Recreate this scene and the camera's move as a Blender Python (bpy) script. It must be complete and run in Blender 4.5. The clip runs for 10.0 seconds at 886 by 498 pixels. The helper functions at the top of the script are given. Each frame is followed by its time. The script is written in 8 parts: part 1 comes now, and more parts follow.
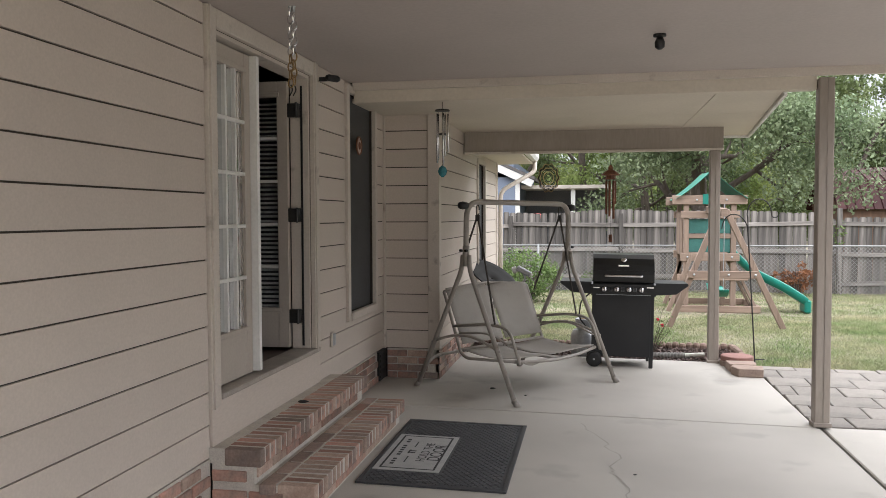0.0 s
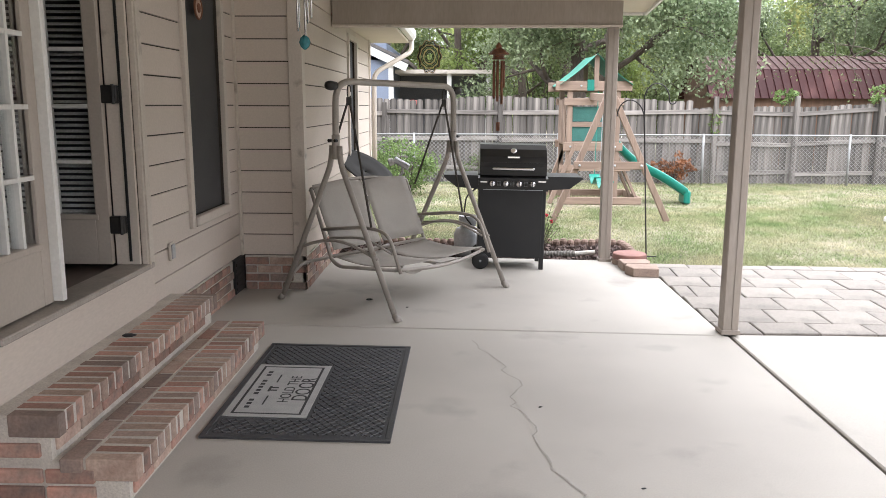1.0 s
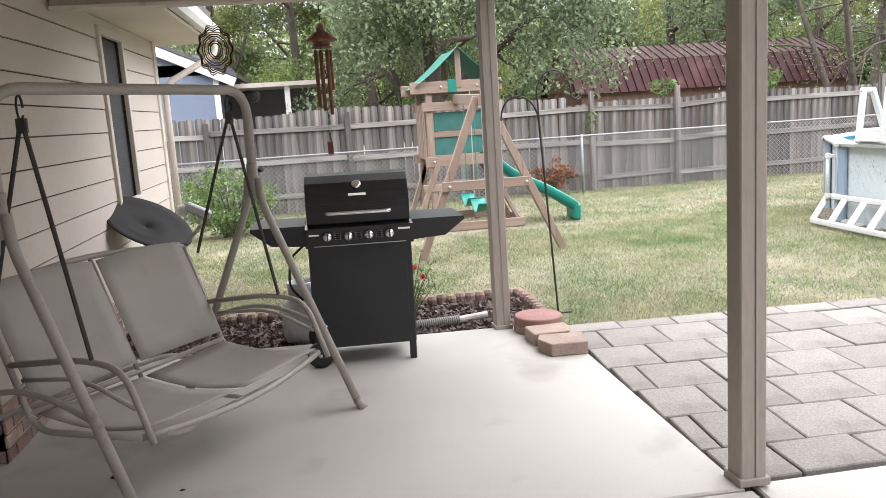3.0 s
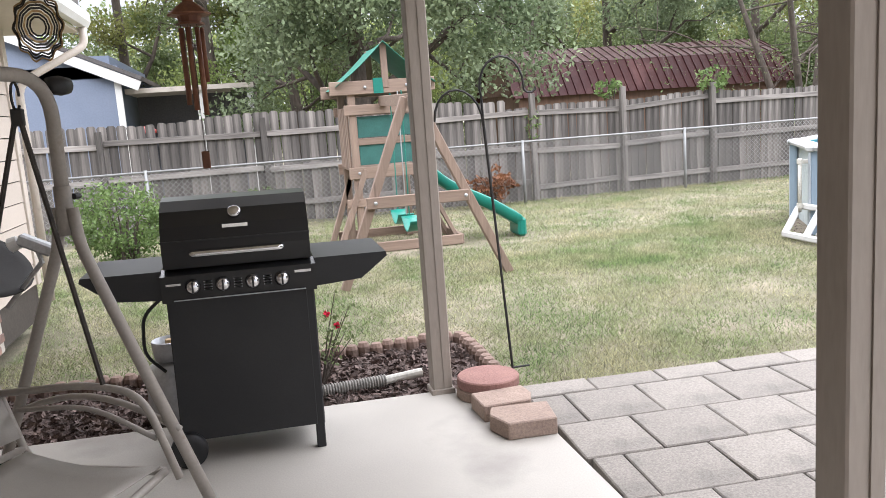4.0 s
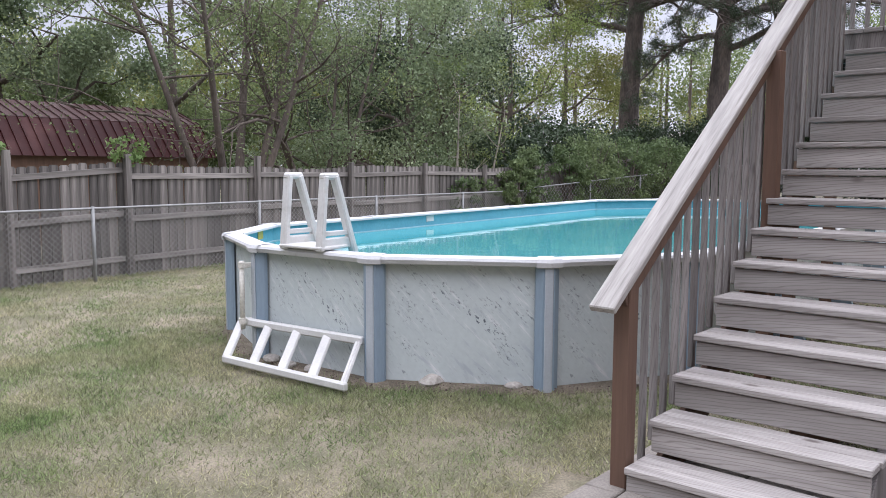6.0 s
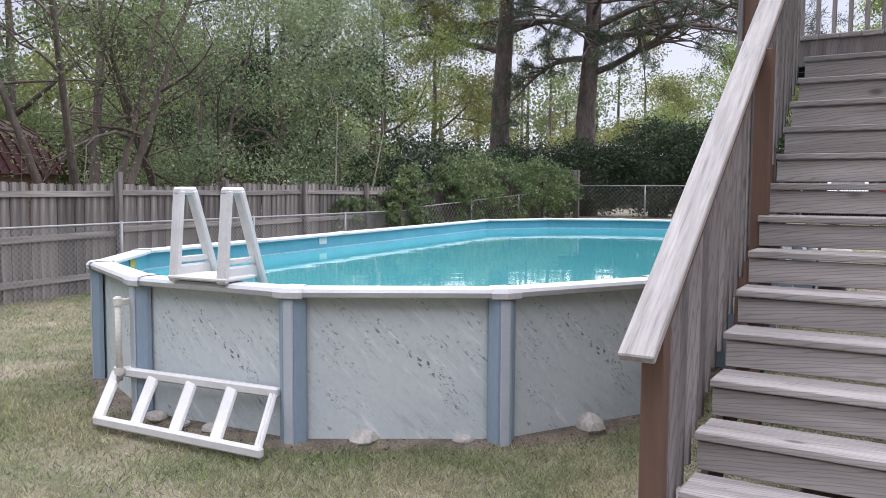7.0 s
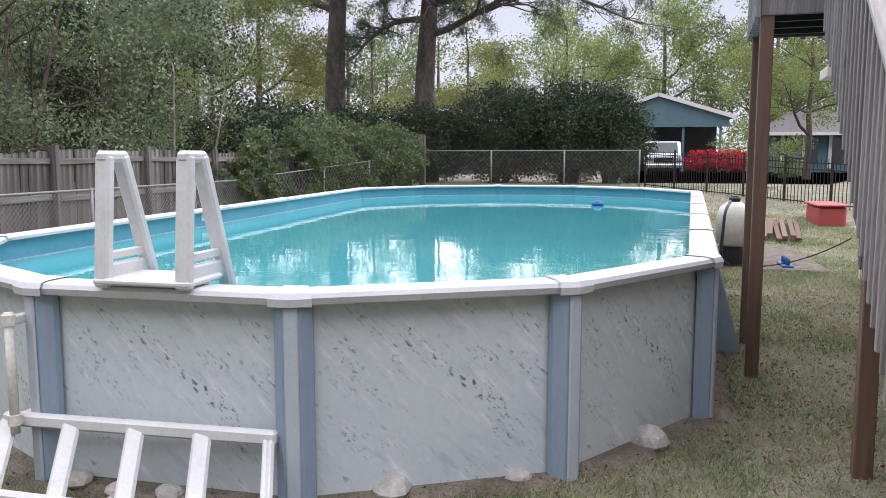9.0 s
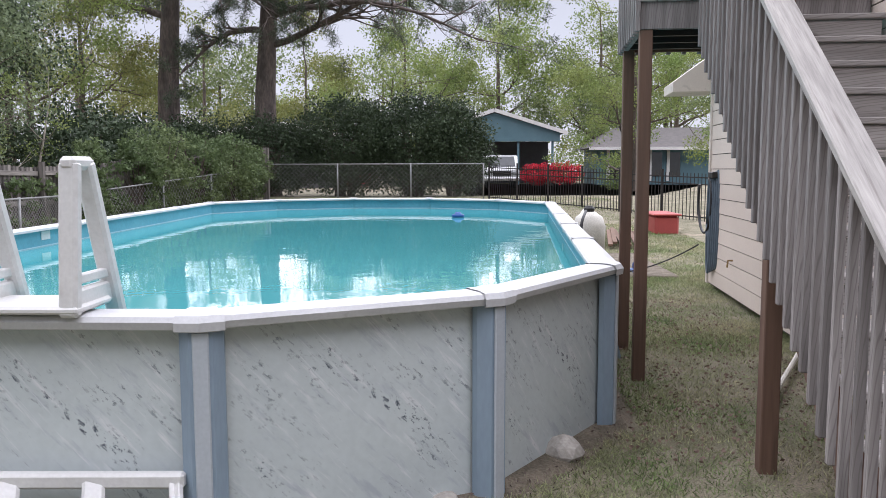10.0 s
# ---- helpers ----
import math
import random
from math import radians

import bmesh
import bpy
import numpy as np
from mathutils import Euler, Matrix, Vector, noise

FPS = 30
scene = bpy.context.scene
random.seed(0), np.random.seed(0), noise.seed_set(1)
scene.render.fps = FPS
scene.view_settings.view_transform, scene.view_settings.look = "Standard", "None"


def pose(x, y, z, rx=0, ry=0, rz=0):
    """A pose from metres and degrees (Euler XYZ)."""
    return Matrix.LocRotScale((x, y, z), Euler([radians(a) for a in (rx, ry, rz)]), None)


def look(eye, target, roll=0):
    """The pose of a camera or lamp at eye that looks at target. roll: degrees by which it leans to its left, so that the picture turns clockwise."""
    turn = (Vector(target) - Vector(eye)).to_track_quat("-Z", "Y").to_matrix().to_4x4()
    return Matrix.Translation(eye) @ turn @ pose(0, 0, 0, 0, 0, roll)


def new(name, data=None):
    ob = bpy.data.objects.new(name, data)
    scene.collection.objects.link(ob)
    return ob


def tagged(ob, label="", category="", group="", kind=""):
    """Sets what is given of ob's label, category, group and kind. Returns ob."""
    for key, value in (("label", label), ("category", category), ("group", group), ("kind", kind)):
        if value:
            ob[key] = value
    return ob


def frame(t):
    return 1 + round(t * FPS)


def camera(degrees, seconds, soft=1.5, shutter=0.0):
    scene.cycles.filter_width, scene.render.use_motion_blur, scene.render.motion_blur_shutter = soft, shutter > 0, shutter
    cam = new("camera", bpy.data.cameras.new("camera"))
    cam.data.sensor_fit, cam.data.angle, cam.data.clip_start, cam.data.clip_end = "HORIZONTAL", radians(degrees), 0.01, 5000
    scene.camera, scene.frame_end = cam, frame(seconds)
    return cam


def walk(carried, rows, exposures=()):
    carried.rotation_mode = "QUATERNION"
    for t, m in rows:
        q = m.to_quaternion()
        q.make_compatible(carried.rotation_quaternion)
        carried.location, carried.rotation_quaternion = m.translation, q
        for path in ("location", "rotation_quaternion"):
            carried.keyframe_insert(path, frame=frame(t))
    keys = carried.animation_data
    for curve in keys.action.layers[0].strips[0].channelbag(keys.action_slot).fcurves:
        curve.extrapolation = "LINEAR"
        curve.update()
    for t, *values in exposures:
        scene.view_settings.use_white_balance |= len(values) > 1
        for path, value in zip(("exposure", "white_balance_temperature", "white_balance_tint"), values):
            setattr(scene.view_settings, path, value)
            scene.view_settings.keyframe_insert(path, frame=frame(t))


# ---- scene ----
cam = camera(57.9, 10.0, soft=0.5)
PATH = [
    (0, (0.274, 1.212, 1.649), (-0.09, 3.177, 1.567), -0.2),
    (0.5, (0.175, 1.723, 1.623), (-0.08, 3.695, 1.403), -0.0),
    (1, (0.123, 2.242, 1.612), (0.077, 4.209, 1.256), 0.2),
    (1.5, (0.181, 2.909, 1.606), (0.161, 4.874, 1.234), 0.0),
    (2, (0.221, 3.596, 1.582), (0.396, 5.553, 1.208), 0.7),
    (2.5, (0.317, 4.268, 1.583), (0.558, 6.226, 1.252), -2.5),
    (2.7, (0.354, 4.539, 1.58), (0.599, 6.496, 1.245), -3.2),
    (3.8, (0.658, 6.047, 1.567), (1.07, 7.976, 1.238), -4.2),
    (4, (0.727, 6.3, 1.525), (1.163, 8.224, 1.197), -4.1),
    (4.5, (1.008, 6.876, 1.491), (1.612, 8.751, 1.145), -4.1),
    (5, (1.251, 7.454, 1.525), (2.294, 9.121, 1.157), -1.0),
    (5.5, (1.711, 7.944, 1.606), (3.158, 9.29, 1.3), -0.0),
    (6, (2.082, 8.451, 1.599), (3.674, 9.645, 1.395), 0.2),
    (7.3, (2.752, 9.693, 1.544), (4.616, 10.403, 1.4), 0.5),
    (7.5, (2.84, 9.866, 1.57), (4.746, 10.456, 1.431), 0.5),
    (8, (3.086, 10.288, 1.572), (4.997, 10.86, 1.43), 0.2),
    (8.5, (3.231, 10.677, 1.554), (5.142, 11.241, 1.38), 0.1),
    (9, (3.346, 11.031, 1.53), (5.278, 11.493, 1.297), -0.0),
    (9.5, (3.473, 11.272, 1.492), (5.427, 11.643, 1.283), -0.1),
    (10, (3.501, 11.437, 1.497), (5.49, 11.5, 1.299), -0.1),
]
walk(cam, [(t, look(eye, target, roll)) for t, eye, target, roll in PATH], exposures=[(0, 2.02, 6050, 13), (0.5, 2.5, 5950, 15), (1, 2.48, 6000, 14), (1.5, 2.33, 6000, 14), (2.5, 2.25, 6000, 14), (4, 2.14, 5950, 15), (4.5, 1.92, 5950, 16), (5, 1.88, 5900, 17), (6, 1.33, 5800, 19), (7.5, 1.34, 5800, 20), (10, 1.2, 5900, 19)])
SKY, SUN = 0.043, 3.4

# ---- world, sun ----
world = bpy.data.worlds.new("overcast")
scene.world = world
world.use_nodes = True
wn, wl = world.node_tree.nodes, world.node_tree.links
wn.clear()
sky = wn.new("ShaderNodeTexSky")
sky.sky_type, sky.sun_disc = "NISHITA", False
sky.sun_elevation, sky.sun_rotation = radians(60), radians(80)
sky.air_density, sky.dust_density = 1.0, 0.3
grey = wn.new("ShaderNodeHueSaturation")
grey.inputs["Saturation"].default_value = 0.1
back = wn.new("ShaderNodeBackground")
back.inputs["Strength"].default_value = SKY
wout = wn.new("ShaderNodeOutputWorld")
wl.new(sky.outputs[0], grey.inputs["Color"])
wl.new(grey.outputs[0], back.inputs["Color"])
wl.new(back.outputs[0], wout.inputs["Surface"])
sun = new("sun", bpy.data.lights.new("sun", "SUN"))
sun.data.energy, sun.data.angle, sun.data.color = SUN, radians(138), (1.0, 0.975, 0.94)
sun.matrix_world = look((7, 5.0, 26), (0, 4, 0))


# ---- materials ----
def mat(name, c1, c2=None, scale=3.0, rough=0.7, bump=0.15, fine=60.0, metal=0.0, stretch=(1, 1, 1), rand=0.0,
        island=0.0, fine_amt=0.18, spec=0.4, bump_dist=0.01, spots=None, spot_scale=1.0, spot_lo=0.55, spot_hi=0.7, turn=(0, 0, 0), bump_scale=None):
    """Two-scale noise colour with fine relief; rand: brightness by object, island: by loose piece; spots: stains of another colour."""
    m = bpy.data.materials.new(name)
    m.use_nodes = True
    n, l = m.node_tree.nodes, m.node_tree.links
    b = n["Principled BSDF"]
    tc = n.new("ShaderNodeTexCoord")
    mp = n.new("ShaderNodeMapping")
    mp.inputs["Scale"].default_value = stretch
    mp.inputs["Rotation"].default_value = [radians(a) for a in turn]
    l.new(tc.outputs["Object"], mp.inputs["Vector"])

    def noisy(sc, detail=4.0):
        t = n.new("ShaderNodeTexNoise")
        t.inputs["Scale"].default_value, t.inputs["Detail"].default_value = sc, detail
        l.new(mp.outputs[0], t.inputs["Vector"])
        return t

    def ramp(src, lo, hi):
        r = n.new("ShaderNodeMapRange")
        r.inputs["From Min"].default_value, r.inputs["From Max"].default_value = lo, hi
        l.new(src, r.inputs["Value"])
        return r.outputs[0]

    def mix(fac, a, bb, mode="MIX"):
        x = n.new("ShaderNodeMix")
        x.data_type, x.blend_type = "RGBA", mode
        for sock, v in ((x.inputs["Factor"], fac), (x.inputs["A"], a), (x.inputs["B"], bb)):
            if isinstance(v, (int, float)):
                sock.default_value = v
            elif isinstance(v, tuple):
                sock.default_value = (*v, 1)
            else:
                l.new(v, sock)
        return x.outputs["Result"]

    big = noisy(scale)
    small = noisy(fine, 6.0)
    c2 = c2 or tuple(c * 0.8 for c in c1)
    col = mix(ramp(big.outputs[0], 0.35, 0.65), c1, c2)
    if spots:
        sp = noisy(spot_scale, 8.0)
        col = mix(ramp(sp.outputs[0], spot_lo, spot_hi), col, spots)
    hsv = n.new("ShaderNodeHueSaturation")
    l.new(col, hsv.inputs["Color"])
    value = ramp(small.outputs[0], 0.25, 0.75)
    sc = n.new("ShaderNodeMath")
    sc.operation = "MULTIPLY_ADD"
    l.new(value, sc.inputs[0])
    sc.inputs[1].default_value, sc.inputs[2].default_value = 2 * fine_amt, 1 - fine_amt
    last = sc.outputs[0]
    if rand or island:
        if rand:
            src = n.new("ShaderNodeObjectInfo").outputs["Random"]
        else:
            src = n.new("ShaderNodeNewGeometry").outputs["Random Per Island"]
        amt = rand or island
        r = n.new("ShaderNodeMath")
        r.operation = "MULTIPLY_ADD"
        l.new(src, r.inputs[0])
        r.inputs[1].default_value, r.inputs[2].default_value = 2 * amt, 1 - amt
        mu = n.new("ShaderNodeMath")
        mu.operation = "MULTIPLY"
        l.new(last, mu.inputs[0]), l.new(r.outputs[0], mu.inputs[1])
        last = mu.outputs[0]
    l.new(last, hsv.inputs["Value"])
    l.new(hsv.outputs[0], b.inputs["Base Color"])
    b.inputs["Roughness"].default_value, b.inputs["Metallic"].default_value = rough, metal
    b.inputs["Specular IOR Level"].default_value = spec
    if bump:
        bp = n.new("ShaderNodeBump")
        bp.inputs["Strength"].default_value, bp.inputs["Distance"].default_value = bump, bump_dist
        if bump_scale:
            l.new(noisy(bump_scale, 5.0).outputs[0], bp.inputs["Height"])
        else:
            l.new(small.outputs[0], bp.inputs["Height"])
        l.new(bp.outputs[0], b.inputs["Normal"])
    return m


def leafmat(name, c1, c2, scale=0.6, trans=0.35, rough=0.55, vary=0.3):
    m = mat(name, c1, c2, scale=scale, rough=rough, bump=0, fine=9, island=vary, fine_amt=0.15, spec=0.3)
    n, l = m.node_tree.nodes, m.node_tree.links
    b = n["Principled BSDF"]
    tr = n.new("ShaderNodeBsdfTranslucent")
    l.new(b.inputs["Base Color"].links[0].from_socket, tr.inputs["Color"])
    mx = n.new("ShaderNodeMixShader")
    mx.inputs[0].default_value = trans
    l.new(b.outputs[0], mx.inputs[1]), l.new(tr.outputs[0], mx.inputs[2])
    l.new(mx.outputs[0], n["Material Output"].inputs["Surface"])
    return m


def woodmat(name, c1, c2, axis, rough=0.8, rand=0.15, grain=22.0, dark=(0.05, 0.04, 0.035), streak=0.16, lo=0.62):
    """Weathered timber with grain that runs along axis (0, 1 or 2)."""
    st = [1.0, 1.0, 1.0]
    st[axis] = 0.06
    m = mat(name, c1, c2, scale=grain, rough=rough, bump=0.35, fine=grain * 4, stretch=tuple(st), rand=rand, fine_amt=streak,
            spots=dark, spot_scale=grain * 1.3, spot_lo=lo, spot_hi=lo + 0.28, bump_dist=0.004)
    return m


def grainmat(name, c1, c2, axis, dark, rand=0.18, rings=34.0):
    """Bleached softwood: growth rings drawn out along axis, and scattered knots."""
    m = woodmat(name, c1, c2, axis, rand=rand, grain=16, dark=dark)
    n, l = m.node_tree.nodes, m.node_tree.links
    b = n["Principled BSDF"]
    src = b.inputs["Base Color"].links[0].from_socket
    tc = n.new("ShaderNodeTexCoord")
    st = [1.0, 1.0, 1.0]
    st[axis] = 0.10
    mp = n.new("ShaderNodeMapping")
    mp.inputs["Scale"].default_value = st
    l.new(tc.outputs["Object"], mp.inputs["Vector"])
    w = n.new("ShaderNodeTexWave")
    w.wave_type, w.bands_direction = "BANDS", "DIAGONAL"
    w.inputs["Scale"].default_value, w.inputs["Distortion"].default_value = rings, 9.0
    w.inputs["Detail"].default_value, w.inputs["Detail Scale"].default_value = 2.0, 0.55
    l.new(mp.outputs[0], w.inputs["Vector"])
    r = n.new("ShaderNodeMapRange")
    r.inputs["From Min"].default_value, r.inputs["From Max"].default_value = 0.25, 0.0
    r.inputs["To Max"].default_value = 0.42
    l.new(w.outputs["Fac"], r.inputs["Value"])
    st2 = [1.0, 1.0, 1.0]
    st2[axis] = 0.45
    mp2 = n.new("ShaderNodeMapping")
    mp2.inputs["Scale"].default_value = st2
    l.new(tc.outputs["Object"], mp2.inputs["Vector"])
    v = n.new("ShaderNodeTexVoronoi")
    v.inputs["Scale"].default_value = 5.0
    l.new(mp2.outputs[0], v.inputs["Vector"])
    k = n.new("ShaderNodeMapRange")
    k.inputs["From Min"].default_value, k.inputs["From Max"].default_value = 0.13, 0.05
    k.inputs["To Max"].default_value = 0.85
    l.new(v.outputs["Distance"], k.inputs["Value"])
    for fac in (r.outputs[0], k.outputs[0]):
        x = n.new("ShaderNodeMix")
        x.data_type = "RGBA"
        x.inputs["B"].default_value = (*dark, 1)
        l.new(fac, x.inputs["Factor"]), l.new(src, x.inputs["A"])
        src = x.outputs["Result"]
    l.new(src, b.inputs["Base Color"])
    return m


SIDING = mat("siding_paint", (0.57, 0.50, 0.435), (0.53, 0.465, 0.405), scale=1.2, rough=0.65, bump=0.12, fine=90, stretch=(1, 0.3, 1), rand=0.04, fine_amt=0.06, bump_dist=0.003)
# near black, so that gaps between siding boards pass for lap shadows
WALLBACK = mat("shadow_gap_backing", (0.07, 0.06, 0.05), (0.06, 0.05, 0.042), scale=2, rough=0.9, fine=50)
TRIM = mat("trim_paint", (0.58, 0.52, 0.455), (0.53, 0.475, 0.415), scale=2, rough=0.55, bump=0.08, fine=70, fine_amt=0.07, spots=(0.33, 0.29, 0.25), spot_scale=6, spot_lo=0.62, spot_hi=0.75)
POSTPAINT = mat("post_paint", (0.33, 0.285, 0.245), (0.30, 0.26, 0.22), scale=3, rough=0.6, bump=0.1, fine=60, stretch=(1, 1, 0.2), fine_amt=0.08)
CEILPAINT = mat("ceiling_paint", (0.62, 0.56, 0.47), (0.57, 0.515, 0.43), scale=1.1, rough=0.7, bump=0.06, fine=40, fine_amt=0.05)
# same ceiling paint, with the near porch's shade put into the colour
CEILSHADED = mat("shaded_ceiling_paint", (0.46, 0.41, 0.38), (0.43, 0.385, 0.355), scale=1.1, rough=0.7, bump=0.06, fine=40, fine_amt=0.05)
CONCRETE = mat("concrete", (0.455, 0.43, 0.385), (0.40, 0.375, 0.335), scale=0.9, rough=0.85, bump=0.12, fine=140, fine_amt=0.08, bump_dist=0.003,
               spots=(0.27, 0.25, 0.225), spot_scale=1.5, spot_lo=0.58, spot_hi=0.78)
CONCDARK = mat("joint_dirt", (0.10, 0.09, 0.075), (0.07, 0.065, 0.055), scale=8, rough=0.95, fine=70)
PAVER = mat("paver_concrete", (0.245, 0.222, 0.195), (0.20, 0.182, 0.16), scale=2.3, rough=0.9, bump=0.45, fine=120, rand=0.12, fine_amt=0.3, bump_dist=0.004,
            spots=(0.14, 0.128, 0.115), spot_scale=4.5, spot_lo=0.58, spot_hi=0.75)
BRICK = mat("brick_clay", (0.40, 0.225, 0.175), (0.31, 0.205, 0.165), scale=9, rough=0.88, bump=0.4, fine=70, rand=0.38, fine_amt=0.2, bump_dist=0.004,
            spots=(0.22, 0.165, 0.14), spot_scale=14, spot_lo=0.55, spot_hi=0.72)
BRICKTAN = mat("brick_clay_tan", (0.43, 0.33, 0.265), (0.32, 0.225, 0.18), scale=11, rough=0.88, bump=0.4, fine=70, rand=0.25, fine_amt=0.2, bump_dist=0.004)
BRICKGREY = mat("brick_clay_worn", (0.32, 0.235, 0.195), (0.235, 0.185, 0.16), scale=11, rough=0.9, bump=0.4, fine=70, rand=0.3, fine_amt=0.2, bump_dist=0.004)
MORTAR = mat("mortar", (0.56, 0.52, 0.46), (0.46, 0.425, 0.38), scale=7, rough=0.95, bump=0.4, fine=110, fine_amt=0.15)
RUBBER = mat("black_rubber", (0.06, 0.061, 0.066), (0.047, 0.048, 0.052), scale=5, rough=0.6, bump=0.2, fine=150, fine_amt=0.2, spots=(0.10, 0.095, 0.09), spot_scale=9, spot_lo=0.6, spot_hi=0.85)
MATPANEL = mat("mat_panel", (0.42, 0.42, 0.41), (0.37, 0.37, 0.365), scale=12, rough=0.85, bump=0.3, fine=220, fine_amt=0.15)
INK = mat("black_print", (0.04, 0.04, 0.042), rough=0.8, bump=0)
BLACKPAINT = mat("grill_black_enamel", (0.010, 0.010, 0.011), (0.014, 0.014, 0.014), scale=4, rough=0.32, bump=0.02, fine=200, fine_amt=0.1, spec=0.5)
BLACKMATT = mat("black_steel_satin", (0.014, 0.0145, 0.016), (0.02, 0.02, 0.021), scale=3, rough=0.45, bump=0.02, fine=160, fine_amt=0.12)
BLACKIRON = mat("black_iron", (0.02, 0.02, 0.021), (0.028, 0.025, 0.022), scale=9, rough=0.5, bump=0.05, fine=90)
CHROME = mat("chrome", (0.75, 0.75, 0.76), (0.68, 0.68, 0.69), scale=4, rough=0.18, bump=0, metal=1.0, fine_amt=0.03)
GALV = mat("galvanised_steel", (0.47, 0.48, 0.49), (0.38, 0.39, 0.40), scale=12, rough=0.45, bump=0.05, metal=0.6, fine_amt=0.1)
SILLMETAL = mat("worn_threshold", (0.40, 0.36, 0.315), (0.33, 0.30, 0.26), scale=7, rough=0.5, bump=0.05, fine=80, metal=0.1, fine_amt=0.12)
BRASS = mat("aged_brass", (0.45, 0.32, 0.16), (0.3, 0.2, 0.1), scale=14, rough=0.4, metal=0.8, bump=0.05)
SWINGTUBE = mat("taupe_powder_coat", (0.33, 0.30, 0.265), (0.29, 0.265, 0.235), scale=6, rough=0.5, bump=0.04, fine=80, fine_amt=0.08, spots=(0.22, 0.18, 0.14), spot_scale=11, spot_lo=0.66, spot_hi=0.76)
SLING = mat("sling_fabric", (0.36, 0.335, 0.30), (0.315, 0.295, 0.265), scale=2.5, rough=0.85, bump=0.25, fine=300, fine_amt=0.12, bump_dist=0.002, spots=(0.27, 0.25, 0.225), spot_scale=3, spot_lo=0.55, spot_hi=0.8)
STRAP = mat("dark_webbing", (0.06, 0.052, 0.045), (0.045, 0.04, 0.035), scale=30, rough=0.9, bump=0.2, fine=200)
DISH = mat("dish_grey", (0.04, 0.039, 0.038), (0.033, 0.032, 0.031), scale=4, rough=0.8, bump=0.03, fine=90, fine_amt=0.06, spec=0.1)
WHITEPLASTIC = mat("white_plastic", (0.63, 0.625, 0.61), (0.57, 0.565, 0.55), scale=5, rough=0.45, bump=0.03, fine=60, fine_amt=0.06, spots=(0.5, 0.49, 0.46), spot_scale=7, spot_lo=0.62, spot_hi=0.8)
WHITEPAINT = mat("white_paint", (0.74, 0.73, 0.70), (0.68, 0.67, 0.64), scale=4, rough=0.5, bump=0.04, fine=60, fine_amt=0.06)
POOLRIM = mat("pool_ledge_white", (0.58, 0.585, 0.59), (0.51, 0.515, 0.525), scale=3, rough=0.5, bump=0.04, fine=70, fine_amt=0.06, spots=(0.42, 0.41, 0.39), spot_scale=9, spot_lo=0.66, spot_hi=0.8)
POOLBLUE = mat("pool_upright_blue", (0.27, 0.345, 0.42), (0.24, 0.31, 0.38), scale=3, rough=0.5, bump=0.03, fine=60, stretch=(1, 1, 0.25), fine_amt=0.06)
POOLSTRIP = mat("pool_upright_pale", (0.44, 0.475, 0.51), (0.40, 0.435, 0.47), scale=4, rough=0.5, bump=0.03, fine=60, fine_amt=0.06)
LINER = mat("pool_liner_blue", (0.10, 0.33, 0.43), (0.13, 0.38, 0.47), scale=2, rough=0.35, bump=0.05, fine=30, fine_amt=0.1)
LINERPALE = mat("pool_liner_band", (0.42, 0.60, 0.66), (0.33, 0.53, 0.62), scale=6, rough=0.35, bump=0.03, fine=40)
GREENPLASTIC = mat("green_plastic", (0.012, 0.20, 0.15), (0.014, 0.17, 0.13), scale=4, rough=0.35, bump=0.03, fine=70, fine_amt=0.08)
GREENPANEL = mat("green_mesh_panel", (0.045, 0.15, 0.13), (0.035, 0.12, 0.105), scale=5, rough=0.6, bump=0.2, fine=120, fine_amt=0.15)
GREENTARP = mat("green_vinyl_tarp", (0.03, 0.19, 0.135), (0.025, 0.16, 0.115), scale=3, rough=0.5, bump=0.2, fine=12, fine_amt=0.12)
PLAYWOOD_X = woodmat("playset_cedar_x", (0.29, 0.215, 0.165), (0.235, 0.17, 0.13), 0, rand=0.1)
PLAYWOOD_Z = woodmat("playset_cedar_z", (0.28, 0.205, 0.158), (0.225, 0.165, 0.127), 2, rand=0.1)
FENCEWOOD = woodmat("weathered_fence_wood", (0.19, 0.172, 0.156), (0.08, 0.072, 0.065), 2, rand=0.42, grain=14, dark=(0.045, 0.04, 0.034), streak=0.42, lo=0.52)
FENCERAIL = woodmat("weathered_fence_rail", (0.28, 0.257, 0.234), (0.165, 0.15, 0.135), 0, rand=0.25, grain=14, streak=0.35, lo=0.55)
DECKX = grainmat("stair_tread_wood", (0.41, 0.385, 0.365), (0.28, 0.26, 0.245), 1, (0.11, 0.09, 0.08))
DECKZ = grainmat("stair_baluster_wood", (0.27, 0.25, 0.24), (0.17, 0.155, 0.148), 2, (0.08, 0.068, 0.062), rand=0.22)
RAILWOOD = woodmat("hand_rail_wood", (0.40, 0.38, 0.355), (0.30, 0.285, 0.265), 0, rand=0.05, grain=34, dark=(0.13, 0.11, 0.10), streak=0.22, lo=0.58)
STAINWOOD = woodmat("brown_stained_post", (0.15, 0.09, 0.062), (0.115, 0.07, 0.05), 2, rand=0.1, grain=14, dark=(0.04, 0.028, 0.02))
BARK = mat("bark_grey_brown", (0.13, 0.105, 0.085), (0.085, 0.07, 0.058), scale=5, rough=0.95, bump=0.7, fine=22, stretch=(1, 1, 0.3), fine_amt=0.3, bump_dist=0.03)
BARKPINE = mat("pine_bark", (0.17, 0.138, 0.122), (0.095, 0.08, 0.073), scale=4, rough=0.95, bump=0.8, fine=14, stretch=(1, 1, 0.35), fine_amt=0.35, bump_dist=0.05)
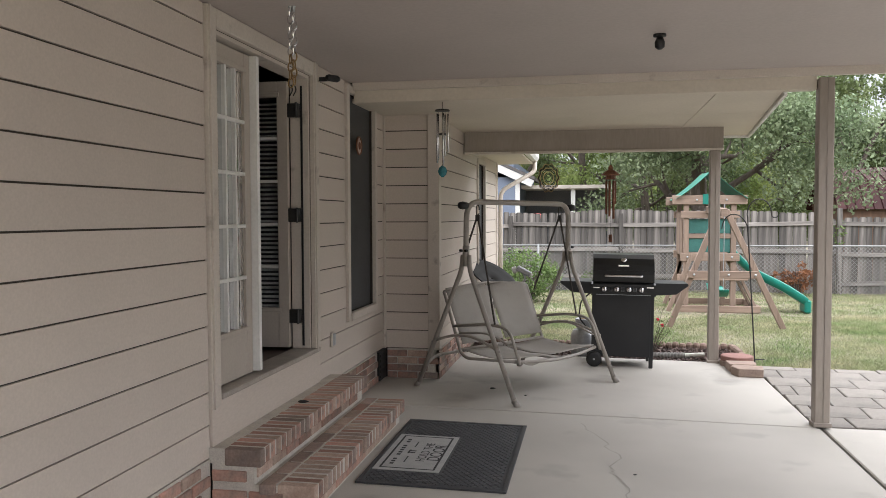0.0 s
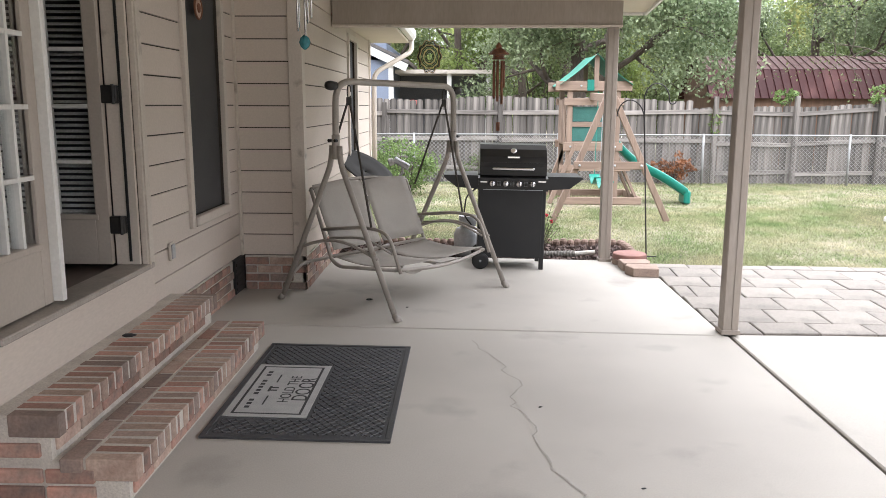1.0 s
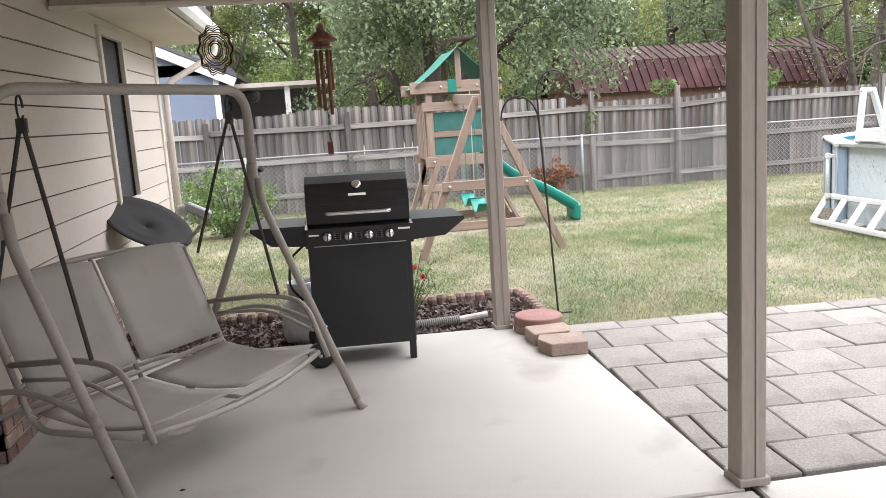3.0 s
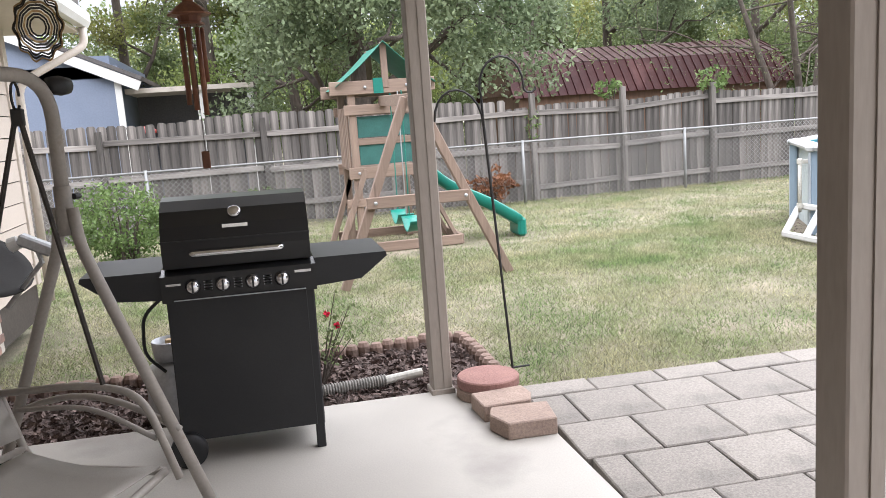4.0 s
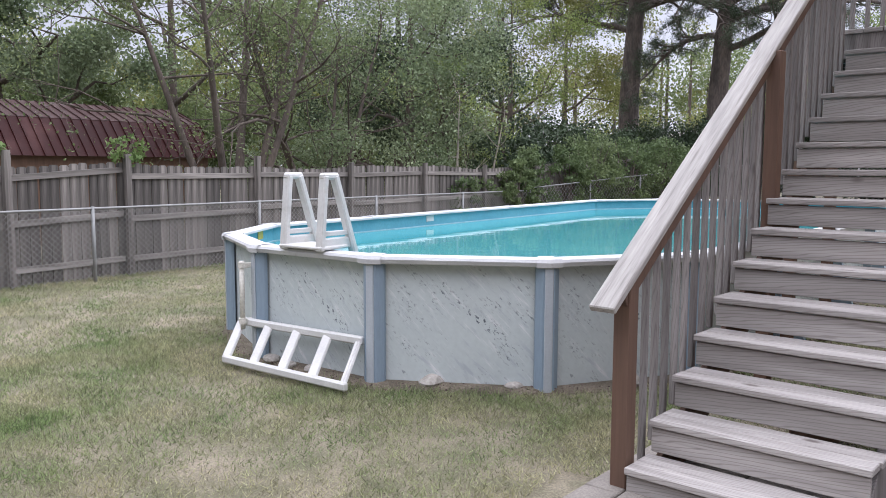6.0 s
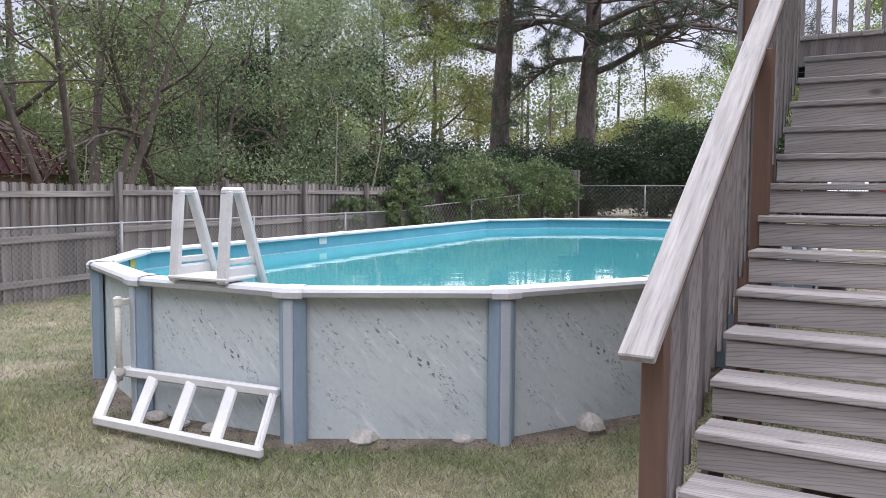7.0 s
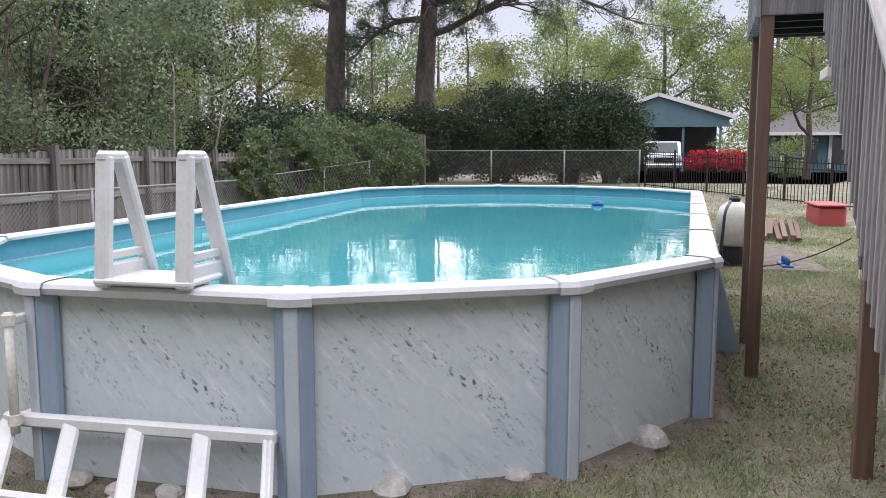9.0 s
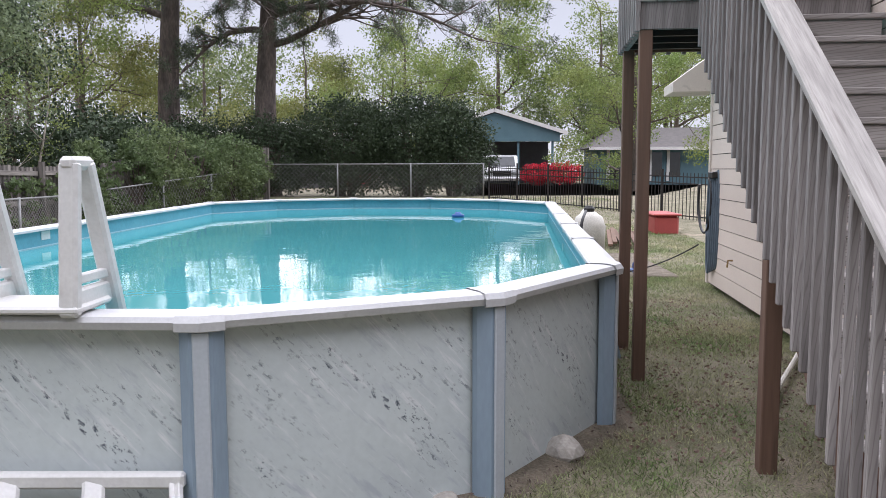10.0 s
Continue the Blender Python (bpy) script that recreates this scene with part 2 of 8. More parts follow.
BARKPALE = mat("dead_pale_bark", (0.40, 0.36, 0.30), (0.28, 0.25, 0.21), scale=5, rough=0.9, bump=0.4, fine=25, stretch=(1, 1, 0.3))
LEAFMID = leafmat("leaf_mid_green", (0.135, 0.18, 0.075), (0.19, 0.23, 0.095))
LEAFOAK = leafmat("leaf_oak_grey_green", (0.17, 0.225, 0.12), (0.25, 0.30, 0.17))
LEAFLIGHT = leafmat("leaf_spring_green", (0.18, 0.25, 0.075), (0.26, 0.30, 0.10), trans=0.45)
LEAFYELLOW = leafmat("leaf_yellow_green", (0.22, 0.22, 0.07), (0.16, 0.19, 0.06), trans=0.45)
LEAFDARK = leafmat("leaf_dark_evergreen", (0.045, 0.068, 0.036), (0.062, 0.09, 0.046), trans=0.15)
LEAFPINE = leafmat("pine_needles", (0.06, 0.085, 0.05), (0.09, 0.11, 0.07), trans=0.2)
LEAFIVY = leafmat("vine_leaf", (0.10, 0.145, 0.06), (0.15, 0.195, 0.085))
LEAFBUSH = leafmat("shrub_leaf", (0.10, 0.16, 0.05), (0.17, 0.24, 0.08), scale=4)
LEAFDEAD = leafmat("dead_leaf_brown", (0.26, 0.12, 0.06), (0.19, 0.09, 0.05), scale=3)
AZALEA = leafmat("red_azalea", (0.55, 0.03, 0.05), (0.42, 0.03, 0.05), scale=2)
ROSE = leafmat("rose_petal", (0.60, 0.02, 0.06), (0.5, 0.015, 0.05), scale=8)
GRASSBLADE = leafmat("grass_blade", (0.17, 0.235, 0.09), (0.36, 0.345, 0.205), scale=1.2, trans=0.3, vary=0.6)
MULCH = mat("bark_mulch", (0.15, 0.11, 0.095), (0.095, 0.07, 0.062), scale=9, rough=0.95, bump=0.8, fine=50, island=0.45, fine_amt=0.35, bump_dist=0.02)
SCALLOP = mat("brown_bed_edging", (0.24, 0.165, 0.13), (0.19, 0.135, 0.11), scale=8, rough=0.9, bump=0.3, fine=60, rand=0.15)
REDSTONE = mat("red_stepping_stone", (0.29, 0.16, 0.135), (0.25, 0.135, 0.115), scale=9, rough=0.92, bump=0.4, fine=110, fine_amt=0.2)
TANBLOCK = mat("tan_wall_block", (0.34, 0.255, 0.205), (0.29, 0.215, 0.175), scale=9, rough=0.92, bump=0.45, fine=100, rand=0.08, fine_amt=0.22)
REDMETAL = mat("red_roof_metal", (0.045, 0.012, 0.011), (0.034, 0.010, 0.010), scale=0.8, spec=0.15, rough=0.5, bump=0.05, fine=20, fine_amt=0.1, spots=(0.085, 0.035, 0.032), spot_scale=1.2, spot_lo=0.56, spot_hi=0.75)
REDUPPER = mat("upper_roof_metal", (0.085, 0.052, 0.048), (0.055, 0.026, 0.024), scale=1.1, spec=0.15, rough=0.55, bump=0.05, fine=20, fine_amt=0.12)
SHEDWOOD = woodmat("shed_brown_wood", (0.17, 0.10, 0.065), (0.125, 0.075, 0.05), 2, grain=9)
BLUEWALL = mat("blue_grey_siding", (0.20, 0.235, 0.31), (0.18, 0.215, 0.285), scale=1.5, rough=0.7, bump=0.05, fine=30, fine_amt=0.06)
TEALWALL = mat("teal_siding", (0.115, 0.20, 0.235), (0.10, 0.18, 0.215), scale=1.5, rough=0.7, bump=0.05, fine=30, fine_amt=0.06)
SHINGLE = mat("grey_shingle", (0.13, 0.12, 0.115), (0.105, 0.098, 0.094), scale=3, rough=0.9, bump=0.4, fine=25, fine_amt=0.2)
# shade in room, porch and carport put into the grey; ranch wall shares it
DARKWALL = mat("shade_and_dark_wall", (0.13, 0.13, 0.14), (0.11, 0.11, 0.12), scale=2, rough=0.8, fine=30)
ROOMFLOOR = mat("dark_plank_floor", (0.10, 0.075, 0.06), (0.075, 0.055, 0.045), scale=6, rough=0.4, fine=40, stretch=(1, 0.1, 1))
DOORPAINT = mat("door_paint_tan", (0.45, 0.40, 0.345), (0.42, 0.37, 0.32), scale=2, rough=0.45, bump=0.05, fine=60, fine_amt=0.05)
SCREEN = mat("dark_window_screen", (0.055, 0.055, 0.056), (0.045, 0.045, 0.047), scale=4, rough=0.6, bump=0.2, fine=400, fine_amt=0.15)
BLIND = mat("white_blind", (0.62, 0.61, 0.58), (0.58, 0.57, 0.54), scale=5, rough=0.6, bump=0)
BLACKPLASTIC = mat("black_plastic", (0.02, 0.02, 0.021), rough=0.5, bump=0.05)
BAMBOO = mat("bamboo_chime", (0.20, 0.085, 0.045), (0.15, 0.06, 0.035), scale=14, rough=0.6, bump=0.1, fine=60, stretch=(1, 1, 0.2))
TEALGLASS = mat("teal_glaze", (0.05, 0.22, 0.25), (0.04, 0.18, 0.21), scale=20, rough=0.2, bump=0)
HOSEBLUE = mat("grey_blue_hose", (0.09, 0.12, 0.15), (0.075, 0.10, 0.125), scale=8, rough=0.5, bump=0.3, fine=60)
HOSEBLACK = mat("black_hose", (0.022, 0.022, 0.024), rough=0.5, bump=0.1)
REDPLASTIC = mat("red_plastic", (0.36, 0.07, 0.06), (0.31, 0.06, 0.055), scale=4, rough=0.55, bump=0.05)
PIPEGREY = mat("grey_corrugated_pipe", (0.25, 0.235, 0.21), (0.21, 0.20, 0.18), scale=10, rough=0.6, bump=0.1)
PVC = mat("white_pipe", (0.62, 0.60, 0.54), (0.55, 0.53, 0.47), scale=9, rough=0.5, bump=0.05)
ROCK = mat("pale_rock", (0.42, 0.39, 0.35), (0.33, 0.31, 0.28), scale=8, rough=0.9, bump=0.5, fine=40, fine_amt=0.2)
DIRT = mat("sandy_dirt", (0.22, 0.185, 0.14), (0.13, 0.11, 0.08), scale=7, rough=0.95, bump=0.9, fine=60, fine_amt=0.4, bump_dist=0.03)
CARWHITE = mat("car_white_paint", (0.70, 0.71, 0.72), (0.67, 0.68, 0.69), scale=2, rough=0.25, bump=0)
CARGLASS = mat("car_dark_glass", (0.03, 0.035, 0.04), rough=0.08, bump=0, spec=0.6)
YELLOWTAG = mat("yellow_label", (0.55, 0.45, 0.08), rough=0.5, bump=0)
BLUEPLASTIC = mat("blue_plastic", (0.02, 0.09, 0.30), rough=0.4, bump=0)


def glassmat():
    m = bpy.data.materials.new("pane_glass")
    m.use_nodes = True
    b = m.node_tree.nodes["Principled BSDF"]
    b.inputs["Base Color"].default_value = (0.9, 0.93, 0.93, 1)
    b.inputs["Roughness"].default_value = 0.03
    b.inputs["Transmission Weight"].default_value = 1.0
    b.inputs["IOR"].default_value = 1.1
    return m


GLASS = glassmat()


def marblemat():
    """Pale printed-steel pool wall with slanting grey streaks and dark flecks."""
    m = mat("pool_wall_marble_print", (0.555, 0.605, 0.605), (0.51, 0.56, 0.565), scale=1.5, rough=0.42, bump=0.02, fine=25, fine_amt=0.05)
    n, l = m.node_tree.nodes, m.node_tree.links
    b = n["Principled BSDF"]
    src = b.inputs["Base Color"].links[0].from_socket
    tc = n.new("ShaderNodeTexCoord")

    def layer(turn, stretch, sc, lo, hi, colour, src, amount):
        mp = n.new("ShaderNodeMapping")
        mp.inputs["Rotation"].default_value = (0, radians(turn), 0)
        mp2 = n.new("ShaderNodeMapping")
        mp2.inputs["Scale"].default_value = stretch
        t = n.new("ShaderNodeTexNoise")
        t.inputs["Scale"].default_value, t.inputs["Detail"].default_value, t.inputs["Roughness"].default_value = sc, 7, 0.65
        r = n.new("ShaderNodeMapRange")
        r.inputs["From Min"].default_value, r.inputs["From Max"].default_value = lo, hi
        if isinstance(amount, float):
            r.inputs["To Max"].default_value = amount
        else:
            l.new(amount, r.inputs["To Max"])
        x = n.new("ShaderNodeMix")
        x.data_type = "RGBA"
        x.inputs["B"].default_value = (*colour, 1)
        l.new(tc.outputs["Object"], mp.inputs["Vector"])
        l.new(mp.outputs[0], mp2.inputs["Vector"])
        l.new(mp2.outputs[0], t.inputs["Vector"])
        l.new(t.outputs[0], r.inputs["Value"])
        l.new(r.outputs[0], x.inputs["Factor"])
        if src is None:
            return r.outputs[0]
        l.new(src, x.inputs["A"])
        return x.outputs["Result"]

    src = layer(-48, (0.7, 1, 6), 3.2, 0.56, 0.66, (0.70, 0.71, 0.72), src, 0.9)
    src = layer(-46, (1.0, 1, 5), 4.0, 0.55, 0.66, (0.40, 0.44, 0.48), src, 0.7)
    mask = layer(-46, (0.6, 1, 3.4), 2.6, 0.52, 0.62, (1, 1, 1), None, 1.0)
    src = layer(-46, (1.3, 1, 2.6), 19.0, 0.53, 0.60, (0.09, 0.105, 0.13), src, mask)
    src = layer(-50, (0.5, 1, 11), 4.0, 0.61, 0.66, (0.70, 0.72, 0.73), src, 0.45)
    l.new(src, b.inputs["Base Color"])
    return m


MARBLE = marblemat()


def watermat():
    m = mat("pool_water", (0.065, 0.30, 0.33), (0.08, 0.34, 0.36), scale=0.35, rough=0.02, bump=0.05, fine=3, fine_amt=0.03, spec=0.32, bump_scale=2.2, bump_dist=0.05)
    return m


WATER = watermat()


def lawnmat():
    m = mat("lawn_soil", (0.27, 0.24, 0.17), (0.17, 0.165, 0.10), scale=4.5, rough=0.95, bump=0.9, fine=90, fine_amt=0.45, bump_dist=0.03,
            spots=(0.35, 0.30, 0.225), spot_scale=1.3, spot_lo=0.52, spot_hi=0.66)
    return m


LAWN = lawnmat()
FENCETUBE = mat("dull_galvanised_tube", (0.30, 0.305, 0.30), (0.24, 0.245, 0.24), scale=9, rough=0.6, bump=0.03, metal=0.3, fine_amt=0.12)
PAVERSAND = mat("paver_sand", (0.19, 0.165, 0.125), (0.12, 0.105, 0.08), scale=6, rough=0.95, fine=80, fine_amt=0.3)
WIRE = mat("dull_fence_wire", (0.34, 0.34, 0.33), (0.27, 0.27, 0.26), scale=12, rough=0.6, bump=0, metal=0.3, fine_amt=0.1)


# ---- mesh helpers ----
rng = np.random.default_rng(7)


def part(name, bm, material, parent=None, label="", smooth=False):
    me = bpy.data.meshes.new(name)
    bm.to_mesh(me)
    bm.free()
    me.materials.append(material)
    if smooth:
        me.polygons.foreach_set("use_smooth", [True] * len(me.polygons))
    ob = new(name, me)
    adopt(ob, parent)
    if label:
        ob["label"] = label
    return ob


def adopt(ob, parent):
    if parent:
        ob.parent = parent
        ob.matrix_parent_inverse = Matrix() if parent.parent else parent.matrix_basis.inverted()


def thing(name, x, y, z, label, category, group="", kind=""):
    ob = new(name)
    ob.empty_display_size = 0.1
    ob.matrix_basis = Matrix.Translation((x, y, z))
    return tagged(ob, label, category, group, kind)


def piece(name, me, parent, m):
    """A piece on shared mesh data under a parent, at the world pose m."""
    ob = new(name, me)
    adopt(ob, parent)
    ob.matrix_basis = m
    return ob


def box(bm, x0, y0, z0, x1, y1, z1, bevel=0.0, m=None):
    r = bmesh.ops.create_cube(bm, size=1.0)
    v = r["verts"]
    t = Matrix.Translation(((x0 + x1) / 2, (y0 + y1) / 2, (z0 + z1) / 2)) @ Matrix.Diagonal((abs(x1 - x0), abs(y1 - y0), abs(z1 - z0), 1))
    bmesh.ops.transform(bm, matrix=t, verts=v)
    if bevel:
        e = list({e for q in v for e in q.link_edges})
        r = bmesh.ops.bevel(bm, geom=e, offset=bevel, segments=1, affect="EDGES")
        v = list({q for f in r["faces"] for q in f.verts} | {q for q in v if q.is_valid})
    if m is not None:
        bmesh.ops.transform(bm, matrix=m, verts=v)
    return v


def solid(x0, y0, z0, x1, y1, z1, bevel=0.0, m=None):
    bm = bmesh.new()
    box(bm, x0, y0, z0, x1, y1, z1, bevel, m)
    return bm


def along(p, q, up=(0, 0, 1)):
    """A pose at p whose x axis runs to q."""
    p, q = Vector(p), Vector(q)
    x = (q - p).normalized()
    u = Vector(up)
    if abs(x.dot(u)) > 0.99:
        u = Vector((0, 1, 0))
    y = u.cross(x).normalized()
    z = x.cross(y)
    m = Matrix((x, y, z)).transposed().to_4x4()
    m.translation = p
    return m


def bar(bm, p, q, w, h, bevel=0.0, up=(0, 0, 1)):
    """A timber from p to q, w wide and h deep."""
    d = (Vector(q) - Vector(p)).length
    return box(bm, 0, -w / 2, -h / 2, d, w / 2, h / 2, bevel, along(p, q, up))


def tube(bm, pts, r, n=8, radii=None, cap=True):
    pts = [Vector(p) for p in pts]
    rings = []
    prev = None
    for i, p in enumerate(pts):
        d = (pts[min(i + 1, len(pts) - 1)] - pts[max(i - 1, 0)]).normalized()
        if prev is None:
            a = Vector((0, 0, 1)) if abs(d.z) < 0.9 else Vector((1, 0, 0))
            u = d.cross(a).normalized()
        else:
            u = (prev - d * prev.dot(d)).normalized()
        prev = u
        w = d.cross(u)
        rr = radii[i] if radii else r
        rings.append([bm.verts.new(p + (u * math.cos(2 * math.pi * k / n) + w * math.sin(2 * math.pi * k / n)) * rr) for k in range(n)])
    for a, b in zip(rings, rings[1:]):
        for k in range(n):
            bm.faces.new((a[k], a[(k + 1) % n], b[(k + 1) % n], b[k]))
    if cap:
        bm.faces.new(rings[0][::-1])
        bm.faces.new(rings[-1])


def tubed(pts, r, n=8, radii=None):
    bm = bmesh.new()
    tube(bm, pts, r, n, radii)
    bmesh.ops.recalc_face_normals(bm, faces=bm.faces)
    return bm


def arc(fn, steps):
    return [fn(i / steps) for i in range(steps + 1)]


def rounded(pts, r, steps=5):
    """A polyline with its corners rounded."""
    pts = [Vector(p) for p in pts]
    out = [pts[0]]
    for a, b, c in zip(pts, pts[1:], pts[2:]):
        u, v = (a - b), (c - b)
        k = min(r, u.length * 0.45, v.length * 0.45)
        p, q = b + u.normalized() * k, b + v.normalized() * k
        for i in range(steps + 1):
            t = i / steps
            out.append(p * (1 - t) ** 2 + b * 2 * t * (1 - t) + q * t * t)
    return out + [pts[-1]]


def disc(bm, c, axis, r0, r1, depth, n=16):
    """A cylinder or cone from c along axis."""
    c, axis = Vector(c), Vector(axis).normalized()
    tube(bm, [c, c + axis * depth], r0, n, [r0, r1])


def lathe(bm, c, axis, prof, n=16):
    """prof: (distance along the axis, radius)."""
    c, axis = Vector(c), Vector(axis).normalized()
    tube(bm, [c + axis * a for a, _ in prof], 1, n, [max(r, 1e-4) for _, r in prof])


def lathed(c, axis, prof, n=16):
    bm = bmesh.new()
    a = Vector((0, 0, 1)) if abs(Vector(axis).normalized().z) < 0.9 else Vector((1, 0, 0))
    ax = Vector(axis).normalized()
    u = ax.cross(a).normalized()
    w = ax.cross(u)
    c = Vector(c)
    rings = [[bm.verts.new(c + ax * d + (u * math.cos(2 * math.pi * k / n) + w * math.sin(2 * math.pi * k / n)) * max(r, 1e-4)) for k in range(n)] for d, r in prof]
    for p, q in zip(rings, rings[1:]):
        for k in range(n):
            bm.faces.new((p[k], p[(k + 1) % n], q[(k + 1) % n], q[k]))
    bm.faces.new(rings[0][::-1])
    bm.faces.new(rings[-1])
    bmesh.ops.recalc_face_normals(bm, faces=bm.faces)
    return bm


def quads(name, centres, size, material, parent=None, aspect=0.55, flat=0.0, kind="", jitter=0.35, down=0.0):
    """Many small folded leaves, one pair of triangles each, at the centres given."""
    c = np.asarray(centres, dtype=float)
    k = len(c)
    a = rng.normal(size=(k, 3))
    a[:, 2] = a[:, 2] * (1 - flat) - down
    a /= np.linalg.norm(a, axis=1, keepdims=True) + 1e-9
    b = np.cross(a, rng.normal(size=(k, 3)))
    b /= np.linalg.norm(b, axis=1, keepdims=True) + 1e-9
    s = size * (1 + jitter * rng.uniform(-1, 1, size=(k, 1)))
    v = np.stack([c - a * s * 0.5, c + b * s * aspect * 0.5, c + a * s * 0.5, c - b * s * aspect * 0.5], axis=1).reshape(-1, 3)
    me = bpy.data.meshes.new(name)
    me.vertices.add(4 * k)
    me.vertices.foreach_set("co", v.ravel())
    me.loops.add(4 * k)
    me.loops.foreach_set("vertex_index", np.arange(4 * k))
    me.polygons.add(k)
    me.polygons.foreach_set("loop_start", np.arange(0, 4 * k, 4))
    me.update(calc_edges=True)
    me.materials.append(material)
    ob = new(name, me)
    adopt(ob, parent)
    if kind:
        ob["kind"] = kind
    return ob


def clumps(tips, n, r, squash=0.7):
    """n points spread in soft clumps round the tips."""
    tips = np.asarray(tips, dtype=float)
    idx = rng.integers(0, len(tips), n)
    d = rng.normal(size=(n, 3))
    d /= np.linalg.norm(d, axis=1, keepdims=True)
    d *= (rng.uniform(0, 1, size=(n, 1)) ** 0.5) * r
    d[:, 2] *= squash
    return tips[idx] + d


# ---- ground, slabs, house shell ----
WX, RY, SX = -1.755, 8.90, -1.21  # house wall, return wall, set-forward wall
CEIL1, CEIL2 = 2.72, 2.62


def height(x, y):
    """The lawn: flat near the house, rising to the far end of the yard."""
    t = min(max((x - 19) / 13.0, 0.0), 1.0)
    return -0.055 + 0.5 * t * t * (3 - 2 * t)


def ground_sheet():
    bm = bmesh.new()
    xs = [-400, -120, -60, -40] + [-30 + 1.0 * i for i in range(100)] + [80, 110, 160, 400]
    ys = [-400, -120, -60] + [-40 + 1.0 * i for i in range(100)] + [80, 130, 400]
    g = [[bm.verts.new((x, y, height(x, y) + (0.02 * noise.noise((x * 0.35, y * 0.35, 0)) - 0.015 if y > 11 or x > 6 else -0.03))) for y in ys] for x in xs]
    for i in range(len(xs) - 1):
        for j in range(len(ys) - 1):
            bm.faces.new((g[i][j], g[i + 1][j], g[i + 1][j + 1], g[i][j + 1]))
    ob = part("ground", bm, LAWN, smooth=True)
    tagged(ob, "patchy dry lawn with green tufts and bare sandy spots", "lawn", kind="structure")


ground_sheet()


def slab(name, x0, y0, x1, y1, top, label):
    return tagged(part(name, solid(x0, y0, top - 0.12, x1, y1, top, 0.008), CONCRETE), label, "patio slab", kind="structure")


slab("patio_slab", WX - 0.1, -3.0, 2.02, 7.765, 0.0, "pale smooth concrete porch slab with a wandering crack")
slab("patio_slab_far", WX - 0.1, 7.785, 2.0, 10.52, 0.0, "pale concrete porch slab under the swing and grill")
slab("side_slab", 2.055, -3.0, 7.5, 7.84, -0.012, "pale concrete slab beside the porch")
tagged(part("joint_fill", solid(WX - 0.1, -3, -0.1, 7.5, 7.86, -0.03), CONCDARK), "dark dirt in the slab joints", "joint", kind="structure")


def crack():
    """A wandering crack across the near slab: a thin recess strip, slightly darker."""
    bm = bmesh.new()
    x, y = 0.20, 7.5
    left = []
    k = 0
    while y > 4.0:
        left.append((x, y, 0.003 + 0.003 * random.random()))
        x += random.uniform(-0.035, 0.045) + 0.012 * math.sin(k * 0.7)
        y -= random.uniform(0.04, 0.09)
        k += 1
    vs = [(bm.verts.new((x - w, y, 0.0025)), bm.verts.new((x + w, y, 0.0025))) for x, y, w in left]
    for a, b in zip(vs, vs[1:]):
        bm.faces.new((a[0], b[0], b[1], a[1]))
    tagged(part("slab_crack", bm, mat("crack_patch", (0.36, 0.34, 0.305), (0.29, 0.275, 0.245), scale=9, rough=0.9, fine=60)), "wandering filled crack in the porch slab", "crack", kind="structure")


crack()


def wall_with_holes(name, axis, at, lo, hi, z0, z1, thick, holes, material, label):
    """A wall along x or y at a place, with rectangular openings cut through it. thick is signed, away from the outer face."""
    bm = bmesh.new()
    us = sorted({lo, hi, *[h[0] for h in holes], *[h[1] for h in holes]})
    zs = sorted({z0, z1, *[h[2] for h in holes], *[h[3] for h in holes]})
    for a, b in zip(us, us[1:]):
        for c, d in zip(zs, zs[1:]):
            um, zm = (a + b) / 2, (c + d) / 2
            if any(h[0] < um < h[1] and h[2] < zm < h[3] for h in holes):
                continue
            if axis == "y":
                box(bm, at, a, c, at + thick, b, d)
            else:
                box(bm, a, at, c, b, at + thick, d)
    bmesh.ops.remove_doubles(bm, verts=bm.verts, dist=1e-5)
    return tagged(part(name, bm, material), label, "wall", kind="structure")


